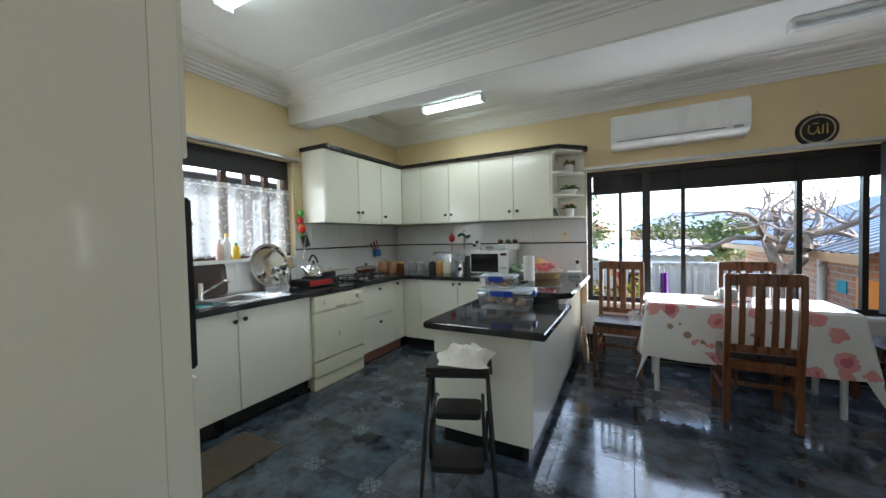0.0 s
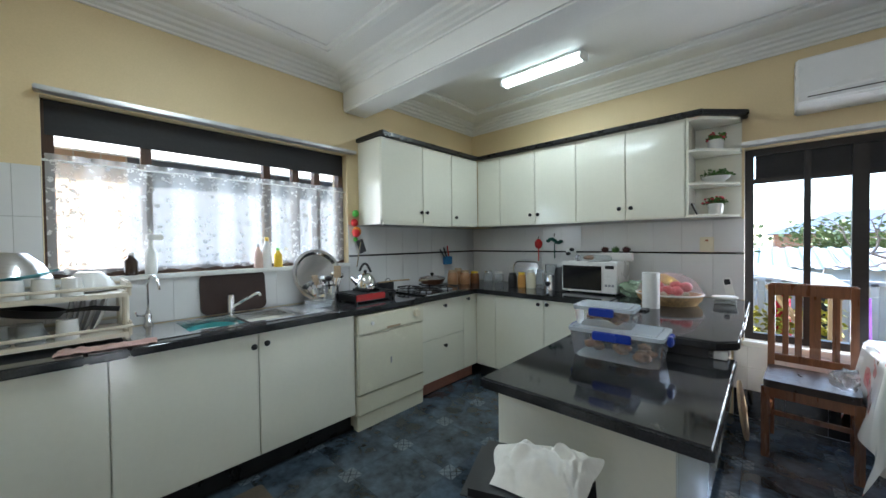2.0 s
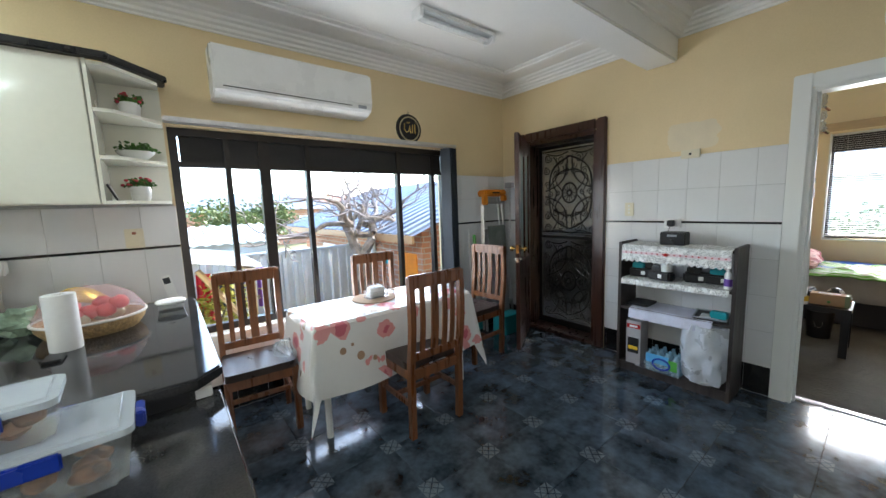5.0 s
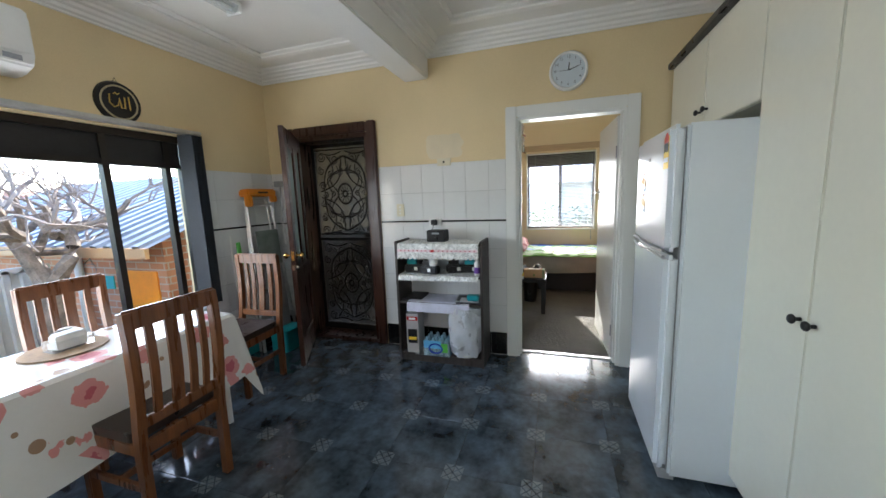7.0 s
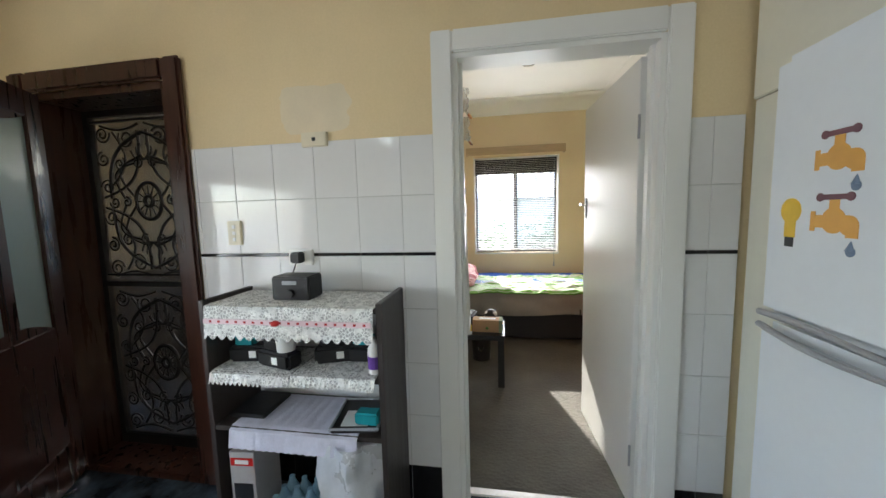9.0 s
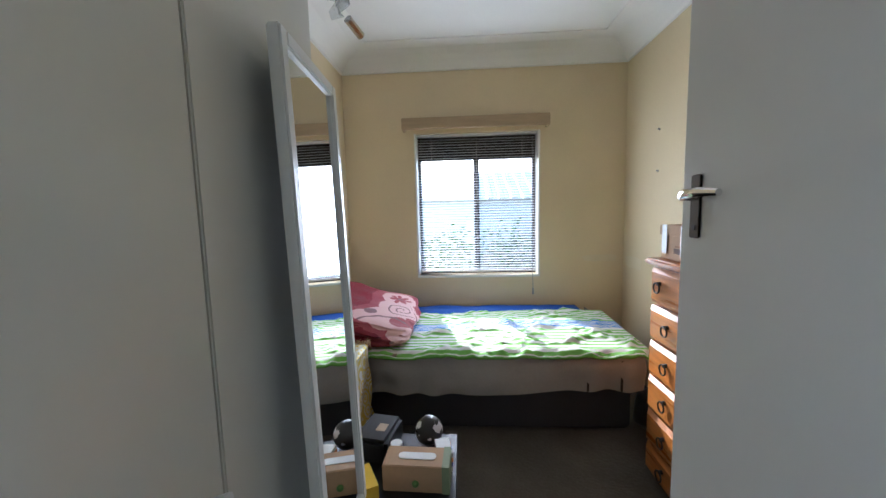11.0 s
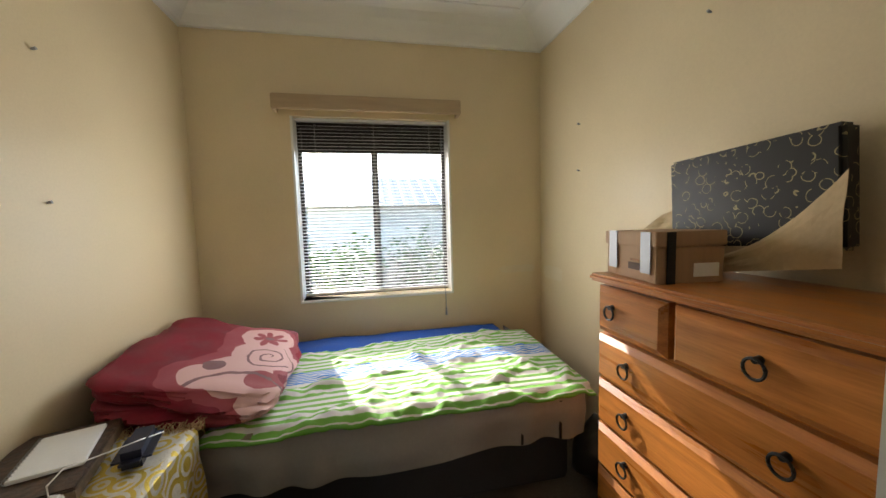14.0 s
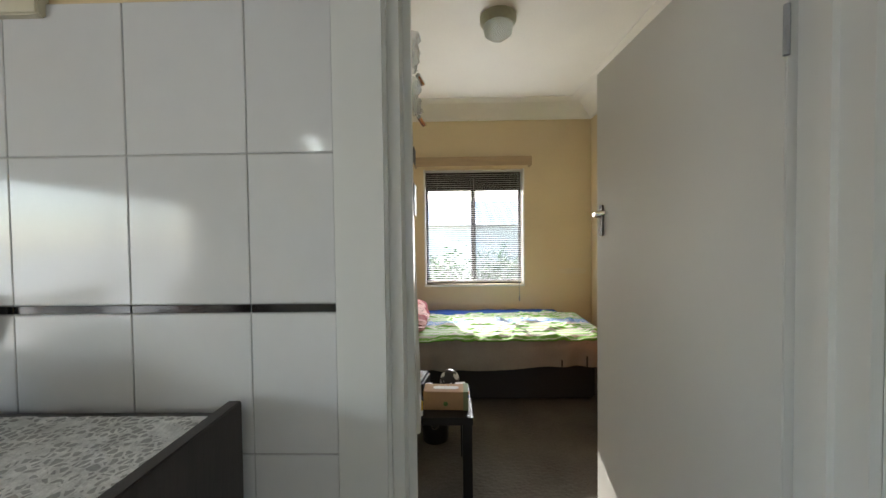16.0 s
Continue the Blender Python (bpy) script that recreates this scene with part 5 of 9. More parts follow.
part("head", box(-0.14, -0.02, 0.0, 0.14, 0.03, 0.1, 0.01), TEAL_PLASTIC, br)
cr = thing("teal_crate", 2.93, 4.62, 0, "small teal plastic basket on the floor behind the door", "basket")
part("tub", rounded_slab(-0.13, -0.1, 0.13, 0.1, 0, 0.2, 0.03), TEAL_PLASTIC, cr)
part("rim", rounded_slab(-0.14, -0.11, 0.14, 0.11, 0.2, 0.215, 0.035), TEAL_PLASTIC, cr)
tr = thing("wall_hook_rail", XD, 4.80, 1.62, "small dark hook bracket on the wall", "hook")
part("bar", box(-0.06, -0.05, 0, 0, 0.05, 0.06, 0.006), GREY_PLASTIC, tr)
part("wand", cyl((-0.03, 0, -0.6), (-0.03, 0, 0.02), 0.01, seg=8), ALU, tr)

# ---- brown shelf unit with its things ----
SX0, SX1, SY0, SY1 = 2.925, XD - 0.03, 2.60, 3.375
su = thing("shelf_unit", 0, 0, 0, "dark brown open shelf unit with cloth covered shelves", "shelf")
part("side", box(SX0, SY0, 0.0, SX1, SY0 + 0.022, 1.09, 0.002), WENGE, su)
part("side", box(SX0, SY1 - 0.022, 0.0, SX1, SY1, 1.09, 0.002), WENGE, su)
for z in (0.07, 0.545, 0.785, 1.06):
    part("shelf_board", box(SX0 + 0.005, SY0 + 0.023, z - 0.01, SX1, SY1 - 0.023, z + 0.01, 0.001), WENGE, su)
part("plinth", box(SX0 + 0.02, SY0 + 0.023, 0, SX0 + 0.035, SY1 - 0.023, 0.058), WENGE, su)
LACE2 = LACE.copy()
LACE2.name = "white_lace_trim"
DOILY = mat("white_crochet", (0.82, 0.82, 0.8), 0.9, vary=0.12, scale=30, bump=0.5, bump_scale=140)
n, l, b = nodes_of(DOILY)
tc = n.new("ShaderNodeTexCoord")
vo = n.new("ShaderNodeTexVoronoi")
vo.feature = "DISTANCE_TO_EDGE"
vo.inputs["Scale"].default_value = 80
l.new(tc.outputs["Object"], vo.inputs["Vector"])
nz = n.new("ShaderNodeTexNoise")
nz.inputs["Scale"].default_value = 24
l.new(tc.outputs["Object"], nz.inputs["Vector"])
thread = math_node(n, l, "LESS_THAN", vo.outputs["Distance"], 0.13)
solid = math_node(n, l, "GREATER_THAN", nz.outputs["Fac"], 0.54)
l.new(math_node(n, l, "MULTIPLY_ADD", math_node(n, l, "MAXIMUM", thread, solid), 0.45, 0.55), b.inputs["Alpha"])
LILAC = mat("lilac_white_cloth", (0.62, 0.62, 0.72), 0.85, vary=0.06, scale=12, bump=0.2, bump_scale=120)


def runner(name, label, z, y0, y1, hang, material, scallop=0.02, depth=None):
    t = thing(name, 0, 0, 0, label, "shelf cloth")
    d = SX1 - SX0 - 0.03 if depth is None else depth
    tot = d + hang

    def fn(u, v):
        s = v * tot
        y = y0 + u * (y1 - y0)
        wavy = 0.004 * math.sin(u * 40) + 0.006 * noise.noise(Vector((u * 6, v * 3, z)))
        if s < d:
            return Vector((SX1 - 0.02 - s, y, z + 0.013 + 0.3 * abs(wavy)))
        dz = (s - d) / hang
        return Vector((SX0 - 0.004 - 0.012 * dz - 0.5 * abs(wavy), y, z + 0.012 - (s - d) - scallop * dz * abs(math.sin(u * 55))))
    part("cloth", surface(fn, 110, 20, 0.0012), material, t, smooth=True)
    return t


rt = runner("lace_runner", "white lace runner with a pink ribbon on the shelf top", 1.06, SY0 + 0.03, SY1 - 0.03, 0.115, DOILY)
part("ribbon", box(SX0 - 0.019, SY0 + 0.035, 1.003, SX0 - 0.0155, SY1 - 0.035, 1.023), mat("pink_ribbon", (0.78, 0.6, 0.64), 0.6), rt)
for k in range(18):
    part("ribbon_stitch", box(SX0 - 0.0205, SY0 + 0.055 + k * 0.038, 1.009, SX0 - 0.0185, SY0 + 0.065 + k * 0.038, 1.017), RED, rt)
part("bow", blob((SX0 - 0.022, 3.02, 1.012), 0.017, 8, 0.7), RED_PLASTIC, rt)
runner("doily", "scalloped cream doily on the shelf", 0.785, 2.99, SY1 - 0.03, 0.035, DOILY, 0.015)
runner("doily", "scalloped cream doily on the shelf", 0.785, SY0 + 0.035, 2.985, 0.03, DOILY, 0.015)
runner("lilac_cloth", "lilac white cloth hanging over the shelf", 0.545, 2.72, 3.28, 0.08, LILAC, 0.004)
rd = thing("radio", 3.07, 3.02, 1.074, "small black tabletop radio with a dial", "radio")
part("case", box(-0.055, -0.085, 0, 0.055, 0.085, 0.10, 0.006), BLACK, rd)
part("display", box(-0.057, -0.03, 0.066, -0.054, 0.035, 0.082), GREY_PLASTIC, rd)
part("dial", cyl((-0.055, 0, 0.03), (-0.068, 0, 0.03), 0.018, 0.016, 18), BLACK, rd)
ad = thing("plug_adaptor", XD - 0.012, 3.095, 1.225, "white power socket with black plug adaptor", "socket")
part("plate", box(-0.012, -0.06, -0.035, 0.008, 0.06, 0.04, 0.003), WHITE_PLASTIC, ad)
part("adaptor", box(-0.06, -0.025, -0.02, -0.012, 0.025, 0.03, 0.006), BLACK, ad)
part("cord", tube([(-0.05, 0, -0.02), (-0.06, 0.02, -0.08), (-0.07, 0.06, -0.12), (-0.09, 0.03, -0.13)], 0.003, 6), BLACK, ad)
for y, z, w, h, nm in ((3.437, 1.347, 0.036, 0.058, "light_switch"), (2.992, 1.765, 0.062, 0.032, "power_point")):
    t = thing(nm, XD - 0.012, y, z, "cream plastic wall switch plate", "switch")
    part("plate", box(-0.01, -w, -h, 0.006 if z < 1.7 else 0.012, w, h, 0.003), CREAM_PLASTIC, t)
    for s in (-1, 0, 1) if w < h else (0,):
        part("rocker", box(-0.014, -0.008, s * 0.03 - 0.008, -0.009, 0.008, s * 0.03 + 0.008, 0.001), WHITE_PLASTIC if w < h else BLACK, t)


def tool(x, y, z, rz, kind):
    t = thing("power_tool" if kind else "drill_charger", x, y, z, "black and teal cordless tool lying on the shelf", "tool", rz=rz)
    part("body", box(-0.04, -0.09, 0.0, 0.04, 0.09, 0.07, 0.012), BLACK, t)
    part("grip", box(-0.025, -0.02, 0.06, 0.025, 0.07, 0.12, 0.012), TEAL_PLASTIC if kind else BLACK, t)
    part("label", box(-0.0415, -0.03, 0.02, -0.04, 0.0, 0.05), PAPER, t)


tool(3.05, 3.24, 0.80, 10, 1)
tool(3.0, 3.08, 0.80, -15, 0)
tool(3.08, 2.86, 0.80, 20, 0)
tool(3.1, 2.72, 0.80, 5, 1)
mg = thing("white_mug", 2.99, 3.04, 0.872, "white mug among the tools on the shelf", "mug")
part("cup", lathe([(0, 0), (0.036, 0), (0.04, 0.07), (0.036, 0.07), (0.033, 0.006), (0, 0.006)], 20), WHITE_PLASTIC, mg, smooth=True)
bt = thing("spray_bottle", 2.98, 2.655, 0.80, "white and purple bottle on the shelf", "bottle")
part("bottle", lathe([(0, 0), (0.025, 0), (0.025, 0.1), (0.012, 0.12), (0.012, 0.14), (0, 0.14)], 16), WHITE_PLASTIC, bt, smooth=True)
part("label", cyl((0, 0, 0.02), (0, 0, 0.07), 0.0258, seg=16), mat("purple_label", (0.15, 0.06, 0.35), 0.5), bt)
ty = thing("serving_tray", 3.06, 2.76, 0.561, "dark tray with a teal box on the shelf", "tray", rz=8)
part("base", rounded_slab(-0.12, -0.1, 0.12, 0.1, 0, 0.01, 0.02), BLACK, ty)
part("rim", tube([(-0.115, -0.095, 0.012), (0.115, -0.095, 0.012), (0.115, 0.095, 0.012), (-0.115, 0.095, 0.012), (-0.115, -0.095, 0.012)], 0.007, 6), GREY_PLASTIC, ty)
part("card", box(-0.09, -0.05, 0.0105, 0.02, 0.06, 0.013), PAPER, ty)
tc2 = thing("teal_box", 3.0, 2.70, 0.575, "small teal plastic box on the tray", "box")
part("box", box(-0.03, -0.05, 0, 0.03, 0.05, 0.05, 0.008), TEAL_PLASTIC, tc2)
bk = thing("dark_folder", 3.09, 3.25, 0.556, "flat dark folder on the shelf", "folder")
part("cover", box(-0.1, -0.08, 0, 0.1, 0.08, 0.02, 0.003), BLACK, bk)
dl = thing("product_box", 3.02, 3.25, 0.082, "grey and red carton with a yellow label", "carton", rz=4)
part("carton", box(-0.09, -0.055, 0, 0.09, 0.055, 0.36, 0.002), mat("grey_carton", (0.4, 0.38, 0.38), 0.5, vary=0.06), dl)
part("red_stripe", box(-0.0915, -0.05, 0.3, -0.09, 0.05, 0.335), RED, dl)
part("black_panel", box(-0.0915, -0.042, 0.09, -0.09, 0.042, 0.22), BLACK, dl)
part("yellow_label", box(-0.0925, -0.035, 0.12, -0.0915, 0.035, 0.15), YELLOW_PLASTIC, dl)


def lettering(text, size, parent, m, material, name="lettering"):
    cv = bpy.data.curves.new(name, "FONT")
    cv.body, cv.size, cv.align_x, cv.align_y = text, size, "CENTER", "CENTER"
    tx = new("temporary_text", cv)
    me = bpy.data.meshes.new_from_object(tx)
    bpy.data.objects.remove(tx)
    me.materials.append(material)
    o = new(name, me)
    o.parent = parent
    o.matrix_basis = m
    return o


part("brand_bar", box(-0.0922, -0.03, 0.308, -0.0915, 0.03, 0.326), PAPER, dl)
wb = thing("water_bottle_pack", 3.02, 3.03, 0.082, "shrink wrapped pack of small water bottles", "bottles")
PET = mat("blue_tinted_plastic", (0.45, 0.7, 0.85), 0.15, vary=0.1, trans=0.5, ior=1.15)
for i in range(3):
    for j in range(4):
        part("bottle", lathe([(0, 0), (0.028, 0), (0.03, 0.01), (0.03, 0.1), (0.012, 0.135), (0.012, 0.15), (0, 0.15)], 12), PET, wb, smooth=True, m=pose(-0.06 + i * 0.06, -0.095 + j * 0.062, 0))
part("wrap_label", box(-0.097, -0.11, 0.03, -0.0955, -0.05, 0.11), GREEN_PLASTIC, wb, "green printed wrap")
part("wrap_label", box(-0.097, -0.05, 0.06, -0.0955, 0.11, 0.13), mat("sky_blue_print", (0.12, 0.4, 0.68), 0.3, vary=0.1), wb, "blue printed wrap")
part("film_ring", tube([(-0.095, 0.0 + 0.06 * math.cos(2 * math.pi * k / 24), 0.06 + 0.042 * math.sin(2 * math.pi * k / 24)) for k in range(25)], 0.008, 6), BLUE_PLASTIC, wb)
part("wrap", surface(lambda u, v: Vector((-0.094 + 0.005 * noise.noise(Vector((u * 9, v * 9, 0))), -0.125 + u * 0.25, v * 0.12)), 12, 8), CLEAR, wb)
pb = thing("carrier_bag", 2.93 + 0.07, 2.77, 0.10, "translucent white plastic carrier bag hanging from the shelf", "bag")
BAG = mat("thin_white_plastic", (0.72, 0.75, 0.8), 0.3, vary=0.06, scale=9, trans=0.3, ior=1.1)


def bag_fn(u, v):
    a = 2 * math.pi * u
    r = (0.145 + 0.018 * math.sin(5 * a + 4 * v) + 0.03 * noise.noise(Vector((math.cos(a) * 3, math.sin(a) * 3, v * 5)))) * (0.55 + 0.45 * math.sin(math.pi * min(1, 0.18 + (1 - v) * 0.62)))
    return Vector((-0.02 + r * 0.75 * math.cos(a), r * math.sin(a), 0.42 * v))


part("bag", surface(bag_fn, 40, 22), BAG, pb, smooth=True)
bw = thing("white_bowl", 2.99, 2.77, 0.081, "white plastic bowl under the carrier bag", "bowl")
part("bowl", lathe([(0, 0), (0.07, 0), (0.1, 0.03), (0.1, 0.035), (0, 0.018)], 24), WHITE_PLASTIC, bw, smooth=True)
tf = thing("foil_tray", 2.965, 3.06, 0.0805, "crumpled foil sheet under the bottles", "foil")
part("foil", surface(lambda u, v: Vector((-0.06 + v * 0.12, -0.16 + u * 0.32, 0.0005 + 0.0008 * abs(noise.noise(Vector((u * 14, v * 8, 0)))))), 24, 10), CHROME, tf)

# ---- black step stool with cloth ----
st = thing("step_stool", -0.30, 2.34, 0, "black folding step stool with a padded seat", "stool", rz=22)
part("seat", box(-0.175, -0.14, 0.632, 0.175, 0.15, 0.68, 0.022, 4), mat("black_vinyl", (0.012, 0.012, 0.013), 0.35, vary=0.2, bump=0.1, bump_scale=200), st, "padded black vinyl seat", smooth=True)
for s in (-1, 1):
    part("front_leg", tube([(s * 0.15, 0.06, 0.635), (s * 0.165, -0.06, 0.40), (s * 0.185, -0.18, 0.012)], 0.011, 8), BLACK, st)
    part("rear_leg", tube([(s * 0.15, 0.09, 0.635), (s * 0.16, 0.14, 0.35), (s * 0.175, 0.19, 0.012)], 0.011, 8), BLACK, st)
    part("side_bar", tube([(s * 0.125, 0.12, 0.44), (s * 0.125, 0.05, 0.475), (s * 0.125, -0.06, 0.47), (s * 0.127, -0.125, 0.43), (s * 0.13, -0.155, 0.33), (s * 0.135, -0.13, 0.24), (s * 0.135, -0.02, 0.225), (s * 0.15, 0.14, 0.34)], 0.010, 8), BLACK, st)
    for yy in (-0.18, 0.19):
        part("foot", cyl((s * (0.185 if yy < 0 else 0.175), yy, 0), (s * (0.185 if yy < 0 else 0.175), yy, 0.03), 0.015, seg=10), BLACK, st)
part("tread", rounded_slab(-0.115, -0.12, 0.115, 0.05, 0.425, 0.455, 0.03), BLACK, st)
part("tread", rounded_slab(-0.13, -0.20, 0.13, -0.03, 0.21, 0.24, 0.03), BLACK, st)
cl = thing("crumpled_cloth", -0.27, 2.36, 0.681, "crumpled white towel on the stool", "towel", rz=22)


def crumple(u, v):
    x, y = -0.13 + 0.27 * u, -0.12 + 0.22 * v
    e = max(0, 1 - (2 * u - 1) ** 2) ** 0.6 * max(0, 1 - (2 * v - 1) ** 2) ** 0.6
    p = Vector((x * 9, y * 9, 0.4))
    h = 0.004 + e * e * (0.045 + 0.09 * abs(noise.noise(p)) + 0.06 * abs(noise.noise(p * 2.3)) + 0.02 * noise.noise(p * 5))
    return Vector((x + 0.05 * noise.noise(p * 0.8 + Vector((5, 0, 0))), y + 0.05 * noise.noise(p * 0.8 + Vector((0, 7, 0))), h))


part("towel", surface(crumple, 60, 50), WHITE_CLOTH, cl, smooth=True)
mt = thing("floor_mat", -1.68, 1.75, 0.001, "flat brown floor mat before the sink", "mat")
part("mat", rounded_slab(-0.2, -0.42, 0.2, 0.42, 0, 0.008, 0.02), mat("brown_mat", (0.085, 0.065, 0.045), 0.9, vary=0.15, scale=12, bump=0.3, bump_scale=200), mt)

# ---- bench things ----
sk = thing("sink", -2.23, 2.17, CT, "stainless steel double bowl sink with drainers", "sink")


def basin(x0, x1, y0, y1, dp):
    bm = bmesh.new()
    for (a, c) in ((0, 1),):
        top = [(x0, y0), (x1, y0), (x1, y1), (x0, y1)]
        t = [bm.verts.new((x, y, 0.002)) for x, y in top]
        bo = [bm.verts.new((x * 0.92 + (x0 + x1) * 0.04, y * 0.95 + (y0 + y1) * 0.025, -dp)) for x, y in top]
        for k in range(4):
            bm.faces.new((t[k], t[(k + 1) % 4], bo[(k + 1) % 4], bo[k]))
        bm.faces.new(bo)
    return bm


rim = bmesh.new()
for a in ((-0.21, -0.525, 0.228, -0.28), (-0.21, -0.28, -0.15, 0.30), (0.17, -0.28, 0.228, 0.30), (-0.15, -0.005, 0.17, 0.02), (-0.21, 0.30, 0.228, 0.525)):
    box(a[0], a[1], -0.004, a[2], a[3], 0.004, bm=rim)
part("deck", rim, STEEL, sk)
part("bowl", basin(-0.15, 0.17, -0.28, -0.005, 0.16), STEEL, sk)
part("bowl", basin(-0.15, 0.17, 0.02, 0.30, 0.16), STEEL, sk)
for k in range(6):
    part("drainer_rib", box(-0.14 + k * 0.055, 0.33, 0.004, -0.125 + k * 0.055, 0.51, 0.007), STEEL, sk)
bs = thing("teal_basin", -2.21, 2.03, CT - 0.14, "teal plastic basin in the sink", "basin")
part("basin", lathe([(0, 0.0), (0.09, 0.0), (0.122, 0.125), (0.117, 0.125), (0.085, 0.008), (0, 0.008)], 28), mat("faded_teal_plastic", (0.05, 0.27, 0.29), 0.4, vary=0.06), bs, smooth=True)
tp1 = thing("filter_tap", -2.42, 1.77, CT, "slim chrome gooseneck filter tap", "tap")
part("base", lathe([(0, 0), (0.026, 0), (0.024, 0.01), (0.014, 0.03), (0.018, 0.06), (0.012, 0.085), (0.007, 0.1), (0, 0.1)], 18), CHROME, tp1, smooth=True)
part("spout", tube([(0, 0, 0.09), (0, 0, 0.24)] + [(0.0 + 0.07 - 0.07 * math.cos(math.pi * k / 10), 0.03 * k / 10, 0.24 + 0.06 * math.sin(math.pi * k / 10)) for k in range(1, 11)] + [(0.142, 0.032, 0.22)], 0.006, 8), CHROME, tp1, smooth=True)
part("lever", tube([(0, -0.012, 0.065), (0, -0.05, 0.068), (0, -0.055, 0.09)], 0.006, 8), CHROME, tp1, smooth=True)
tp2 = thing("mixer_tap", -2.40, 2.19, CT, "chrome mixer tap with a swivel spout", "tap")
part("body", lathe([(0, 0), (0.026, 0), (0.024, 0.02), (0.022, 0.12), (0.018, 0.135), (0, 0.138)], 18), CHROME, tp2, smooth=True)
part("spout", tube([(0.01, 0.0, 0.05), (0.08, 0.05, 0.10), (0.15, 0.10, 0.145), (0.17, 0.115, 0.147), (0.175, 0.118, 0.13)], 0.010, 8), CHROME, tp2, smooth=True)
part("lever", box(-0.01, -0.01, 0.138, 0.05, 0.01, 0.148, 0.003), CHROME, tp2)

rk = thing("dish_rack", -2.28, 1.40, CT, "two tier cream plastic dish rack with drying dishes", "dish rack")
RACK = mat("cream_rack_plastic", (0.7, 0.64, 0.52), 0.4, vary=0.04)
for z in (0.02, 0.215):
    part("tier", rounded_slab(-0.17, -0.28, 0.17, 0.27, z, z + 0.02, 0.03), RACK, rk)
    part("tier_rim", tube([(-0.17, -0.28, z + 0.05), (0.17, -0.28, z + 0.05), (0.17, 0.27, z + 0.05), (-0.17, 0.27, z + 0.05), (-0.17, -0.28, z + 0.05)], 0.008, 6), RACK, rk)
    part("end_wall", box(-0.17, 0.255, z, 0.17, 0.27, z + 0.075, 0.006), RACK, rk)
for px in (-0.13, 0.13):
    for py in (-0.25, 0.25):
        part("post", cyl((px, py, 0), (px, py, 0.24), 0.014, seg=10), RACK, rk)
CERAMIC = mat("white_glazed_china", (0.72, 0.72, 0.7), 0.12, vary=0.03, coat=0.3)
GLASSY = mat("drinking_glass", (0.85, 0.88, 0.9), 0.05, vary=0.02, trans=0.8, ior=1.2)
random.seed(4)


def bowl_thing(x, y, z, r, h, material, label, rx=0, ry=0, nm="bowl"):
    t = thing(nm, x, y, z, label, nm, "drying dishes", rx=rx, ry=ry)
    part("shell", lathe([(0, 0), (r * 0.4, 0), (r * 0.75, h * 0.4), (r, h), (r - 0.004, h), (r * 0.72, h * 0.42), (r * 0.38, 0.006), (0, 0.006)], 24), material, t, smooth=True)
    return t


def cup_thing(x, y, z, r, h, material, label, ry=180):
    t = thing("cup", x, y, z, label, "cup", "drying dishes", ry=ry)
    part("cup", lathe([(0, 0), (r * 0.85, 0), (r, h), (r - 0.004, h), (r * 0.8, 0.006), (0, 0.006)], 18), material, t, smooth=True)
    return t


for k, (x, y) in enumerate(((0.07, -0.2), (0.1, -0.11), (0.1, -0.02), (0.1, 0.07))):
    cup_thing(-2.28 + x, 1.40 + y, CT + 0.236 + 0.085, 0.04, 0.085, CERAMIC, "white mug drying upside down on the rack")
bowl_thing(-2.32, 1.53, CT + 0.335, 0.11, 0.09, CERAMIC, "white serving bowl drying upside down", rx=180)
bowl_thing(-2.3, 1.28, CT + 0.44, 0.14, 0.11, STEEL, "steel bowl drying upside down on cups", rx=176)
bowl_thing(-2.3, 1.29, CT + 0.315, 0.15, 0.02, TEAL_PLASTIC, "flat teal dish on the rack", rx=8, nm="plate")
for k in range(4):
    bowl_thing(-2.27 + 0.01 * k, 1.47 + 0.035 * k, CT + 0.13, 0.1, 0.02, CERAMIC, "white plate standing in the rack", rx=80 - 3 * k, nm="plate")
cup_thing(-2.17, 1.45, CT + 0.13, 0.042, 0.09, CERAMIC, "white mug drying upside down on the rack")
cup_thing(-2.16, 1.34, CT + 0.13, 0.045, 0.09, GLASSY, "clear glass drying upside down on the rack")
cup_thing(-2.17, 1.24, CT + 0.13, 0.045, 0.09, GLASSY, "clear glass drying upside down on the rack")
bowl_thing(-2.25, 1.30, CT + 0.12, 0.1, 0.07, GLASSY, "clear glass bowl drying upside down", rx=180)
fp = thing("frying_pan", -2.2, 1.33, CT + 0.16, "black frying pan lying on the lower tier", "pan", rx=-12)
part("pan", lathe([(0, 0), (0.1, 0), (0.12, 0.035), (0.116, 0.035), (0.098, 0.006), (0, 0.006)], 28), BLACK, fp, smooth=True)
part("handle", tube([(0.02, 0.11, 0.03), (0.05, 0.2, 0.055), (0.07, 0.29, 0.06)], 0.011, 8, radii=[0.008, 0.012, 0.014]), BLACK, fp)
rg = thing("dish_cloth", -2.02, 1.58, CT + 0.001, "folded pink dish cloth on the bench edge", "cloth", rz=-8)
part("cloth", surface(lambda u, v: Vector((-0.05 + 0.11 * u, -0.17 + 0.34 * v, 0.003 + 0.018 * abs(noise.noise(Vector((u * 4, v * 7, 2)))))), 16, 36, 0.004), mat("dusty_pink_cloth", (0.5, 0.33, 0.3), 0.9, vary=0.08, bump=0.2, bump_scale=240), rg, smooth=True)


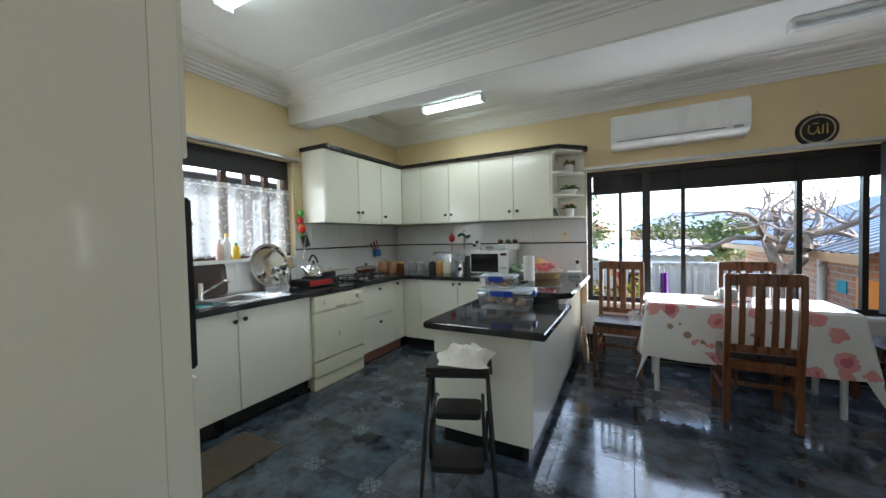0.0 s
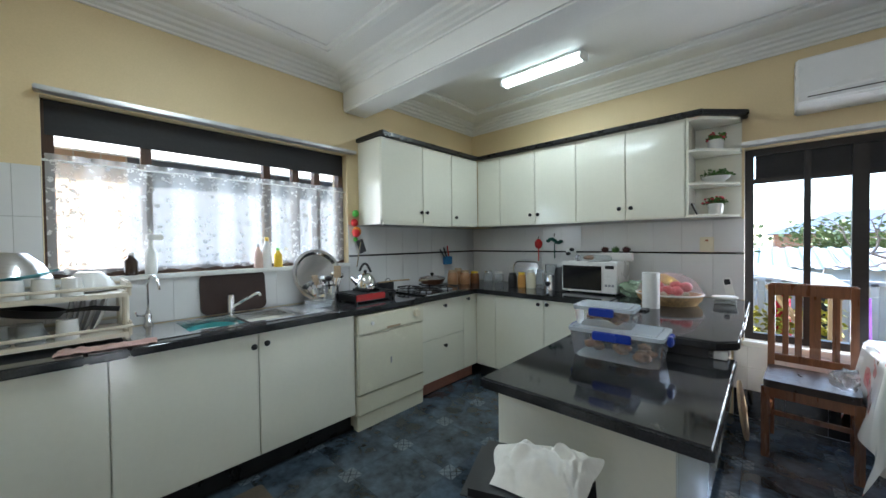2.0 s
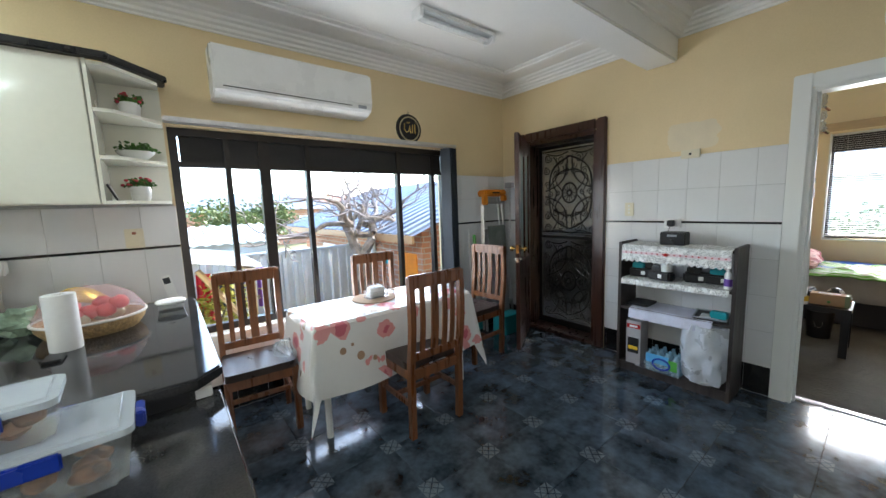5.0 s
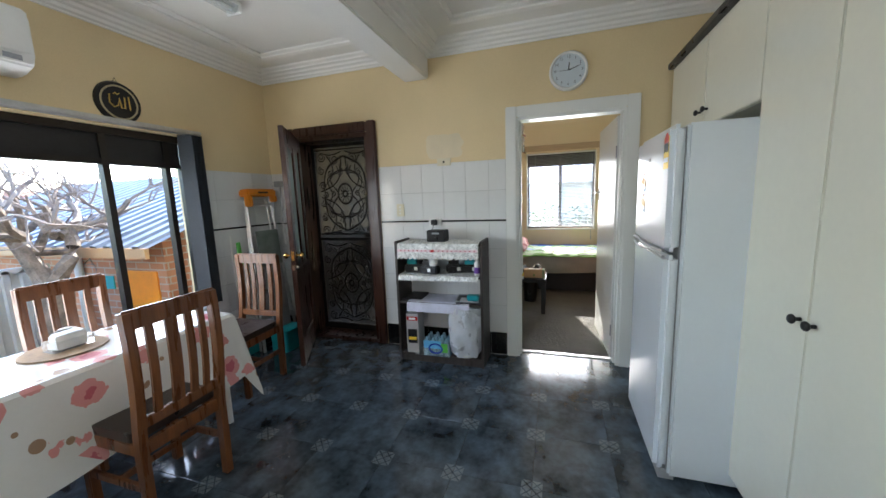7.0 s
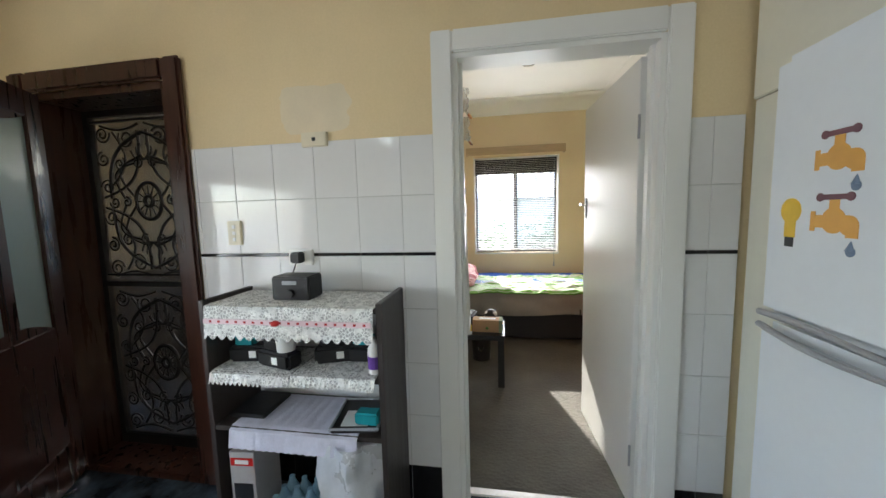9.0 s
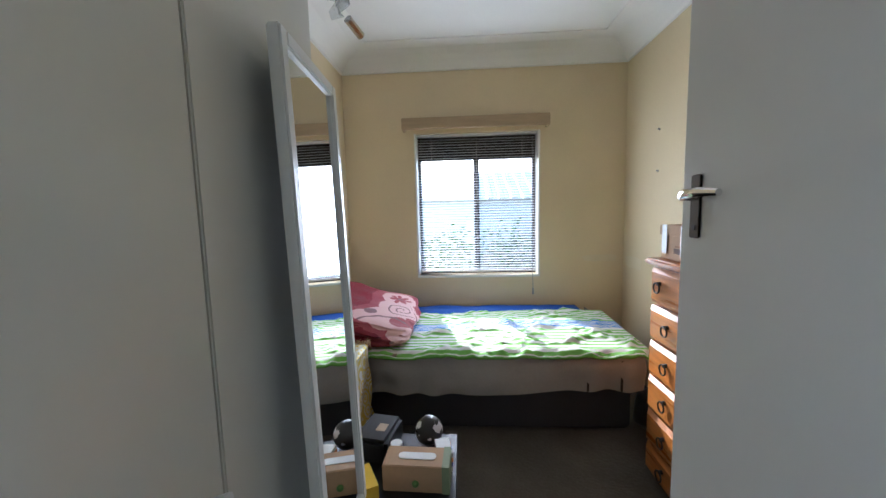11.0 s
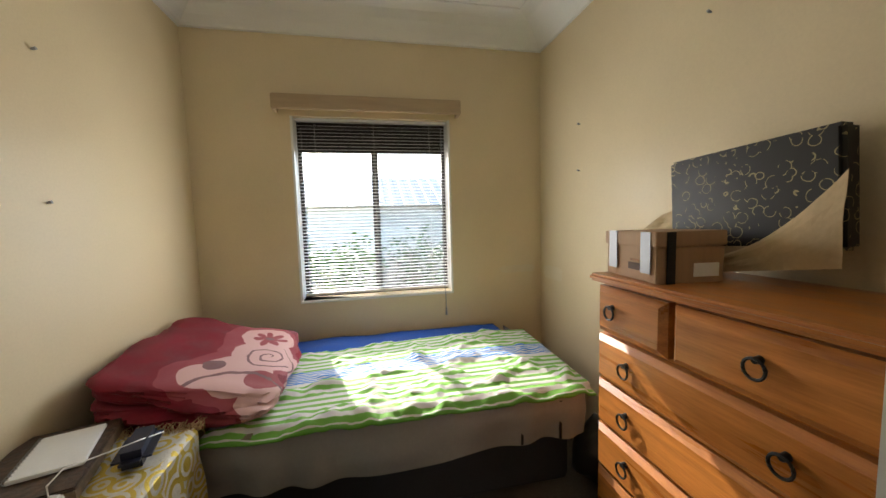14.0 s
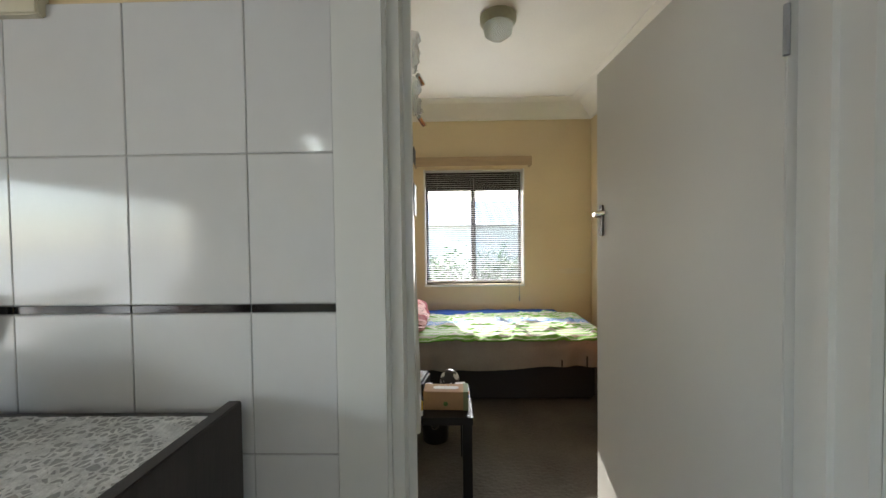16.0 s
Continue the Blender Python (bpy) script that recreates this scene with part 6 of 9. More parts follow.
def bottle(x, y, z, r, h, material, cap, label, nm="bottle", trigger=False):
    t = thing(nm, x, y, z, label, "bottle")
    part("bottle", lathe([(0, 0), (r, 0), (r, h * 0.62), (r * 0.45, h * 0.8), (r * 0.4, h * 0.9), (0, h * 0.9)], 16), material, t, smooth=True)
    part("cap", cyl((0, 0, h * 0.88), (0, 0, h), r * 0.45, r * 0.4, 12), cap, t)
    if trigger:
        part("trigger", box(-0.02, -0.02, h, 0.02, 0.06, h + 0.035, 0.006), cap, t)
    return t


SILL = SW[2] + 0.0005
bottle(XS + 0.0, 1.71, SILL, 0.032, 0.13, mat("dark_brown_bottle", (0.03, 0.015, 0.008), 0.15, vary=0.1), WHITE_PLASTIC, "dark brown bottle with yellow label on the sill")
bottle(XS + 0.0, 1.80, SILL, 0.03, 0.2, WHITE_PLASTIC, WHITE_PLASTIC, "white trigger spray bottle on the sill", trigger=True)
bottle(XS + 0.0, 2.40, SILL, 0.03, 0.17, mat("pinkish_soap", (0.7, 0.5, 0.42), 0.3), WHITE_PLASTIC, "pale soap bottle on the sill")
bottle(XS + 0.0, 2.46, SILL, 0.032, 0.22, WHITE_PLASTIC, YELLOW_PLASTIC, "white detergent bottle with a yellow cap")
bottle(XS + 0.0, 2.54, SILL, 0.03, 0.14, YELLOW_PLASTIC, GREEN_PLASTIC, "yellow soap bottle with a green pump")
cb = thing("serving_tray", -2.455, 2.235, CT + 0.005, "dark brown serving tray leaning on the tiles", "tray", ry=-7)
bm = bmesh.new()
join(bm, rounded_slab(-0.2, -0.135, 0.2, 0.135, 0, 0.014, 0.045), Euler((0, radians(-90), radians(0))).to_matrix().to_4x4() @ Matrix.Rotation(radians(90), 4, "Z"))
bmesh.ops.translate(bm, verts=bm.verts, vec=(0.0, 0, 0.14))
part("tray", bm, mat("dark_brown_tray", (0.035, 0.018, 0.014), 0.45, vary=0.12), cb)
rt2 = thing("round_steel_tray", -2.40, 2.82, CT + 0.012, "round polished steel platter leaning on the window sill", "platter", ry=-14)
bm = bmesh.new()
join(bm, lathe([(0, 0), (0.165, 0), (0.185, 0.018), (0.205, 0.018), (0.205, 0.022), (0.183, 0.022), (0.163, 0.004), (0, 0.004)], 48), Euler((0, radians(90), 0)).to_matrix().to_4x4())
bmesh.ops.translate(bm, verts=bm.verts, vec=(0, 0, 0.21))
part("platter", bm, CHROME, rt2, smooth=True)
uh = thing("utensil_holder", -2.30, 2.86, CT, "perforated steel pot of cooking utensils", "utensil holder")
part("pot", lathe([(0, 0), (0.055, 0), (0.055, 0.14), (0.051, 0.14), (0.051, 0.004), (0, 0.004)], 24), STEEL, uh, smooth=True)
for k, (dx, dy, mm, hh) in enumerate(((0.02, 0.02, TAN, 0.29), (-0.03, 0.03, STEEL, 0.27), (0.03, -0.03, BLACK, 0.25), (-0.02, -0.03, STEEL, 0.24), (0.0, 0.045, STEEL, 0.26))):
    bm = tube([(dx * 0.4, dy * 0.4, 0.02), (dx * 1.7, dy * 1.7, hh - 0.07)], 0.005, 6)
    if k == 0:
        box(dx * 1.7 - 0.008, dy * 1.7 - 0.028, hh - 0.09, dx * 1.7 + 0.008, dy * 1.7 + 0.028, hh, 0.003, bm=bm)
    else:
        blob((dx * 1.8, dy * 1.8, hh - 0.05), 0.028, 8, 0.8, bm=bm)
    part("utensil", bm, mm, uh, smooth=True)
ct = thing("clear_dish_tray", -2.2, 2.70, CT + 0.004, "clear plastic tray on the drainer", "tray", rz=-6)
part("tray", lathe([(0, 0), (0.09, 0), (0.11, 0.05), (0.107, 0.05), (0.088, 0.004), (0, 0.004)], 4), CLEAR, ct, m=pose(0, 0, 0, 0, 0, 45))

cs = thing("camp_stove", -2.22, 3.13, CT, "black and red portable gas stove", "stove")
part("body", box(-0.14, -0.2, 0.012, 0.14, 0.2, 0.075, 0.01), BLACK, cs)
part("red_panel", box(0.135, -0.19, 0.02, 0.147, 0.08, 0.07, 0.004), RED, cs)
part("knob", cyl((0.14, 0.14, 0.045), (0.165, 0.14, 0.045), 0.02, 0.018, 16), BLACK, cs)
for s in (-1, 1):
    part("pan_support", box(-0.1, s * 0.06 - 0.006, 0.075, 0.1, s * 0.06 + 0.006, 0.092), BLACK, cs)
part("burner", cyl((0, -0.02, 0.075), (0, -0.02, 0.085), 0.04, 0.035, 20), GREY_PLASTIC, cs)
for px in (-0.12, 0.12):
    for py in (-0.18, 0.18):
        part("foot", cyl((px, py, 0), (px, py, 0.014), 0.012, seg=8), BLACK, cs)
kt = thing("kettle", -2.22, 3.12, CT + 0.0925, "polished steel whistling kettle on the stove", "kettle")
part("body", lathe([(0, 0), (0.088, 0), (0.092, 0.012), (0.085, 0.06), (0.062, 0.105), (0.035, 0.125), (0, 0.128)], 28), CHROME, kt, smooth=True)
part("lid_knob", blob((0, 0, 0.14), 0.014, 8), BLACK, kt, smooth=True)
part("spout", tube([(0, -0.075, 0.05), (0, -0.115, 0.085), (0, -0.135, 0.105)], 0.014, 8, radii=[0.02, 0.014, 0.011]), CHROME, kt, smooth=True)
part("handle", tube([(0, -0.055 + 0.11 * k / 10, 0.12 + 0.085 * math.sin(math.pi * (0.1 + 0.85 * k / 10))) for k in range(11)], 0.010, 8), BLACK, kt, smooth=True)
sp = thing("saucepan", -2.32, 3.40, CT, "dark saucepan with a wooden handle", "saucepan")
part("pot", lathe([(0, 0), (0.075, 0), (0.078, 0.11), (0.074, 0.11), (0.072, 0.004), (0, 0.004)], 26), mat("dark_grey_pot", (0.05, 0.05, 0.055), 0.3, metal=0.5, vary=0.1), sp, smooth=True)
part("handle", tube([(0.0, -0.07, 0.115), (0.04, 0.09, 0.122), (0.1, 0.2, 0.125)], 0.007, 8), TAN, sp)
part("bail", tube([(0, 0.03 + 0.03 * math.cos(math.pi * k / 8), 0.11 + 0.035 * math.sin(math.pi * k / 8)) for k in range(9)], 0.004, 6), STEEL, sp)
ck2 = thing("gas_cooktop", -2.2, 3.83, CT, "black four burner gas cooktop with iron trivets", "cooktop")
part("plate", rounded_slab(-0.25, -0.29, 0.25, 0.29, 0.0005, 0.012, 0.02), mat("black_glass_enamel", (0.012, 0.012, 0.013), 0.15, vary=0.1), ck2)
for px in (-0.12, 0.12):
    for py in (-0.15, 0.13):
        part("burner", lathe([(0, 0.03), (0.03, 0.03), (0.045, 0.022), (0.05, 0.012), (0, 0.012)], 20), GREY_PLASTIC, ck2, m=pose(px, py, 0))
        bm = bmesh.new()
        for k in range(4):
            a = math.pi / 4 + k * math.pi / 2
            tube([(px + 0.03 * math.cos(a), py + 0.03 * math.sin(a), 0.045), (px + 0.105 * math.cos(a), py + 0.105 * math.sin(a), 0.045), (px + 0.11 * math.cos(a), py + 0.11 * math.sin(a), 0.012)], 0.006, 6, bm)
        tube([(px + 0.1 * math.cos(2 * math.pi * k / 20), py + 0.1 * math.sin(2 * math.pi * k / 20), 0.04) for k in range(21)], 0.005, 6, bm)
        part("trivet", bm, IRON, ck2)
part("edge_trim", box(0.25, -0.29, 0.001, 0.258, 0.29, 0.011, 0.002), STEEL, ck2)
wk = thing("lidded_pan", -2.28, 3.96, CT + 0.051, "brown pan with a glass lid on the cooktop", "pan")
COPPER = mat("brown_copper_pan", (0.2, 0.09, 0.05), 0.35, metal=0.3, vary=0.1)
part("pan", lathe([(0, 0), (0.1, 0), (0.135, 0.05), (0.13, 0.05), (0.098, 0.004), (0, 0.004)], 28), COPPER, wk, smooth=True)
part("lid", lathe([(0.135, 0.051), (0.12, 0.066), (0.06, 0.08), (0, 0.083)], 28), GLASSY, wk, smooth=True)
part("lid_knob", lathe([(0, 0.083), (0.012, 0.084), (0.02, 0.1), (0.012, 0.11), (0, 0.11)], 14), BLACK, wk, smooth=True)
part("handle", tube([(0.05, -0.12, 0.045), (0.08, -0.2, 0.055), (0.1, -0.27, 0.06)], 0.009, 8), TAN, wk)


def jar(x, y, r, h, material, lidm, label):
    t = thing("jar", x, y, CT, label, "jar", "jars on the bench")
    part("jar", lathe([(0, 0), (r, 0), (r * 1.04, h * 0.3), (r * 1.0, h * 0.75), (r * 0.75, h * 0.86), (0, h * 0.86)], 20), material, t, smooth=True)
    part("lid", cyl((0, 0, h * 0.85), (0, 0, h), r * 0.82, r * 0.8, 20), lidm, t)


CLAY = mat("tan_ceramic", (0.38, 0.2, 0.1), 0.3, vary=0.1)
jar(-2.33, 4.33, 0.055, 0.16, CLAY, TAN, "tan ceramic storage jar")
jar(-2.27, 4.47, 0.055, 0.15, CLAY, TAN, "tan ceramic storage jar")
jar(-2.36, 4.46, 0.05, 0.17, CLAY, TAN, "tan ceramic storage jar")
jar(-2.25, 4.62, 0.05, 0.13, mat("spice_glass", (0.2, 0.08, 0.03), 0.15, vary=0.2), YELLOW_PLASTIC, "glass spice jar with a yellow lid")
jar(-2.12, 4.70, 0.05, 0.14, GLASSY, STEEL, "clear storage jar with a metal lid")
jar(-1.99, 4.72, 0.05, 0.13, GLASSY, WHITE_PLASTIC, "clear storage jar with a white lid")
jar(-1.74, 4.60, 0.045, 0.14, BLACK, BLACK, "black canister on the bench")
jar(-1.635, 4.60, 0.04, 0.15, mat("honey_jar", (0.5, 0.25, 0.06), 0.2, vary=0.1), YELLOW_PLASTIC, "honey jar with a yellow lid")
jar(-1.53, 4.60, 0.045, 0.18, CREAM_PLASTIC, WHITE_PLASTIC, "cream plastic milk bottle")
jar(-1.43, 4.60, 0.04, 0.19, GLASSY, GREY_PLASTIC, "clear bottle with a grey lid")
to = thing("silver_tray_stand", -1.72, 4.82, CT, "ornate silver tray leaning behind the jars", "tray", rx=-8)
part("tray", rounded_slab(-0.14, -0.008, 0.14, 0.006, 0.0, 0.24, 0.005), STEEL, to)
part("edge", tube([(-0.14, -0.01, 0.02), (-0.15, -0.01, 0.2), (-0.11, -0.01, 0.245), (0.11, -0.01, 0.245), (0.15, -0.01, 0.2), (0.14, -0.01, 0.02)], 0.008, 6), CHROME, to)
bd2 = thing("blender", -1.33, 4.62, CT, "small steel blender with a clear jug", "blender")
part("base", lathe([(0, 0), (0.07, 0), (0.068, 0.03), (0.052, 0.12), (0.045, 0.14), (0, 0.14)], 22), STEEL, bd2, smooth=True)
part("dial", cyl((0, -0.05, 0.06), (0, -0.075, 0.055), 0.025, 0.022, 18), BLACK, bd2)
part("jug", lathe([(0.04, 0.14), (0.05, 0.16), (0.055, 0.24), (0.05, 0.24), (0.045, 0.16)], 20), GLASSY, bd2, smooth=True)
ek = thing("electric_kettle", -1.215, 4.60, CT, "black electric kettle beside the microwave", "kettle")
part("body", lathe([(0, 0), (0.075, 0), (0.072, 0.05), (0.06, 0.19), (0.045, 0.215), (0, 0.22)], 24), BLACK, ek, smooth=True)
part("handle", tube([(0.05, -0.03, 0.2), (0.095, -0.05, 0.19), (0.1, -0.05, 0.08), (0.07, -0.035, 0.05)], 0.011, 8), BLACK, ek, smooth=True)
mw = thing("microwave", -0.95, 4.735, CT + 0.012, "white microwave oven with a black glass door", "microwave")
part("case", box(-0.235, -0.19, 0, 0.235, 0.17, 0.265, 0.008), WHITE_PLASTIC, mw)
part("door", box(-0.232, -0.2, 0.004, 0.125, -0.19, 0.261, 0.004), WHITE_PLASTIC, mw)
part("door_glass", box(-0.222, -0.203, 0.022, 0.115, -0.2, 0.232, 0.001), mat("black_oven_glass", (0.01, 0.01, 0.012), 0.08, vary=0.1), mw)
cpn = part("control_panel", box(0.128, -0.199, 0.004, 0.232, -0.19, 0.261, 0.003), WHITE_PLASTIC, mw)
for i in range(3):
    for j in range(4):
        k = part("button", box(0.142 + i * 0.027, -0.2015, 0.06 + j * 0.03, 0.162 + i * 0.027, -0.199, 0.08 + j * 0.03, 0.001), GREY_PLASTIC if j == 0 else PAPER, None)
        k.parent = cpn
k = part("display", box(0.145, -0.201, 0.21, 0.215, -0.199, 0.238), BLACK, None)
k.parent = cpn
for px in (-0.2, 0.2):
    for py in (-0.15, 0.14):
        part("foot", cyl((px, py, -0.012), (px, py, 0.001), 0.012, seg=8), BLACK, mw)
ep = thing("egg_tray", -0.93, 4.66, CT + 0.278, "clear plastic tray of food on the microwave", "tray")
part("tray", box(-0.16, -0.06, 0, 0.13, 0.05, 0.055, 0.012), CLEAR, ep)
part("contents", blob((-0.05, 0, 0.03), 0.05, 12, 0.45, 0.3), BREAD, ep, smooth=True)
pt = thing("succulent_trough", -0.80, 4.80, CT + 0.278, "white trough with three small dark cactus balls", "plant pot")
part("trough", box(-0.14, -0.035, 0, 0.14, 0.035, 0.075, 0.008), WHITE_PLASTIC, pt)
for k, (px, mm) in enumerate(((-0.09, FLOWER_RED), (0, FOLIAGE), (0.09, FLOWER_RED))):
    bm = bmesh.new()
    random.seed(k)
    blob((px, 0, 0.095), 0.03, 12, 0.9, 0.2, bm)
    for j in range(40):
        d = Vector((random.gauss(0, 1), random.gauss(0, 1), abs(random.gauss(0, 1)))).normalized()
        c0 = Vector((px, 0, 0.095)) + d * 0.028
        cyl(c0, c0 + d * 0.012, 0.003, 0.0005, 5, bm)
    part("cactus", bm, mat("dark_cactus", (0.07, 0.025, 0.025), 0.7, vary=0.3, scale=40) if k != 1 else FOLIAGE, pt)
pr = thing("paper_towel", -0.385, 4.16, CT, "white paper towel roll standing on the bench", "paper towel")
part("roll", lathe([(0.018, 0), (0.052, 0), (0.053, 0.005), (0.053, 0.235), (0.052, 0.24), (0.018, 0.24)], 32), PAPER, pr, smooth=True)
part("core", cyl((0, 0, 0.001), (0, 0, 0.236), 0.018, seg=16), CARD, pr)
fb = thing("fruit_basket", -0.33, 4.44, CT, "woven basket of vegetables under a pink net cover", "basket")
part("basket", lathe([(0, 0), (0.17, 0), (0.20, 0.04), (0.205, 0.07), (0.19, 0.07), (0.165, 0.01), (0, 0.01)], 36), mat("wicker", (0.5, 0.33, 0.15), 0.7, vary=0.2, scale=50, bump=0.6, bump_scale=90), fb, smooth=True)
NET = bpy.data.materials.new("pink_net")
NET.use_nodes = True
n, l, b = nodes_of(NET)
b.inputs["Base Color"].default_value = (0.75, 0.5, 0.52, 1)
b.inputs["Roughness"].default_value = 0.8
b.inputs["Alpha"].default_value = 0.28
part("net_cover", lathe([(0.205, 0.07), (0.2, 0.1), (0.16, 0.165), (0.09, 0.21), (0, 0.225)], 36), NET, fb, "pink mesh food cover", smooth=True)
part("net_trim", tube([(0.207 * math.cos(2 * math.pi * k / 36), 0.207 * math.sin(2 * math.pi * k / 36), 0.073) for k in range(37)], 0.007, 6), WHITE_CLOTH, fb)
random.seed(11)
for k in range(11):
    a, rr = random.uniform(0, 6.28), random.uniform(0.02, 0.11)
    t = thing("vegetable", -0.33 + rr * math.cos(a), 4.44 + rr * math.sin(a), CT + 0.045 + 0.03 * (k % 3), "ripe red tomato in the basket" if k % 3 else "pale vegetable in the basket", "vegetable", "basket vegetables")
    part("skin", blob((0, 0, 0.02), 0.042, 12, 0.85, 0.12, seed=k), RED_PLASTIC if k % 3 else mat("pale_vegetable", (0.55, 0.5, 0.3), 0.5, vary=0.15), t, smooth=True)
bn = thing("bananas", -0.42, 4.72, CT, "bunch of ripe yellow bananas", "bananas")
for k in range(4):
    pts = [(-0.12 + 0.24 * s, 0.02 * k - 0.05 * math.sin(math.pi * s), 0.06 + 0.07 * math.sin(math.pi * s) + 0.012 * k) for s in [j / 10 for j in range(11)]]
    part("banana", tube(pts, 0.018, 8, radii=[0.006, 0.012, 0.017, 0.019, 0.02, 0.02, 0.019, 0.018, 0.015, 0.01, 0.005]), mat("banana_skin", (0.72, 0.48, 0.04), 0.45, vary=0.12, scale=14), bn, smooth=True)
part("support_bowl", lathe([(0, 0), (0.09, 0), (0.13, 0.055), (0.126, 0.055), (0.088, 0.006), (0, 0.006)], 24), GREY_PLASTIC, bn, smooth=True)
gb = thing("vegetable_bag", -0.61, 4.62, CT, "clear plastic bag of green vegetables", "bag")
part("bag", blob((0, 0, 0.065), 0.095, 16, 0.68, 0.55), mat("green_bag", (0.4, 0.52, 0.38), 0.25, vary=0.25, scale=14, trans=0.35, ior=1.15), gb, smooth=True)
rmt = thing("remote_control", 0.0, 4.875, CT + 0.002, "white air conditioner remote leaning on the tiles", "remote", rx=-12, ry=-12)
part("case", box(-0.026, -0.01, 0, 0.026, 0.01, 0.17, 0.005), WHITE_PLASTIC, rmt)
part("display", box(-0.018, -0.0115, 0.115, 0.018, -0.01, 0.155), BLACK, rmt)
pc = thing("plastic_tub", -0.02, 4.60, CT, "shallow clear plastic tub with lid", "tub")
part("tub", lathe([(0, 0), (0.06, 0), (0.07, 0.05), (0, 0.05)], 24), CLEAR, pc, smooth=True)
part("lid", lathe([(0, 0.05), (0.074, 0.05), (0.074, 0.058), (0, 0.06)], 24), WHITE_PLASTIC, pc, smooth=True)
ph = thing("phone", -0.4, 4.02, CT, "small black phone on the bench", "phone")
part("case", box(-0.03, -0.05, 0.0003, 0.03, 0.05, 0.012, 0.004), BLACK, ph)
kc = thing("knife_rack", XS + 0.012, 4.40, 1.10, "blue wall holder with black handled knives", "knife holder")
part("holder", box(0, -0.055, 0, 0.05, 0.055, 0.09, 0.005), mat("blue_box", (0.03, 0.16, 0.38), 0.45, vary=0.1), kc)
for k in range(3):
    part("knife", tube([(0.02, -0.03 + 0.03 * k, 0.06), (0.03, -0.07 + 0.03 * k - 0.03 * (2 - k), 0.17 + 0.02 * k)], 0.008, 6), BLACK if k < 2 else RED_PLASTIC, kc)


def hung(x, z, mm, label, kind, ax="y"):
    t = thing("hanging_utensil", x, YN - 0.025, z, label, "utensil") if ax == "y" else thing("hanging_utensil", XS + 0.03, x, z, label, "utensil")
    part("handle", cyl((0, 0, -0.02), (0, 0, -0.17), 0.006, seg=8), mm, t)
    if kind == 0:
        part("head", blob((0, 0, 0.01), 0.042, 12, 1.3), mm, t, smooth=True)
    else:
        for k in range(7):
            part("leaf_blade", blob((-0.07 + 0.023 * k, 0, 0.01 + 0.02 * math.sin(k)), 0.022, 8, 0.8), mm, t, smooth=True)
    part("hook", tube([(0, 0.025, 0.08), (0, 0.0, 0.085), (0, -0.006, 0.055)], 0.004, 6), BLACK, t)


hung(-1.60, 1.31, RED_PLASTIC, "red silicone spoon hanging on the tiles", 0)
hung(-1.42, 1.34, mat("dark_green_brush", (0.02, 0.1, 0.08), 0.6, vary=0.2), "dark green brush hanging on the tiles", 1)
sm = thing("measuring_cups", XS + 0.03, 3.19, 1.55, "red yellow and green silicone measuring cups hanging", "measuring cups")
for k, (dz, mm, r) in enumerate(((-0.02, RED_PLASTIC, 0.032), (-0.10, ORANGE_PLASTIC, 0.042), (-0.11, RED_PLASTIC, 0.036), (0.06, GREEN_PLASTIC, 0.03), (-0.165, GREEN_PLASTIC, 0.02))):
    part("cup", blob((0.012 * (k % 3), 0.012 * (k % 2), dz), r, 12, 1.1), mm, sm, smooth=True)
sp2 = thing("black_spatulas", XS + 0.035, 3.24, 1.36, "black spatula and ladle hanging below the cups", "utensils")
part("blade", box(-0.004, -0.035, -0.1, 0.004, 0.035, 0.02, 0.003), BLACK, sp2, m=pose(0, 0, 0, 20, 0, 0))
part("handle", cyl((0.01, 0.0, 0.0), (0.02, -0.05, -0.22), 0.006, seg=8), STEEL, sp2)
so = thing("double_power_point", -0.155, YN - 0.012, 1.31, "aged cream power point on the tiles", "socket")
part("plate", box(-0.045, -0.01, -0.065, 0.045, 0.008, 0.055, 0.003), CREAM_PLASTIC, so)
part("switch", box(-0.01, -0.014, 0.02, 0.01, -0.009, 0.035, 0.001), TERRA, so)
so2 = thing("power_point", -1.25, YN - 0.012, 1.24, "black plugs in a wall socket", "socket")
part("plate", box(-0.05, -0.01, -0.03, 0.05, 0.008, 0.03, 0.003), WHITE_PLASTIC, so2)
for s in (-0.02, 0.02):
    part("plug", cyl((s * 0.9, -0.01, s), (s * 0.9, -0.045, s), 0.018, seg=12), BLACK, so2)


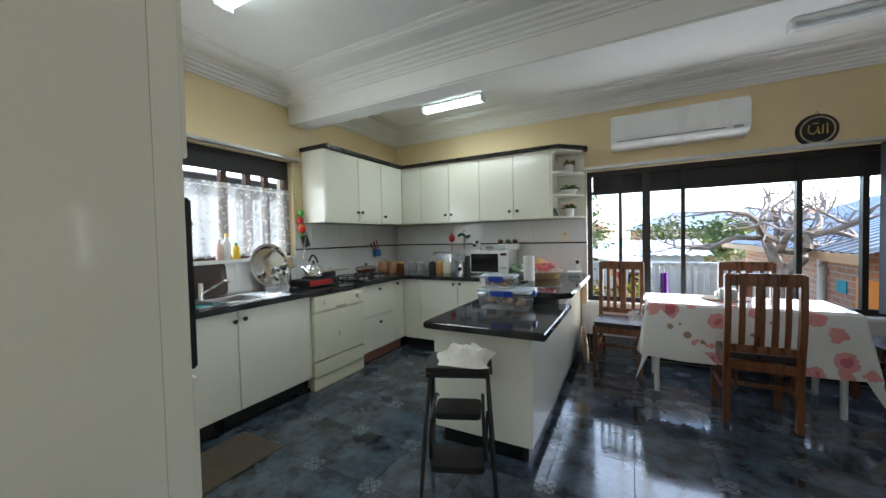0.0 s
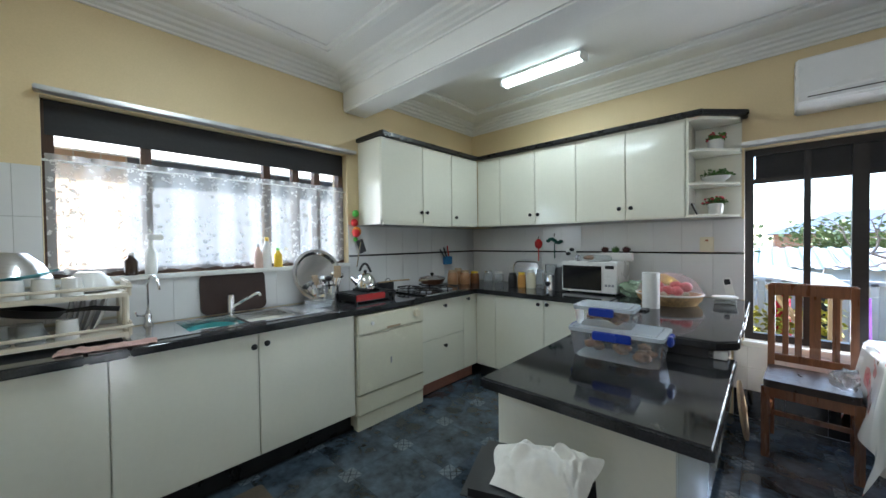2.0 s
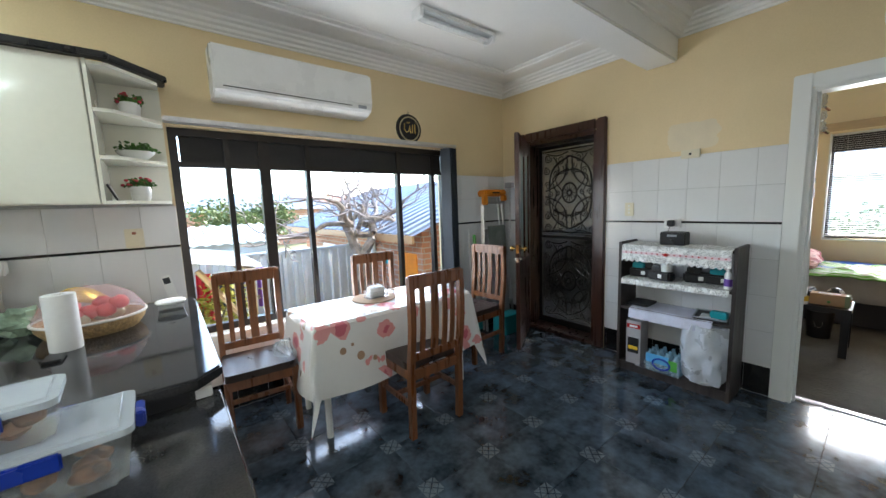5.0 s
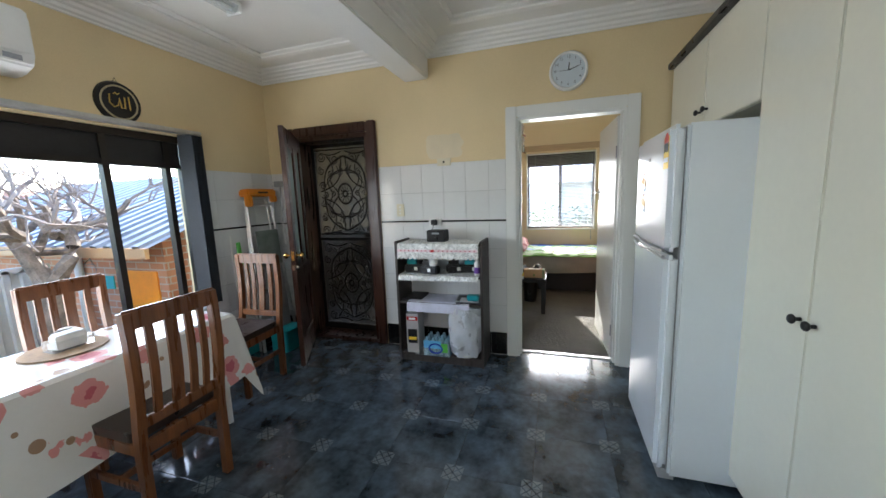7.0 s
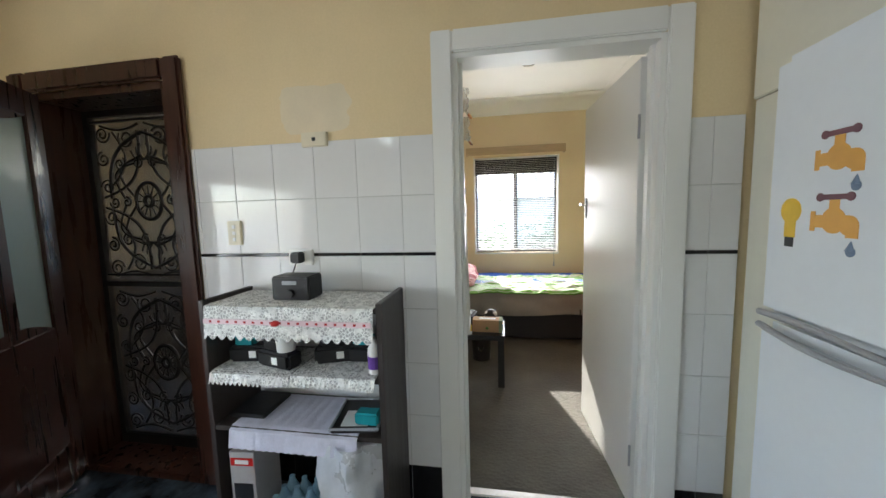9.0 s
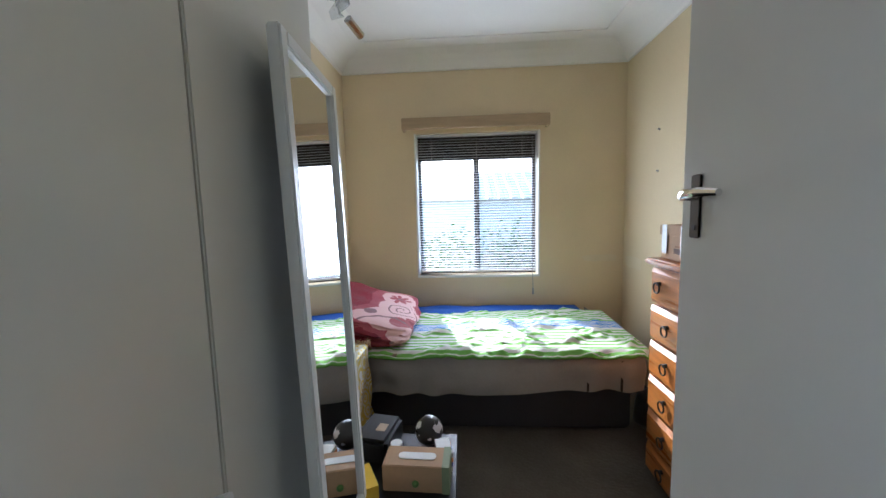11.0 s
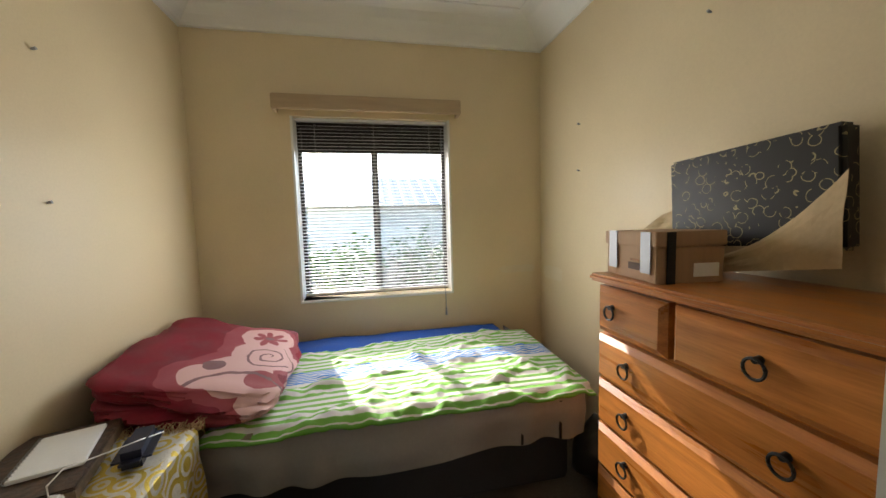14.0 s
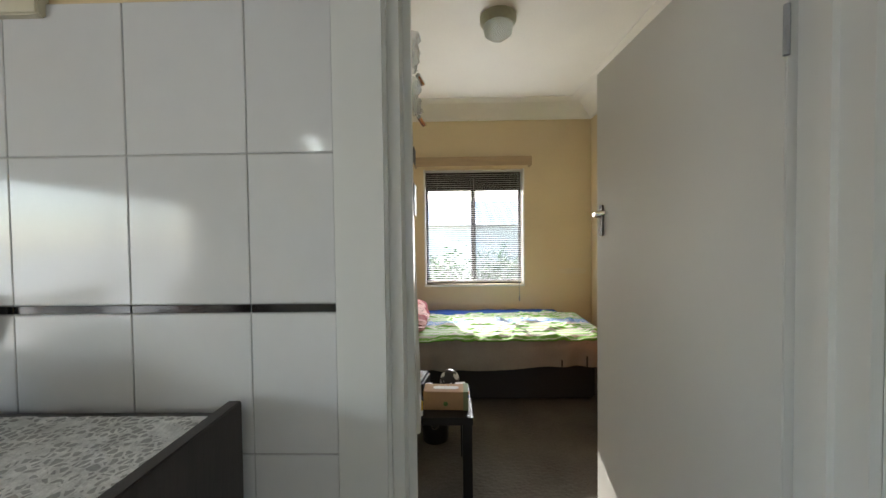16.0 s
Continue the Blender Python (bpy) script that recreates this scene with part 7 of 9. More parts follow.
# storage boxes on the island
def storage(x, y, z, sx, sy, h, label, fill, rz=0):
    t = thing("storage_box", x, y, z, label, "storage box", "lidded storage boxes", rz=rz)
    tub = bmesh.new()
    o = [[tub.verts.new((a * sx / 2 * f, c * sy / 2 * f, zz)) for a, c in ((-1, -1), (1, -1), (1, 1), (-1, 1))] for f, zz in ((0.88, 0.0), (0.97, h))]
    for k in range(4):
        tub.faces.new((o[0][k], o[0][(k + 1) % 4], o[1][(k + 1) % 4], o[1][k]))
    tub.faces.new(o[0][::-1])
    bmesh.ops.bevel(tub, geom=[e for e in tub.edges if abs(e.verts[0].co.z - e.verts[1].co.z) > 0.01], offset=0.02, segments=3, affect="EDGES")
    part("tub", tub, CLEAR, t, smooth=True)
    part("lid", rounded_slab(-sx / 2, -sy / 2, sx / 2, sy / 2, h, h + 0.016, 0.025), mat("milky_clear_lid", (0.75, 0.8, 0.84), 0.2, vary=0.02, trans=0.5, ior=1.1), t)
    part("lid_ridge", tube([(-sx * 0.43, -sy * 0.42, h + 0.017), (sx * 0.43, -sy * 0.42, h + 0.017), (sx * 0.43, sy * 0.42, h + 0.017), (-sx * 0.43, sy * 0.42, h + 0.017), (-sx * 0.43, -sy * 0.42, h + 0.017)], 0.005, 6), CLEAR, t)
    for s in (-1, 1):
        part("clip", box(-sx * 0.2, s * (sy / 2 + 0.006) - 0.007, h - 0.025, sx * 0.2, s * (sy / 2 + 0.006) + 0.007, h + 0.014, 0.004), BLUE_PLASTIC, t, "blue locking clip")
    if sx > 0.3:
        for s in (-1, 1):
            part("clip", box(s * (sx / 2 + 0.008) - 0.009, -sy * 0.16, h - 0.03, s * (sx / 2 + 0.008) + 0.012, sy * 0.16, h + 0.012, 0.004), BLUE_PLASTIC, t, "blue locking clip")
    random.seed(int(sx * 100))
    for k in range(fill):
        part("biscuit", blob((random.uniform(-0.32, 0.32) * sx, random.uniform(-0.3, 0.3) * sy, 0.03 + 0.02 * (k % 2)), 0.028, 8, 0.7, 0.3, seed=k), BREAD, t, smooth=True)
    return t


storage(-0.315, 3.215, 0.8005, 0.40, 0.25, 0.12, "large clear storage box with blue clips on the bench", 14, 2)
storage(-0.375, 3.23, 0.9405, 0.27, 0.19, 0.078, "small clear storage box of biscuits stacked on top", 10, 4)


# plants on the end shelf
def potted(x, y, z, label, flowers, wide=False):
    t = thing("potted_plant", x, y, z, label, "plant", "shelf plants")
    if wide:
        bm = lathe([(0, 0), (0.04, 0), (0.085, 0.04), (0.09, 0.055), (0.084, 0.055), (0.038, 0.01), (0, 0.01)], 24)
        bmesh.ops.scale(bm, verts=bm.verts, vec=(1.0, 0.7, 1.0))
        top = 0.05
    else:
        bm = lathe([(0, 0), (0.036, 0), (0.046, 0.02), (0.05, 0.07), (0.047, 0.085), (0.041, 0.085), (0.036, 0.065), (0, 0.065)], 20)
        top = 0.07
    part("pot", bm, WHITE_PLASTIC, t, smooth=True)
    random.seed(int(z * 100))
    bm, blooms = bmesh.new(), []
    for k in range(150 if not wide else 170):
        d = Vector((random.gauss(0, 1), random.gauss(0, 0.8), abs(random.gauss(0, 0.8)) + (0.55 if not wide else 0.0))).normalized()
        ln = random.uniform(0.02, 0.06)
        p = Vector((random.uniform(-0.02, 0.02) * (3 if wide else 1), random.uniform(-0.02, 0.02), top)) + d * ln * Vector((1.0, 0.9, 0.8 if not wide else 0.35)).length * 0.6
        s = d.cross(Vector((random.random(), random.random(), random.random()))).normalized() * 0.007
        q = p + d * 0.022 + Vector((0, 0, -0.004))
        vs = [bm.verts.new(c) for c in (p - s, p * 0.5 + q * 0.5 - s * 1.5, q, p * 0.5 + q * 0.5 + s * 1.5)]
        bm.faces.new(vs)
        if flowers and k % 9 == 0:
            blooms.append(p + d * 0.02)
    part("leaves", bm, FOLIAGE, t)
    for q in blooms:
        part("bloom", blob(q, 0.010, 8, 0.8), FLOWER_RED, t, smooth=True)


potted(-0.09, 4.78, 1.5285, "small white pot with green leaves and pink buds", True)
potted(-0.09, 4.78, 1.7635, "shallow white bowl of green leaves", False, True)
potted(-0.09, 4.78, 2.0035, "small white pot with green leaves and red flowers", True)
pf = thing("photo_frame", -0.19, 4.74, 1.5285, "small dark photo frame leaning on the shelf", "photo frame", ry=-22)
part("frame_board", box(-0.005, -0.06, 0, 0.005, 0.06, 0.10, 0.002), BLACK, pf)
part("picture", box(0.005, -0.05, 0.01, 0.0065, 0.05, 0.09), PAPER, pf)
wd = thing("wooden_board", 0.10, 4.55, 0.0, "round wooden board standing beside the bench", "board", ry=-8)
part("board", cyl((0, 0, 0.19), (0.014, 0, 0.19), 0.19, 0.19, 32), TAN, wd)

# ---- bedroom ----
QUILT = mat("striped_cotton_quilt", (0.62, 0.62, 0.6), 0.85, vary=0.03, scale=8, bump=0.15, bump_scale=260)
n, l, b = nodes_of(QUILT)
tc = n.new("ShaderNodeTexCoord")
sx = n.new("ShaderNodeSeparateXYZ")
l.new(tc.outputs["UV"], sx.inputs[0])
base = [k for k in l if k.to_socket == b.inputs["Base Color"]][0].from_socket
nz = n.new("ShaderNodeTexNoise")
nz.inputs["Scale"].default_value = 3.0
l.new(tc.outputs["Object"], nz.inputs["Vector"])
pos = math_node(n, l, "MULTIPLY_ADD", nz.outputs["Fac"], 0.012, sx.outputs[0])
fr = math_node(n, l, "FRACT", math_node(n, l, "MULTIPLY", pos, 17.0))
stripe = math_node(n, l, "GREATER_THAN", fr, 0.52)
fr2 = math_node(n, l, "FRACT", math_node(n, l, "MULTIPLY", pos, 40.0))
fine = math_node(n, l, "GREATER_THAN", fr2, 0.5)
inb = math_node(n, l, "MULTIPLY", math_node(n, l, "GREATER_THAN", pos, 0.50), math_node(n, l, "LESS_THAN", pos, 0.68))
edge = math_node(n, l, "LESS_THAN", pos, 0.022)
green = (0.17, 0.42, 0.07)
c1 = mix_colour(n, l, stripe, base, green)
c2 = mix_colour(n, l, inb, c1, base)
c3 = mix_colour(n, l, math_node(n, l, "MULTIPLY", inb, fine), c2, (0.02, 0.20, 0.60))
c4 = mix_colour(n, l, edge, c3, (0.13, 0.36, 0.05))
l.new(c4, b.inputs["Base Color"])

BX0, BX1, BYa, BYb = 5.45, 6.60, 1.02, 3.15
bed = thing("bed", 0, 0, 0, "single bed with charcoal base and grey fitted sheet", "bed")
part("base", box(BX0 + 0.11, BYa + 0.03, 0.02, BX1, BYb, 0.31, 0.02), BASE_CLOTH, bed)
for px in (BX0 + 0.2, BX1 - 0.1):
    for py in (BYa + 0.15, BYb - 0.15):
        part("foot", cyl((px, py, 0.004), (px, py, 0.03), 0.03, seg=12), BLACK, bed)


def mattress_skirt(u, v):
    per = [(BX1, BYa), (BX0 + 0.03, BYa), (BX0 + 0.03, BYb), (BX1, BYb)]
    lens = [1.12, 2.13, 1.12]
    s = u * sum(lens)
    if s < lens[0]:
        f = s / lens[0]
        p, nrm = Vector(per[0]).lerp(Vector(per[1]), f), Vector((0, -1))
    elif s < lens[0] + lens[1]:
        f = (s - lens[0]) / lens[1]
        p, nrm = Vector(per[1]).lerp(Vector(per[2]), f), Vector((-1, 0))
    else:
        f = (s - lens[0] - lens[1]) / lens[2]
        p, nrm = Vector(per[2]).lerp(Vector(per[3]), f), Vector((0, 1))
    w = 0.018 * math.sin(s * 17 + 3 * math.sin(s * 5)) * v + 0.02 * noise.noise(Vector((s * 4, v * 2, 0)))
    drop = 0.545 - v * (0.235 + 0.016 * math.sin(s * 3.1 + 0.6))
    bulge = 0.015 * math.sin(math.pi * v)
    p = p + nrm * (w + bulge + 0.012)
    return Vector((p.x, min(p.y, YB1 - 0.012), drop))


part("mattress", box(BX0 + 0.05, BYa + 0.02, 0.31, BX1, BYb, 0.555, 0.05, 4), SHEET_GREY, bed, smooth=True)
part("sheet_skirt", surface(mattress_skirt, 200, 12), SHEET_GREY, bed, "rumpled grey sheet skirt", smooth=True)
for yy in (1.16, 1.36):
    part("elastic_strap", box(BX0 + 0.004, yy - 0.006, 0.33, BX0 + 0.012, yy + 0.006, 0.52), BLACK, bed)
bsh = thing("blue_sheet", 0, 0, 0, "royal blue sheet tucked over the mattress", "sheet")
part("sheet", surface(lambda u, v: Vector((6.06 + 0.53 * u, 0.99 + 2.12 * v, 0.568 + 0.012 * noise.noise(Vector((u * 5, v * 9, 3))) - 0.10 * max(0, 0.05 - v) / 0.05)), 20, 60, 0.004), BLUE_SHEET, bsh, smooth=True)
ql = thing("striped_quilt", 0, 0, 0, "white quilt with green and blue stripes spread on the bed", "quilt")
bm = bmesh.new()
NU, NV = 70, 130
uvl = bm.loops.layers.uv.new("UVMap")
grid = []
for i in range(NU + 1):
    row = []
    for j in range(NV + 1):
        u, v = i / NU, j / NV
        x = 5.42 + 0.88 * u + 0.04 * math.sin(v * 5) * (0.2 + u) + (0.06 * u * (1 - v))
        y = 0.99 + 1.72 * v - 0.05 * u
        p = Vector((x * 7, y * 5, 0))
        h = 0.580 + 0.022 * noise.noise(p) + 0.018 * noise.noise(p * 2.4) + 0.010 * noise.noise(p * 5.5) + 0.008 * math.sin(28 * v + 9 * u + 3 * noise.noise(p * 0.6))
        if u < 0.05:
            h -= 0.028 * (0.05 - u) / 0.05
        if v < 0.03:
            h -= 0.04 * (0.03 - v) / 0.03
        row.append(bm.verts.new((x, y, max(h, 0.5775 if u > 0.06 else 0.55))))
    grid.append(row)
for i in range(NU):
    for j in range(NV):
        f = bm.faces.new((grid[i][j], grid[i + 1][j], grid[i + 1][j + 1], grid[i][j + 1]))
        for lp, (a, c) in zip(f.loops, ((i, j), (i + 1, j), (i + 1, j + 1), (i, j + 1))):
            lp[uvl].uv = (a / NU, c / NV)
me = bpy.data.meshes.new("quilt_top")
bm.to_mesh(me)
bm.free()
me.materials.append(QUILT)
me.polygons.foreach_set("use_smooth", [True] * len(me.polygons))
o = new("quilt_top", me)
o.parent = ql
sol = o.modifiers.new("thickness", "SOLIDIFY")
sol.thickness, sol.offset = 0.008, -1

BLANKET = mat("maroon_plush", (0.21, 0.008, 0.024), 0.85, vary=0.12, scale=9, bump=0.25, bump_scale=220)
n, l, b = nodes_of(BLANKET)
b.inputs["Sheen Weight"].default_value = 0.05
tc = n.new("ShaderNodeTexCoord")
base = [k for k in l if k.to_socket == b.inputs["Base Color"]][0].from_socket
sp = n.new("ShaderNodeSeparateXYZ")
l.new(tc.outputs["Object"], sp.inputs[0])
nz = n.new("ShaderNodeTexNoise")
nz.inputs["Scale"].default_value, nz.inputs["Detail"].default_value = 9.0, 2
l.new(tc.outputs["Object"], nz.inputs["Vector"])
wob = math_node(n, l, "MULTIPLY_ADD", nz.outputs["Fac"], 0.07, -0.035)
bu = math_node(n, l, "ADD", math_node(n, l, "MULTIPLY_ADD", sp.outputs[1], -1 / 0.68, 3.14 / 0.68), wob)
bv = math_node(n, l, "ADD", math_node(n, l, "MULTIPLY_ADD", sp.outputs[0], 1 / 0.8, -5.47 / 0.8), wob)


def off(cu, cv):
    du, dv = math_node(n, l, "SUBTRACT", bu, cu), math_node(n, l, "SUBTRACT", bv, cv)
    r = math_node(n, l, "SQRT", math_node(n, l, "ADD", math_node(n, l, "MULTIPLY", du, du), math_node(n, l, "MULTIPLY", dv, dv)))
    return r, math_node(n, l, "ARCTAN2", dv, du)


def either(a, c):
    return math_node(n, l, "MAXIMUM", a, c)


def below(a, c):
    return math_node(n, l, "LESS_THAN", a, c)


pale = below(off(0.76, 0.82)[0], 0.19)
rim = below(off(0.72, 0.80)[0], 0.27)
for cu, cv, cr in ((0.82, 0.55, 0.22), (0.72, 0.28, 0.22), (0.93, 0.12, 0.14), (0.55, 0.2, 0.13)):
    pale = either(pale, below(off(cu, cv)[0], cr))
    rim = either(rim, below(off(cu - 0.03, cv)[0], cr + 0.06))
fr_, fa = off(0.77, 0.82)
petals = math_node(n, l, "MULTIPLY_ADD", math_node(n, l, "ABSOLUTE", math_node(n, l, "COSINE", math_node(n, l, "MULTIPLY", fa, 3.5))), 0.075, 0.055)
flower = math_node(n, l, "LESS_THAN", fr_, petals)
core = below(fr_, 0.035)
sr, sa_ = off(0.84, 0.54)
turn = math_node(n, l, "FRACT", math_node(n, l, "SUBTRACT", math_node(n, l, "MULTIPLY", sr, 13.0), math_node(n, l, "MULTIPLY", sa_, 1 / (2 * math.pi))))
curl = math_node(n, l, "MULTIPLY", below(turn, 0.2), below(sr, 0.17))
rose = below(off(0.88, 0.24)[0], 0.10)
bud = below(off(0.56, 0.33)[0], 0.06)
stem = math_node(n, l, "MULTIPLY", below(math_node(n, l, "ABSOLUTE", math_node(n, l, "SUBTRACT", off(0.80, 0.0)[0], 0.3)), 0.012), pale)
c1 = mix_colour(n, l, rim, base, (0.30, 0.05, 0.065))
c2 = mix_colour(n, l, pale, c1, (0.62, 0.38, 0.36))
c3 = mix_colour(n, l, either(flower, rose), c2, (0.30, 0.06, 0.07))
c4 = mix_colour(n, l, either(either(curl, bud), either(stem, core)), c3, (0.20, 0.10, 0.11))
l.new(c4, b.inputs["Base Color"])
bk = thing("folded_blanket", 0, 0, 0, "folded maroon plush blanket with pink flowers", "blanket")


def pillowy(cx, cy, z0, rx, ry, h, rot, seed, dip=0.0, lean=0.0):
    bm = bmesh.new()
    bmesh.ops.create_cube(bm, size=2)
    bmesh.ops.subdivide_edges(bm, edges=bm.edges[:], cuts=14, use_grid_fill=True)
    ca, sa = math.cos(rot), math.sin(rot)
    for q in bm.verts:
        x, y, z = q.co
        r = (abs(x) ** 6 + abs(y) ** 6 + abs(z) ** 3) ** (1 / 6)
        x, y, z = x / max(r, 1e-6), y / max(r, 1e-6), z / max(r, 1e-6)
        k = 1 + 0.12 * noise.noise(Vector((x * 1.6 + seed, y * 1.6, z * 1.6))) + 0.05 * noise.noise(Vector((x * 5, y * 5 + seed, z * 5)))
        px, py = x * rx * k, y * ry * k
        pz = max(z0 + h * (0.5 + 0.5 * z * k) + dip * px + lean * py, 0.592)
        pz += 0.010 * noise.noise(Vector((px * 14, py * 6, seed)))
        q.co = Vector((cx + ca * px - sa * py, cy + sa * px + ca * py, pz))
    return bm


part("lower_fold", pillowy(5.88, 2.81, 0.59, 0.39, 0.31, 0.075, 0.03, 2, 0.0, 0.05), BLANKET, bk, smooth=True)
part("middle_fold", pillowy(5.87, 2.81, 0.63, 0.41, 0.32, 0.08, 0.08, 8, 0.03, 0.17), BLANKET, bk, smooth=True)
part("upper_fold", pillowy(5.90, 2.80, 0.69, 0.42, 0.335, 0.095, 0.04, 5, 0.06, 0.27), BLANKET, bk, smooth=True)
ps = thing("pillow_sheet", 0, 0, 0, "thin olive cloth under the blanket", "cloth")
part("cloth", surface(lambda u, v: Vector((5.43 + 0.16 * u, 2.52 + 0.45 * v, 0.562 + 0.012 * abs(noise.noise(Vector((u * 4, v * 6, 9)))))), 12, 24, 0.004), mat("olive_cloth", (0.2, 0.17, 0.11), 0.9, vary=0.1), ps, smooth=True)

# blind, pelmet
pe = thing("pelmet", XB1, 0, 2.165, "tan timber pelmet above the bedroom window", "pelmet")
part("front_board", box(-0.115, 1.335, 0.0, -0.095, 2.625, 0.10, 0.006), TAN, pe)
part("top_board", box(-0.095, 1.335, 0.078, 0.0, 2.625, 0.10, 0.003), TAN, pe)
for yy in (1.335, 2.605):
    part("end_board", box(-0.094, yy, 0.0, 0.0, yy + 0.02, 0.077, 0.003), TAN, pe)
vb = thing("venetian_blind", XB1 + 0.06, 0, 0, "white slatted venetian blind in the bedroom window", "blind")
SLAT = mat("white_slat", (0.75, 0.75, 0.76), 0.4, vary=0.03)
sl = mesh_of("slat", surface(lambda u, v: Vector((-0.0125 + 0.025 * u, BW[0] + 0.025 + (BW[1] - BW[0] - 0.05) * v, 0.0025 * math.sin(math.pi * u))), 4, 2, 0.0006), SLAT)
for k in range(52):
    o = new("slat", sl)
    o.parent = vb
    o.matrix_basis = pose(0, 0, 0.90 + k * 0.024, 0, -14, 0)
part("bottom_rail", box(-0.014, BW[0] + 0.024, 0.868, 0.014, BW[1] - 0.024, 0.886, 0.003), SLAT, vb)
part("head_rail", box(-0.02, BW[0] + 0.02, 2.13, 0.02, BW[1] - 0.02, 2.149, 0.002), SLAT, vb)
for yy in (1.55, 1.965, 2.38):
    part("ladder_cord", cyl((-0.014, yy, 0.87), (-0.014, yy, 2.13), 0.0012, seg=5), PAPER, vb)
part("pull_cord", tube([(-0.03, 1.46, 2.1), (-0.03, 1.46, 0.9), (-0.075, 1.465, 0.84), (-0.075, 1.462, 0.72)], 0.003, 6), GREY_PLASTIC, vb)
part("tassel", cyl((-0.075, 1.462, 0.72), (-0.075, 1.462, 0.66), 0.006, 0.009, 8), GREY_PLASTIC, vb)

# chest of drawers
DX0, DX1, DY0, DY1, DZ = 4.34, 5.235, YB0 + 0.01, 1.135, 1.17
cd = thing("chest_of_drawers", 0, 0, 0.004, "honey pine chest of drawers with black ring pulls", "chest of drawers")
part("carcass", box(DX0 + 0.02, DY0, 0.0, DX1 - 0.02, DY1 - 0.03, DZ - 0.03), PINE, cd)
part("top", box(DX0, DY0, DZ - 0.03, DX1 + 0.01, DY1 + 0.025, DZ, 0.01, 3), PINE, cd)


def drawer(x0, x1, z0, z1, pulls):
    bm = box(x0, DY1 - 0.03, z0, x1, DY1 - 0.005, z1)
    nb = box(x0 + 0.0, DY1 - 0.006, z0 + 0.0, x1, DY1 + 0.012, z1)
    for q in nb.verts:
        if q.co.y > DY1:
            q.co.x += 0.022 if q.co.x < (x0 + x1) / 2 else -0.022
            q.co.z += 0.022 if q.co.z < (z0 + z1) / 2 else -0.022
    join(bm, nb)
    d = part("drawer", bm, PINE, cd)
    for px in pulls:
        zc = (z0 + z1) / 2 + 0.02
        bm = cyl((px, DY1 + 0.012, zc), (px, DY1 + 0.03, zc), 0.011, 0.008, 12)
        tube([(px + 0.025 * math.sin(2 * math.pi * k / 18), DY1 + 0.03, zc - 0.02 + 0.025 * math.cos(2 * math.pi * k / 18)) for k in range(19)], 0.0042, 6, bm)
        h = part("ring_pull", bm, BLACK, None, "black ring pull", smooth=True)
        h.parent = d


mid = (DX0 + DX1) / 2 + 0.08
drawer(mid + 0.012, DX1 - 0.025, 0.945, 1.125, [(mid + DX1) / 2 + 0.06])
drawer(DX0 + 0.025, mid - 0.012, 0.945, 1.125, [(mid + DX0) / 2])
for k in range(5):
    z1 = 0.93 - k * 0.186
    drawer(DX0 + 0.025, DX1 - 0.025, max(z1 - 0.178, 0.04), z1, [DX1 - 0.20, DX0 + 0.2])
sb = thing("shoe_box", 5.02, 1.0, DZ + 0.0045, "taped brown cardboard shoe box", "cardboard box", rz=-6)
part("carton", box(-0.09, -0.13, 0, 0.19, 0.11, 0.12, 0.003), CARD, sb)
part("lid", box(-0.096, -0.136, 0.115, 0.196, 0.116, 0.165, 0.003), CARD, sb, m=pose(0, 0, 0.005, 0, 0.8, 0))
for px in (-0.045, 0.14):
    part("tape", box(px - 0.025, 0.1165, 0.03, px + 0.025, 0.118, 0.17), mat("clear_tape", (0.22, 0.23, 0.245), 0.2, vary=0.05), sb)
part("black_tape", box(-0.099, 0.05, 0.0, -0.0965, 0.08, 0.17), BLACK, sb)
part("print_bar", box(-0.015, 0.1105, 0.035, 0.055, 0.1115, 0.06), mat("dark_brown_ink", (0.08, 0.045, 0.03), 0.8), sb)
part("print_bar", box(-0.005, 0.1105, 0.065, 0.045, 0.1115, 0.074), BREAD, sb)
part("label", box(-0.092, -0.11, 0.02, -0.0905, -0.02, 0.065), PAPER, sb)
FLO = mat("black_gold_leaf_fabric", (0.012, 0.012, 0.013), 0.45, vary=0.2)
n, l, b = nodes_of(FLO)
tc = n.new("ShaderNodeTexCoord")
v = n.new("ShaderNodeTexVoronoi")
v.inputs["Scale"].default_value = 26
nz = n.new("ShaderNodeTexNoise")
nz.inputs["Scale"].default_value = 9
l.new(tc.outputs["Object"], v.inputs["Vector"])
l.new(tc.outputs["Object"], nz.inputs["Vector"])
nz.inputs["Detail"].default_value = 3
curl = math_node(n, l, "MULTIPLY_ADD", nz.outputs["Fac"], 0.9, v.outputs["Distance"])
ring = math_node(n, l, "MULTIPLY", math_node(n, l, "GREATER_THAN", curl, 0.86), math_node(n, l, "LESS_THAN", curl, 0.915))
gap_noise = n.new("ShaderNodeTexNoise")
gap_noise.inputs["Scale"].default_value = 26
l.new(tc.outputs["Object"], gap_noise.inputs["Vector"])
g = math_node(n, l, "MULTIPLY", ring, math_node(n, l, "GREATER_THAN", gap_noise.outputs["Fac"], 0.47))
l.new(mix_colour(n, l, g, (0.014, 0.014, 0.015), (0.34, 0.28, 0.14)), b.inputs["Base Color"])
cu = thing("leaf_pattern_case", 4.95, 0.755, DZ + 0.0045, "black fabric case with gold leaf pattern on the chest", "case", rz=2, ry=3)
part("case", box(-0.28, -0.035, 0.10, 0.26, 0.035, 0.45, 0.012), FLO, cu)
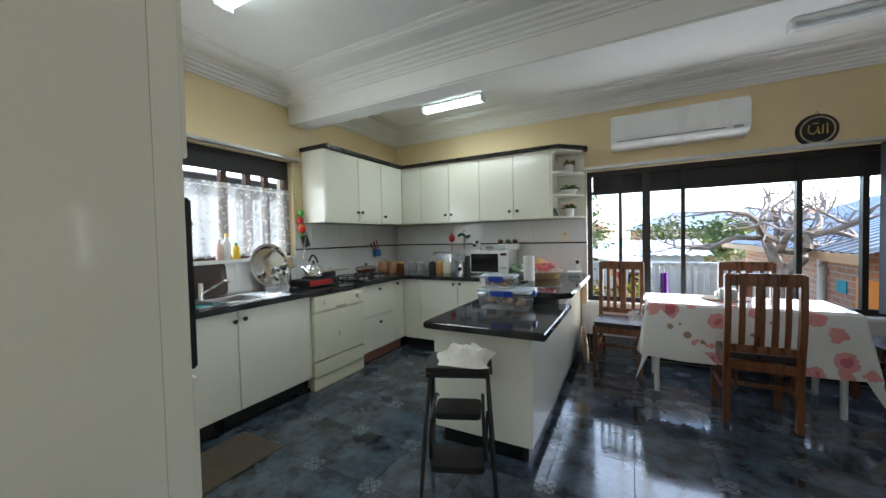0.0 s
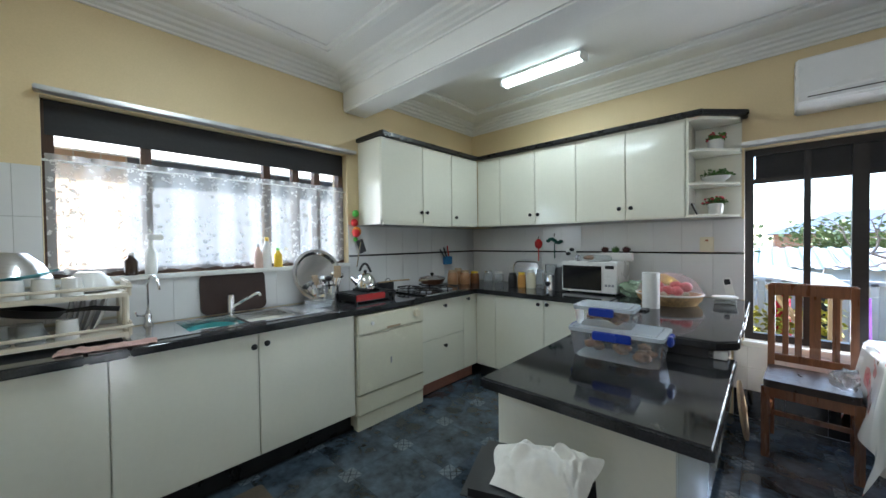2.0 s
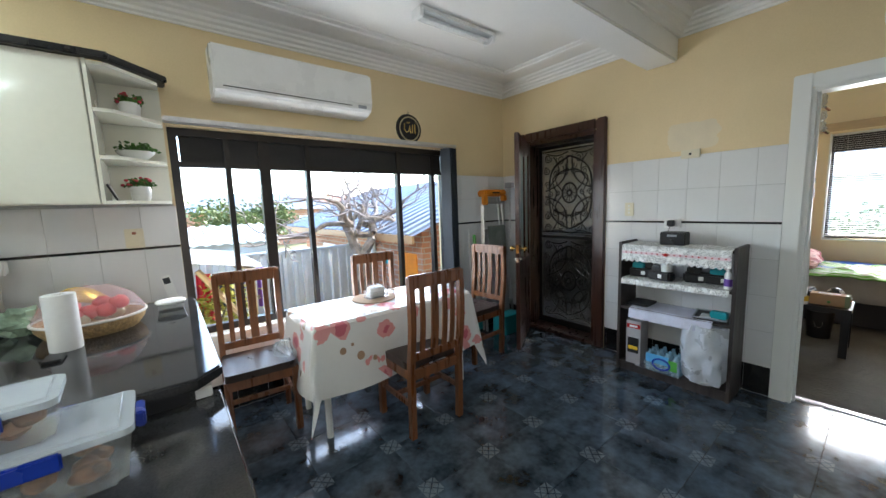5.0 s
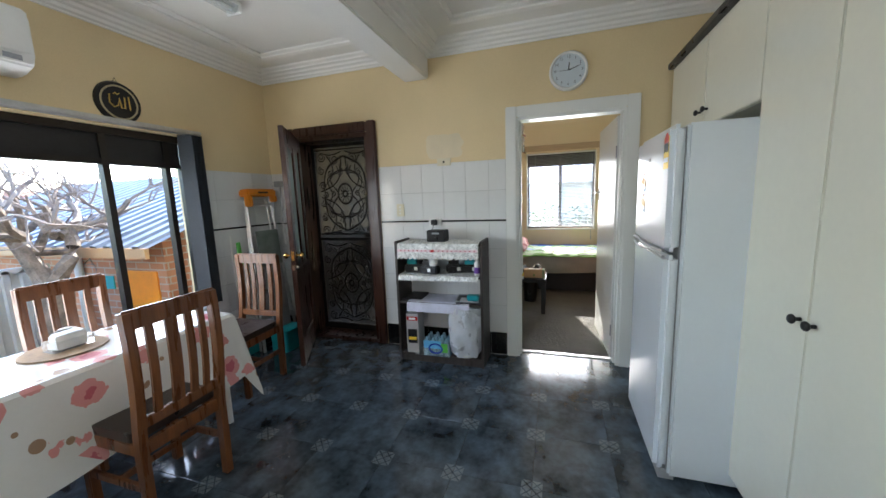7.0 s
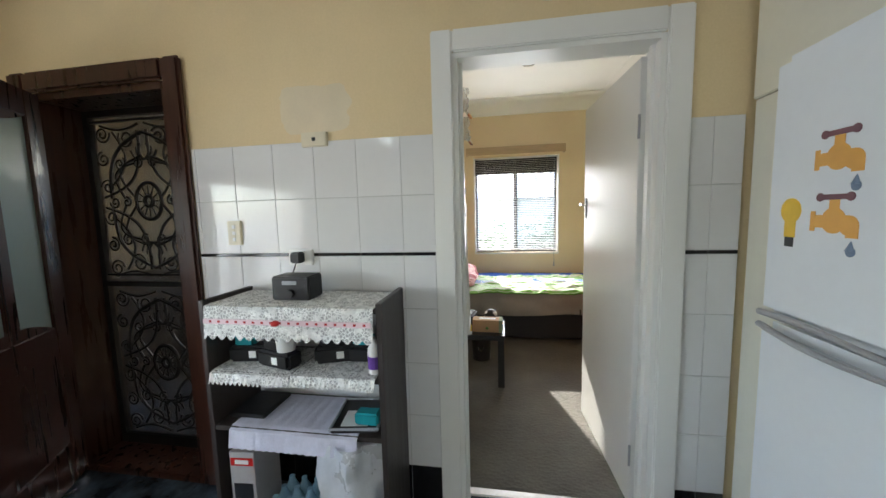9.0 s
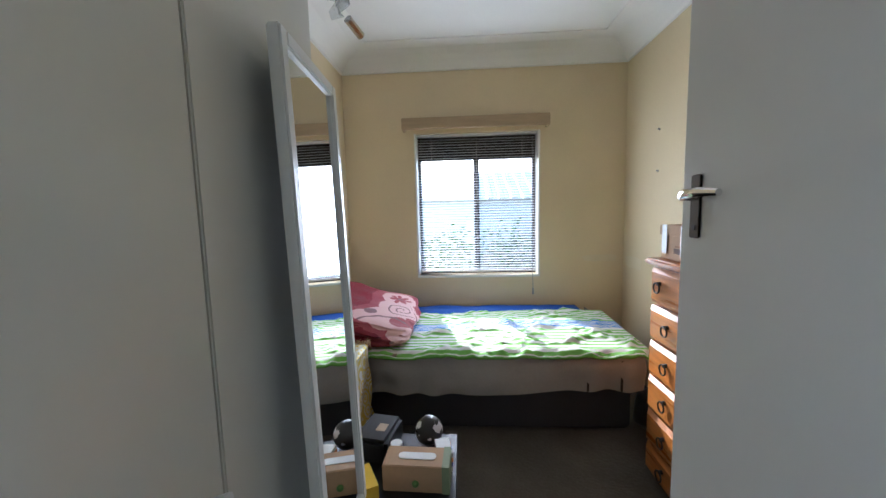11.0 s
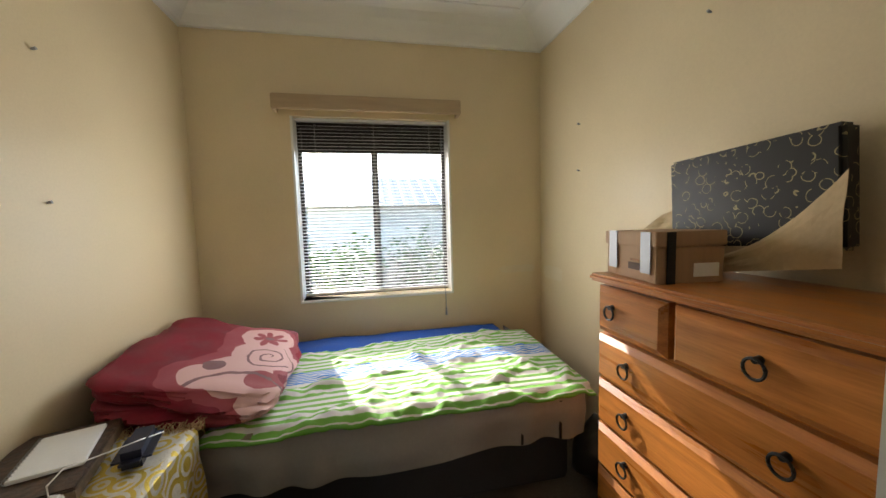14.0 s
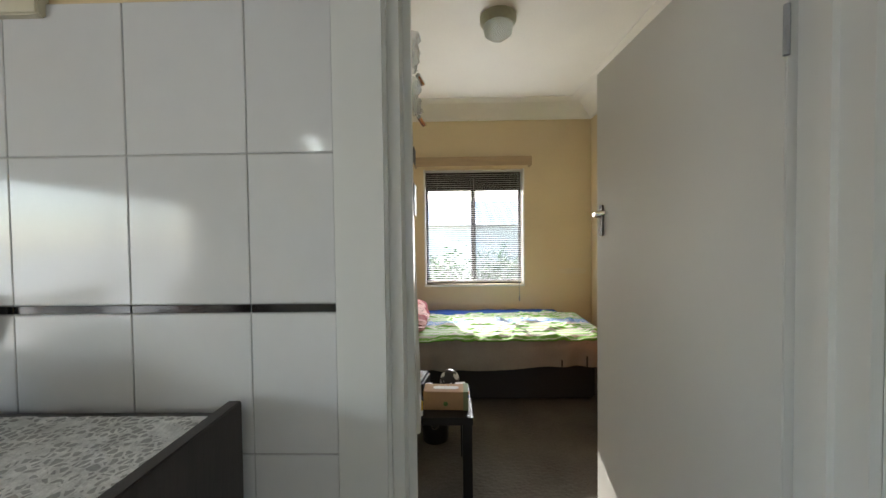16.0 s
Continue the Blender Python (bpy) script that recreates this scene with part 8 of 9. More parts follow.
part("pad", box(-0.24, -0.05, 0.055, 0.22, 0.05, 0.13, 0.02), mat("tan_paper_wrap", (0.5, 0.38, 0.24), 0.8, vary=0.08), cu)
TANP = mat("tan_paper", (0.55, 0.42, 0.24), 0.7, vary=0.08, bump=0.2, bump_scale=25)
pw = thing("paper_wrap", 5.12, 0.70, DZ + 0.0045, "crumpled tan wrapping paper behind the case and box", "paper")
part("paper", surface(lambda u, v: Vector((0.02 + u * (0.27 - 0.19 * v), -0.012 + 0.022 * noise.noise(Vector((u * 4, v * 4, 1))), v * 0.40 + 0.002)), 14, 14, 0.002), TANP, pw)
part("paper_fold", surface(lambda u, v: Vector((0.03 + u * 0.25 - 0.05 * v, 0.012 + 0.05 * u * (1 - v) + 0.015 * noise.noise(Vector((u * 5, v * 3, 4))), 0.16 + v * 0.13 * (1 - 0.5 * u))), 12, 10, 0.002), TANP, pw)
part("front_fold", surface(lambda u, v: Vector((-0.10 - 0.36 * u, 0.112 + 0.03 * v * (1 - v) + 0.008 * noise.noise(Vector((u * 5, v * 3, 7))), 0.012 + (0.06 + 0.20 * u * u) * v + 0.06 * u)), 16, 8, 0.002), TANP, pw)

# bedroom door
dh = (XB0 + 0.006, ARCH[0] + 0.026)
an = math.degrees(math.atan2(1.60 - dh[1], 4.19 - dh[0]))
bdr = thing("bedroom_door", dh[0], dh[1], 0.012, "open white painted flush bedroom door", "door", rz=an)
part("leaf", box(0, -0.018, 0, 0.80, 0.018, 2.035, 0.002), mat("grey_white_gloss_paint", (0.68, 0.68, 0.66), 0.28, vary=0.002, scale=14, fine=200, wear=0.03, bump=0.02, bump_scale=12), bdr)
for s in (1, -1):
    part("backplate", box(0.740, s * 0.018, 1.348, 0.770, s * 0.023, 1.478, 0.004), mat("bronze_plate", (0.06, 0.05, 0.04), 0.35, metal=0.8), bdr, "dark bronze back plate")
    part("lever_handle", tube([(0.755, s * 0.02, 1.435), (0.755, s * 0.05, 1.435), (0.74, s * 0.056, 1.437), (0.70, s * 0.055, 1.44), (0.655, s * 0.052, 1.437)], 0.008, 8, radii=[0.011, 0.01, 0.01, 0.009, 0.007]), CHROME, bdr, smooth=True)
    part("keyhole", cyl((0.755, s * 0.023, 1.37), (0.755, s * 0.0245, 1.37), 0.006, seg=10), BLACK, bdr)
for z in (0.25, 1.75):
    part("hinge", cyl((-0.002, 0.02, z - 0.05), (-0.002, 0.02, z + 0.05), 0.006, seg=8), GREY_PLASTIC, bdr)

# wardrobe and mirror
wr = thing("wardrobe", 0, 0, 0.004, "built-in off-white painted wardrobe beside the doorway", "wardrobe")
CREAMP = mat("cream_gloss_paint", (0.72, 0.70, 0.62), 0.22, vary=0.002, scale=12, fine=180, wear=0.05, coat=0.2, bump=0.02, bump_scale=10)
part("carcass", box(XB0 + 0.05, 2.50, 0, 4.30, YB1, 2.3), CREAMP, wr)
part("door", box(XB0 + 0.06, 2.475, 0.05, 3.86, 2.498, 2.27, 0.003), CREAMP, wr)
part("door", box(3.865, 2.475, 0.05, 4.295, 2.498, 2.27, 0.003), CREAMP, wr)
part("knob", cyl((3.83, 2.475, 1.0), (3.83, 2.45, 1.0), 0.008, 0.016, 14), WHITE_PLASTIC, wr, smooth=True)
sk2 = thing("strike_plate", XB0 - 0.03, ARCH[1] - 0.036, 1.43, "dark metal strike plates on the door lining", "strike plate")
part("plate", box(-0.02, 0.0, -0.03, 0.02, 0.002, 0.03), GREY_PLASTIC, sk2)
part("plate", box(-0.015, 0.0, 0.07, 0.015, 0.002, 0.10), BLACK, sk2)
mr = thing("wall_mirror", 4.158, 2.396, 0.60, "tall white framed mirror hung on the wardrobe", "mirror", rx=-1.5, rz=4)
part("glass", box(-0.135, -0.002, 0.02, 0.135, 0.002, 1.14), MIRROR, mr)
part("backing", box(-0.145, 0.003, 0.01, 0.145, 0.012, 1.15), BLACK, mr)
for x0, x1, z0, z1 in ((-0.165, -0.135, 0, 1.16), (0.135, 0.165, 0, 1.16), (-0.135, 0.135, 0, 0.03), (-0.135, 0.135, 1.13, 1.16)):
    part("mirror_frame", box(x0, -0.012, z0, x1, 0.014, z1, 0.004), WHITE_PAINT, mr)
part("hanger", box(-0.02, 0.014, 1.10, 0.02, 0.072, 1.13), GREY_PLASTIC, mr)
for k, (px, pz) in enumerate(((4.22, 2.24), (4.26, 2.06))):
    hb = thing("hanging_plastic_cover", px, 2.44, pz, "clear plastic garment cover hung on the wardrobe", "plastic cover")
    part("cover", surface(lambda u, v: Vector((-0.10 + 0.2 * u, -0.06 * math.sin(math.pi * u) - 0.03 * noise.noise(Vector((u * 5, v * 5, k))), -0.16 * v + 0.05 * u)), 20, 14, 0.001), CLEAR, hb, smooth=True)
    part("tip", tube([(0.08, -0.05, -0.12), (0.13, -0.07, -0.14)], 0.012, 8), STEEL, hb)

# black side table and what stands on it
stb = thing("side_table", 4.655, 2.35, 0.004, "small black side table", "side table")
part("top", box(-0.21, -0.21, 0.39, 0.21, 0.21, 0.43, 0.002), BLACK, stb)
for a in (-1, 1):
    for c in (-1, 1):
        part("leg", box(a * 0.205 - a * 0.05, c * 0.205 - c * 0.05, 0, a * 0.205, c * 0.205, 0.389), BLACK, stb)
tz = 0.435
tb2 = thing("tissue_box", 4.58, 2.28, tz, "kraft brown tissue box with green leaf print", "tissue box", rz=88)
KR = mat("kraft_print", (0.4, 0.25, 0.13), 0.7, vary=0.06)
part("carton", box(-0.12, -0.055, 0, 0.12, 0.055, 0.1, 0.003), KR, tb2)
part("green_end", box(-0.1215, -0.0565, 0.0, -0.095, 0.0565, 0.1012), mat("sage_green_print", (0.22, 0.27, 0.15), 0.7, vary=0.1), tb2)
part("slot", rounded_slab(-0.07, -0.018, 0.07, 0.018, 0.1, 0.102, 0.017), PAPER, tb2)
part("leaf_print", blob((0.0, 0.055, 0.035), 0.013, 8, 1.0), FOLIAGE, tb2)
yb = thing("medicine_box", 4.50, 2.46, tz, "yellow and white medicine carton", "carton", rz=30)
part("carton", box(-0.06, -0.035, 0, 0.06, 0.035, 0.075, 0.002), PAPER, yb)
part("yellow_face", box(-0.0615, -0.0355, 0.03, 0.0615, 0.0355, 0.077), YELLOW_PLASTIC, yb)
bc = thing("black_case", 4.76, 2.47, tz, "black plastic tool case with a label", "case", rz=-10)
part("case", box(-0.1, -0.075, 0, 0.1, 0.075, 0.1, 0.015), BLACK, bc)
part("label", box(-0.03, -0.04, 0.1, 0.02, 0.0, 0.1012), TAN, bc)
gl = thing("patterned_ball", 4.80, 2.26, tz, "black ornament with a white map pattern", "ornament")
GLB = mat("black_white_map", (0.02, 0.02, 0.02), 0.3)
n, l, b = nodes_of(GLB)
nz = n.new("ShaderNodeTexNoise")
nz.inputs["Scale"].default_value = 22
tc = n.new("ShaderNodeTexCoord")
l.new(tc.outputs["Object"], nz.inputs["Vector"])
l.new(mix_colour(n, l, math_node(n, l, "GREATER_THAN", nz.outputs["Fac"], 0.54), (0.02, 0.02, 0.02), (0.7, 0.7, 0.72)), b.inputs["Base Color"])
part("ball", blob((0, 0, 0.06), 0.06, 16, 1.0), GLB, gl, smooth=True)
for k, (mm, w) in enumerate(((PAPER, 0.075), (BLUE_PLASTIC, 0.07), (ORANGE_PLASTIC, 0.065), (PAPER, 0.06))):
    bo = thing("book", 4.68, 2.19, tz + 0.018 * k, "small stacked book on the side table", "book", "stacked books", rz=4 * k)
    part("cover", box(-0.05, -w / 2, 0, 0.05, w / 2, 0.017, 0.001), mm, bo)
    part("page_block", box(-0.048, -w / 2 + 0.002, 0.003, 0.052, w / 2 - 0.002, 0.014), PAPER, bo)
pb2 = thing("pill_bottle", 4.69, 2.38, tz, "small white lidded jar", "jar")
part("jar", cyl((0, 0, 0), (0, 0, 0.06), 0.022, seg=16), WHITE_PLASTIC, pb2)
part("lid", cyl((0, 0, 0.06), (0, 0, 0.075), 0.024, seg=16), WHITE_PLASTIC, pb2)
wbn = thing("waste_bin", 5.02, 2.36, 0.004, "black waste bin with wire handle on the carpet", "bin")
part("bin", lathe([(0, 0), (0.085, 0), (0.1, 0.27), (0.096, 0.27), (0.08, 0.006), (0, 0.006)], 24), BLACK, wbn, smooth=True)
part("handle", tube([(-0.1, 0.03 * math.cos(math.pi * k / 8), 0.17 - 0.06 * math.sin(math.pi * k / 8)) for k in range(9)], 0.003, 6), STEEL, wbn)

# gold cloth table by the bed
gt = thing("bedside_table", 0, 0, 0.004, "bedside table under a gold patterned cloth", "bedside table")
part("top", box(4.93, 2.70, 0.62, 5.38, YB1 - 0.01, 0.645), WENGE, gt)
for px, py in ((4.96, 2.73), (5.35, 2.73), (4.96, 3.12), (5.35, 3.12)):
    part("leg", box(px - 0.02, py - 0.02, 0, px + 0.02, py + 0.02, 0.62), WENGE, gt)
GC = mat("gold_swirl_cloth", (0.62, 0.6, 0.53), 0.5, vary=0.1, scale=12, bump=0.2, bump_scale=150)
n, l, b = nodes_of(GC)
tc = n.new("ShaderNodeTexCoord")
v = n.new("ShaderNodeTexVoronoi")
v.inputs["Scale"].default_value, v.inputs["Randomness"].default_value = 11, 0.5
l.new(tc.outputs["Object"], v.inputs["Vector"])
rg2 = math_node(n, l, "SINE", math_node(n, l, "MULTIPLY", v.outputs["Distance"], 26.0))
nz = n.new("ShaderNodeTexNoise")
nz.inputs["Scale"].default_value = 7
l.new(tc.outputs["Object"], nz.inputs["Vector"])
gm = math_node(n, l, "MULTIPLY", math_node(n, l, "GREATER_THAN", rg2, -0.15), math_node(n, l, "GREATER_THAN", nz.outputs["Fac"], 0.36))
base = [k for k in l if k.to_socket == b.inputs["Base Color"]][0].from_socket
l.new(mix_colour(n, l, gm, base, (0.66, 0.5, 0.09)), b.inputs["Base Color"])
l.new(math_node(n, l, "MULTIPLY", gm, 0.6), b.inputs["Metallic"])
gc = thing("gold_cloth", 0, 0, 0, "gold swirl tablecloth with a fringed edge", "tablecloth")


def gold_fn(u, v):
    x = 4.50 + 0.95 * u
    y = 2.27 + 0.89 * v
    ox = max(4.925 - x, 0) - max(x - 5.385, 0)
    oy = max(2.695 - y, 0)
    d = math.hypot(ox, oy)
    px, py, z = min(max(x, 4.925), 5.385), max(y, 2.695), 0.656
    if d:
        fall = min(d * 1.05, 0.5)
        out = 0.012 + 0.03 * fall * (1 + math.sin(24 * (x - y)))
        px -= ox / d * out
        py -= oy / d * out
        z -= fall
    return Vector((px, py, z + 0.004 * noise.noise(Vector((x * 9, y * 9, 0)))))


part("cloth", surface(gold_fn, 60, 60, 0.002), GC, gc, smooth=True)
bm = bmesh.new()
random.seed(3)
for k in range(150):
    yy = 2.67 + 0.35 * k / 150
    p = Vector((5.39 + random.uniform(-0.02, 0.02), yy, 0.655))
    tube([p, p + Vector((random.uniform(-0.01, 0.04), random.uniform(-0.015, 0.015), 0.012)), p + Vector((random.uniform(0.01, 0.07), random.uniform(-0.03, 0.03), random.uniform(-0.05, 0.01)))], 0.0012, 4, bm)
part("fringe", bm, mat("tan_fringe", (0.5, 0.33, 0.18), 0.8, vary=0.15), gc)
ob2 = thing("ornate_box", 5.22, 3.02, 0.661, "flat dark brown embossed box with a spiral notepad on top", "box", rz=16)
part("box", box(-0.2, -0.13, 0, 0.2, 0.13, 0.045, 0.004), mat("embossed_brown", (0.07, 0.04, 0.028), 0.5, vary=0.4, scale=40, bump=0.3, bump_scale=60), ob2)
part("edge", box(-0.202, -0.132, 0.006, 0.202, 0.132, 0.036), mat("dark_gilt_edge", (0.16, 0.11, 0.07), 0.5, vary=0.3, scale=50), ob2)
npd = thing("notepad", 5.25, 3.0, 0.7075, "white spiral bound notepad", "notepad", rz=20)
part("page_block", box(-0.12, -0.08, 0, 0.12, 0.08, 0.012, 0.002), PAPER, npd)
for k in range(14):
    part("coil", tube([(-0.11 + k * 0.017, 0.08 + 0.008 * math.cos(a), 0.006 + 0.009 * math.sin(a)) for a in [2 * math.pi * j / 8 for j in range(9)]], 0.0015, 4), GREY_PLASTIC, npd)
gcs = thing("glasses_case", 5.27, 2.80, 0.661, "dark blue soft glasses case", "case", rz=15)
part("case", box(-0.11, -0.05, 0, 0.09, 0.05, 0.055, 0.024, 4), mat("navy_case", (0.01, 0.014, 0.04), 0.5, vary=0.1), gcs, smooth=True)
chg = thing("phone_charger", 4.99, 2.84, 0.661, "white plug-in charger with a white cable", "charger")
part("plug", box(-0.025, -0.02, 0.018, 0.025, 0.02, 0.07, 0.008), WHITE_PLASTIC, chg)
part("strip", box(-0.05, -0.04, 0, 0.05, 0.04, 0.018, 0.003), TAN, chg)
part("cable", tube([(0, 0, 0.07), (0.01, 0.01, 0.10), (0.06, 0.01, 0.11), (0.15, -0.02, 0.085), (0.25, -0.06, 0.06), (0.34, -0.08, 0.03)], 0.0022, 6), WHITE_PLASTIC, chg)
# small things
cl2 = thing("ceiling_lamp", 5.03, 1.91, BCEIL, "small domed ceiling lamp fitting", "ceiling light")
part("base", lathe([(0, 0), (0.12, 0), (0.12, -0.035), (0.10, -0.06), (0, -0.06)], 28), mat("pale_green_fitting", (0.4, 0.42, 0.33), 0.3), cl2, smooth=True)
part("glass_dome", lathe([(0.10, -0.06), (0.09, -0.11), (0.05, -0.14), (0, -0.148)], 28), GLASSY, cl2, smooth=True)
for nx, ny, nz2, sg in ((5.54, YB1, 1.505, -1), (5.55, YB1, 2.05, -1), (5.15, YB1, 2.25, -1), (5.2, YB0, 2.2, 1), (6.1, YB0, 2.0, 1), (6.1, YB0, 1.7, 1)):
    t = thing("picture_nail", nx, ny, nz2, "small dark nail stuck in the wall", "nail", "wall nails")
    part("nail", cyl((0, 0, 0), (0, sg * 0.016, 0.004), 0.004, 0.006, 8), GREY_PLASTIC, t)
bgs = thing("dark_bag", 5.50, 0.88, 0.004, "dark bag on the floor between bed and drawers", "bag")
part("bag", blob((0, 0, 0.17), 0.16, 16, 1.05, 0.3), BLACK, bgs, smooth=True)

# ---- outdoors ----
GRASS = mat("dry_lawn", (0.14, 0.15, 0.06), 0.95, vary=0.3, scale=2, fine=30, bump=0.4, bump_scale=40, tint=(0.24, 0.23, 0.11))
setting("ground", box(-300, -300, -1.2, 300, 300, -1.0), GRASS, "dry lawn reaching into the distance", "ground")


def brick_mat(name, c1, c2, mortar, scale=1.0):
    m = mat(name, c1, 0.8, vary=0.1)
    n, l, b = nodes_of(m)
    bt = n.new("ShaderNodeTexBrick")
    bt.inputs["Color1"].default_value, bt.inputs["Color2"].default_value, bt.inputs["Mortar"].default_value = (*c1, 1), (*c2, 1), (*mortar, 1)
    bt.inputs["Scale"].default_value = scale
    bt.inputs["Brick Width"].default_value, bt.inputs["Row Height"].default_value, bt.inputs["Mortar Size"].default_value = 0.24, 0.086, 0.009
    tc = n.new("ShaderNodeTexCoord")
    sp = n.new("ShaderNodeSeparateXYZ")
    cb = n.new("ShaderNodeCombineXYZ")
    l.new(tc.outputs["Object"], sp.inputs[0])
    l.new(math_node(n, l, "ADD", sp.outputs[0], sp.outputs[1]), cb.inputs[0])
    l.new(sp.outputs[2], cb.inputs[1])
    l.new(cb.outputs[0], bt.inputs["Vector"])
    l.new(bt.outputs["Color"], b.inputs["Base Color"])
    return m


RED_BRICK = brick_mat("orange_red_brick", (0.36, 0.15, 0.08), (0.44, 0.21, 0.12), (0.4, 0.34, 0.28))
PALE_BRICK = brick_mat("pale_brick", (0.45, 0.3, 0.2), (0.55, 0.38, 0.26), (0.5, 0.45, 0.38))
ROOF = mat("grey_blue_metal_roof", (0.2, 0.22, 0.26), 0.45, metal=0.2, vary=0.08)
WHITE_METAL = mat("pale_fence_steel", (0.55, 0.56, 0.54), 0.5, vary=0.05)


def ribbed(p0, eu, ev, nrib, depth, nrm):
    """A ribbed sheet: ribs run along ev, repeated along eu."""
    p0, eu, ev, nrm = Vector(p0), Vector(eu), Vector(ev), Vector(nrm)
    bm = bmesh.new()
    prof = []
    for k in range(nrib):
        for f, h in ((0.0, 0), (0.38, 0), (0.46, 1), (0.84, 1), (0.92, 0)):
            prof.append(((k + f) / nrib, h * depth))
    prof.append((1.0, 0))
    a = [bm.verts.new(p0 + eu * u + nrm * h) for u, h in prof]
    c = [bm.verts.new(p0 + ev + eu * u + nrm * h) for u, h in prof]
    for k in range(len(prof) - 1):
        bm.faces.new((a[k], a[k + 1], c[k + 1], c[k]))
    bm.normal_update()
    bmesh.ops.solidify(bm, geom=bm.faces[:], thickness=0.004)
    return bm


# unseen pale slab, added to bounce sunlight through the window to the ceiling
setting("pavement", box(-6.0, 5.17, -1.0, 3.3, 8.1, -0.985), mat("pale_bounce_slab", (0.42, 0.4, 0.37), 0.85, vary=0.12, scale=1.5, bump=0.1), "pale slab added to bounce sunlight onto the kitchen ceiling", "pavement")
gar = thing("brick_garage", 0, 0, -1.0, "orange brick garage with a grey corrugated metal roof", "building")
gx0, gx1, gy0, gy1, gh = 3.05, 7.2, 6.4, 12.0, 2.05
part("wall", box(gx0, gy0, 0, gx1, gy1, gh), RED_BRICK, gar)
part("roof", ribbed((gx0 - 0.4, gy0 - 0.35, gh - 0.02), (0, gy1 - gy0 + 0.7, 0), (2.6, 0, 0.98), 28, 0.03, (-0.35, 0, 0.94)), ROOF, gar)
part("roof", ribbed((gx1 + 0.7, gy0 - 0.35, gh - 0.02), (0, gy1 - gy0 + 0.7, 0), (-2.65, 0, 0.98), 28, 0.03, (0.35, 0, 0.94)), ROOF, gar)
part("gable", surface(lambda u, v: Vector((gx0 + u * (gx1 - gx0), gy0 + 0.001, gh + v * max(0.001, 0.85 * (1 - abs(2 * u - 1))))), 2, 1, 0.05), RED_BRICK, gar)
part("fascia", box(gx0 - 0.42, gy0 - 0.36, gh - 0.12, gx0 - 0.38, gy1 + 0.36, gh - 0.01), mat("tan_fascia", (0.4, 0.25, 0.13), 0.6), gar)
gw = part("window", box(gx0 - 0.03, 9.9, 0.95, gx0 + 0.01, 10.6, 1.65), WHITE_PAINT, gar)
k = part("pane", box(gx0 - 0.036, 9.97, 1.02, gx0 - 0.03, 10.53, 1.58), PAPER, None)
k.parent = gw
part("vent", box(gx0 - 0.012, 7.35, 1.45, gx0, 7.6, 1.62), TEAL_PLASTIC, gar, "green vent grille")
part("door", box(gx0 - 0.02, 6.55, 0, gx0 + 0.0, 7.1, 1.7), ORANGE_PLASTIC, gar, "weathered orange timber door")
part("downpipe", cyl((gx0 - 0.06, 7.9, 0), (gx0 - 0.06, 7.9, gh - 0.1), 0.045, seg=10), WHITE_METAL, gar)
fc = thing("steel_fence", 0, 0, -1.0, "pale ribbed steel panel fence", "fence")
for k in range(5):
    x0 = -4.4 + k * 1.45
    part("panel", ribbed((x0, 8.2, 0.02), (1.43, 0, 0), (0, 0, 1.75), 9, 0.03, (0, -1, 0)), WHITE_METAL, fc)
    part("rail", box(x0, 8.17, 1.74, x0 + 1.45, 8.25, 1.8), WHITE_METAL, fc)
    part("post", box(x0 - 0.03, 8.16, 0, x0 + 0.03, 8.26, 1.8), WHITE_METAL, fc)

# gnarled bare tree
tree = thing("bare_tree", 2.32, 7.0, -1.0, "gnarled leafless tree with a thick grey trunk", "tree")
random.seed(21)
limbs, twigs = bmesh.new(), bmesh.new()


def grow(p, d, ln, r, depth):
    pts, rad = [p.copy()], [r]
    q, dd = p.copy(), d.copy()
    for k in range(6):
        flat = 0.0 if depth < 3 else 0.04
        dd = (dd + Vector((random.gauss(0, 0.24), random.gauss(0, 0.2), random.gauss(flat, 0.16)))).normalized()
        q = q + dd * ln / 6
        pts.append(q.copy())
        rad.append(r * (1 - 0.4 * (k + 1) / 6))
    tube(pts, r, 7 if depth < 3 else 4, limbs if depth < 3 else twigs, rad)
    if depth < 5:
        for k in range(3 if depth < 4 else 2):
            nd = (dd * 0.6 + Vector((random.gauss(0, 0.8), random.gauss(0, 0.6), random.gauss(0.1, 0.34)))).normalized()
            grow(pts[random.choice((3, 4, 5, 6))], nd, ln * random.uniform(0.62, 0.82), r * 0.5, depth + 1)


tube([(0, 0, 0), (0.04, 0.02, 0.6), (-0.03, 0.0, 1.2), (0.02, 0.0, 1.72)], 0.2, 12, limbs, [0.24, 0.17, 0.15, 0.15])
for d, r in (((-0.35, 0.1, 0.95), 0.095), ((0.3, -0.1, 0.95), 0.085), ((0.02, 0.3, 1.0), 0.08)):
    grow(Vector((0, 0, 1.66)), Vector(d).normalized(), 0.72, r, 1)
for d in ((-1.0, 0.05, 0.3), (1.0, 0.1, 0.35), (-0.8, -0.4, 0.35), (0.7, 0.5, 0.3)):
    grow(Vector((0.15 * d[0], 0.1 * d[1], 2.2)), Vector(d).normalized(), 0.75, 0.045, 2)
part("trunk", limbs, BARK, tree, smooth=True)
part("twigs", twigs, mat("grey_twig_bark", (0.26, 0.22, 0.2), 0.85, vary=0.2), tree)

# far leaves are paler and duller, with distance haze put into the colour
LEAF_FAR = mat("hazy_green_leaves", (0.10, 0.135, 0.05), 0.6, vary=0.3, scale=12, tint=(0.17, 0.2, 0.08))
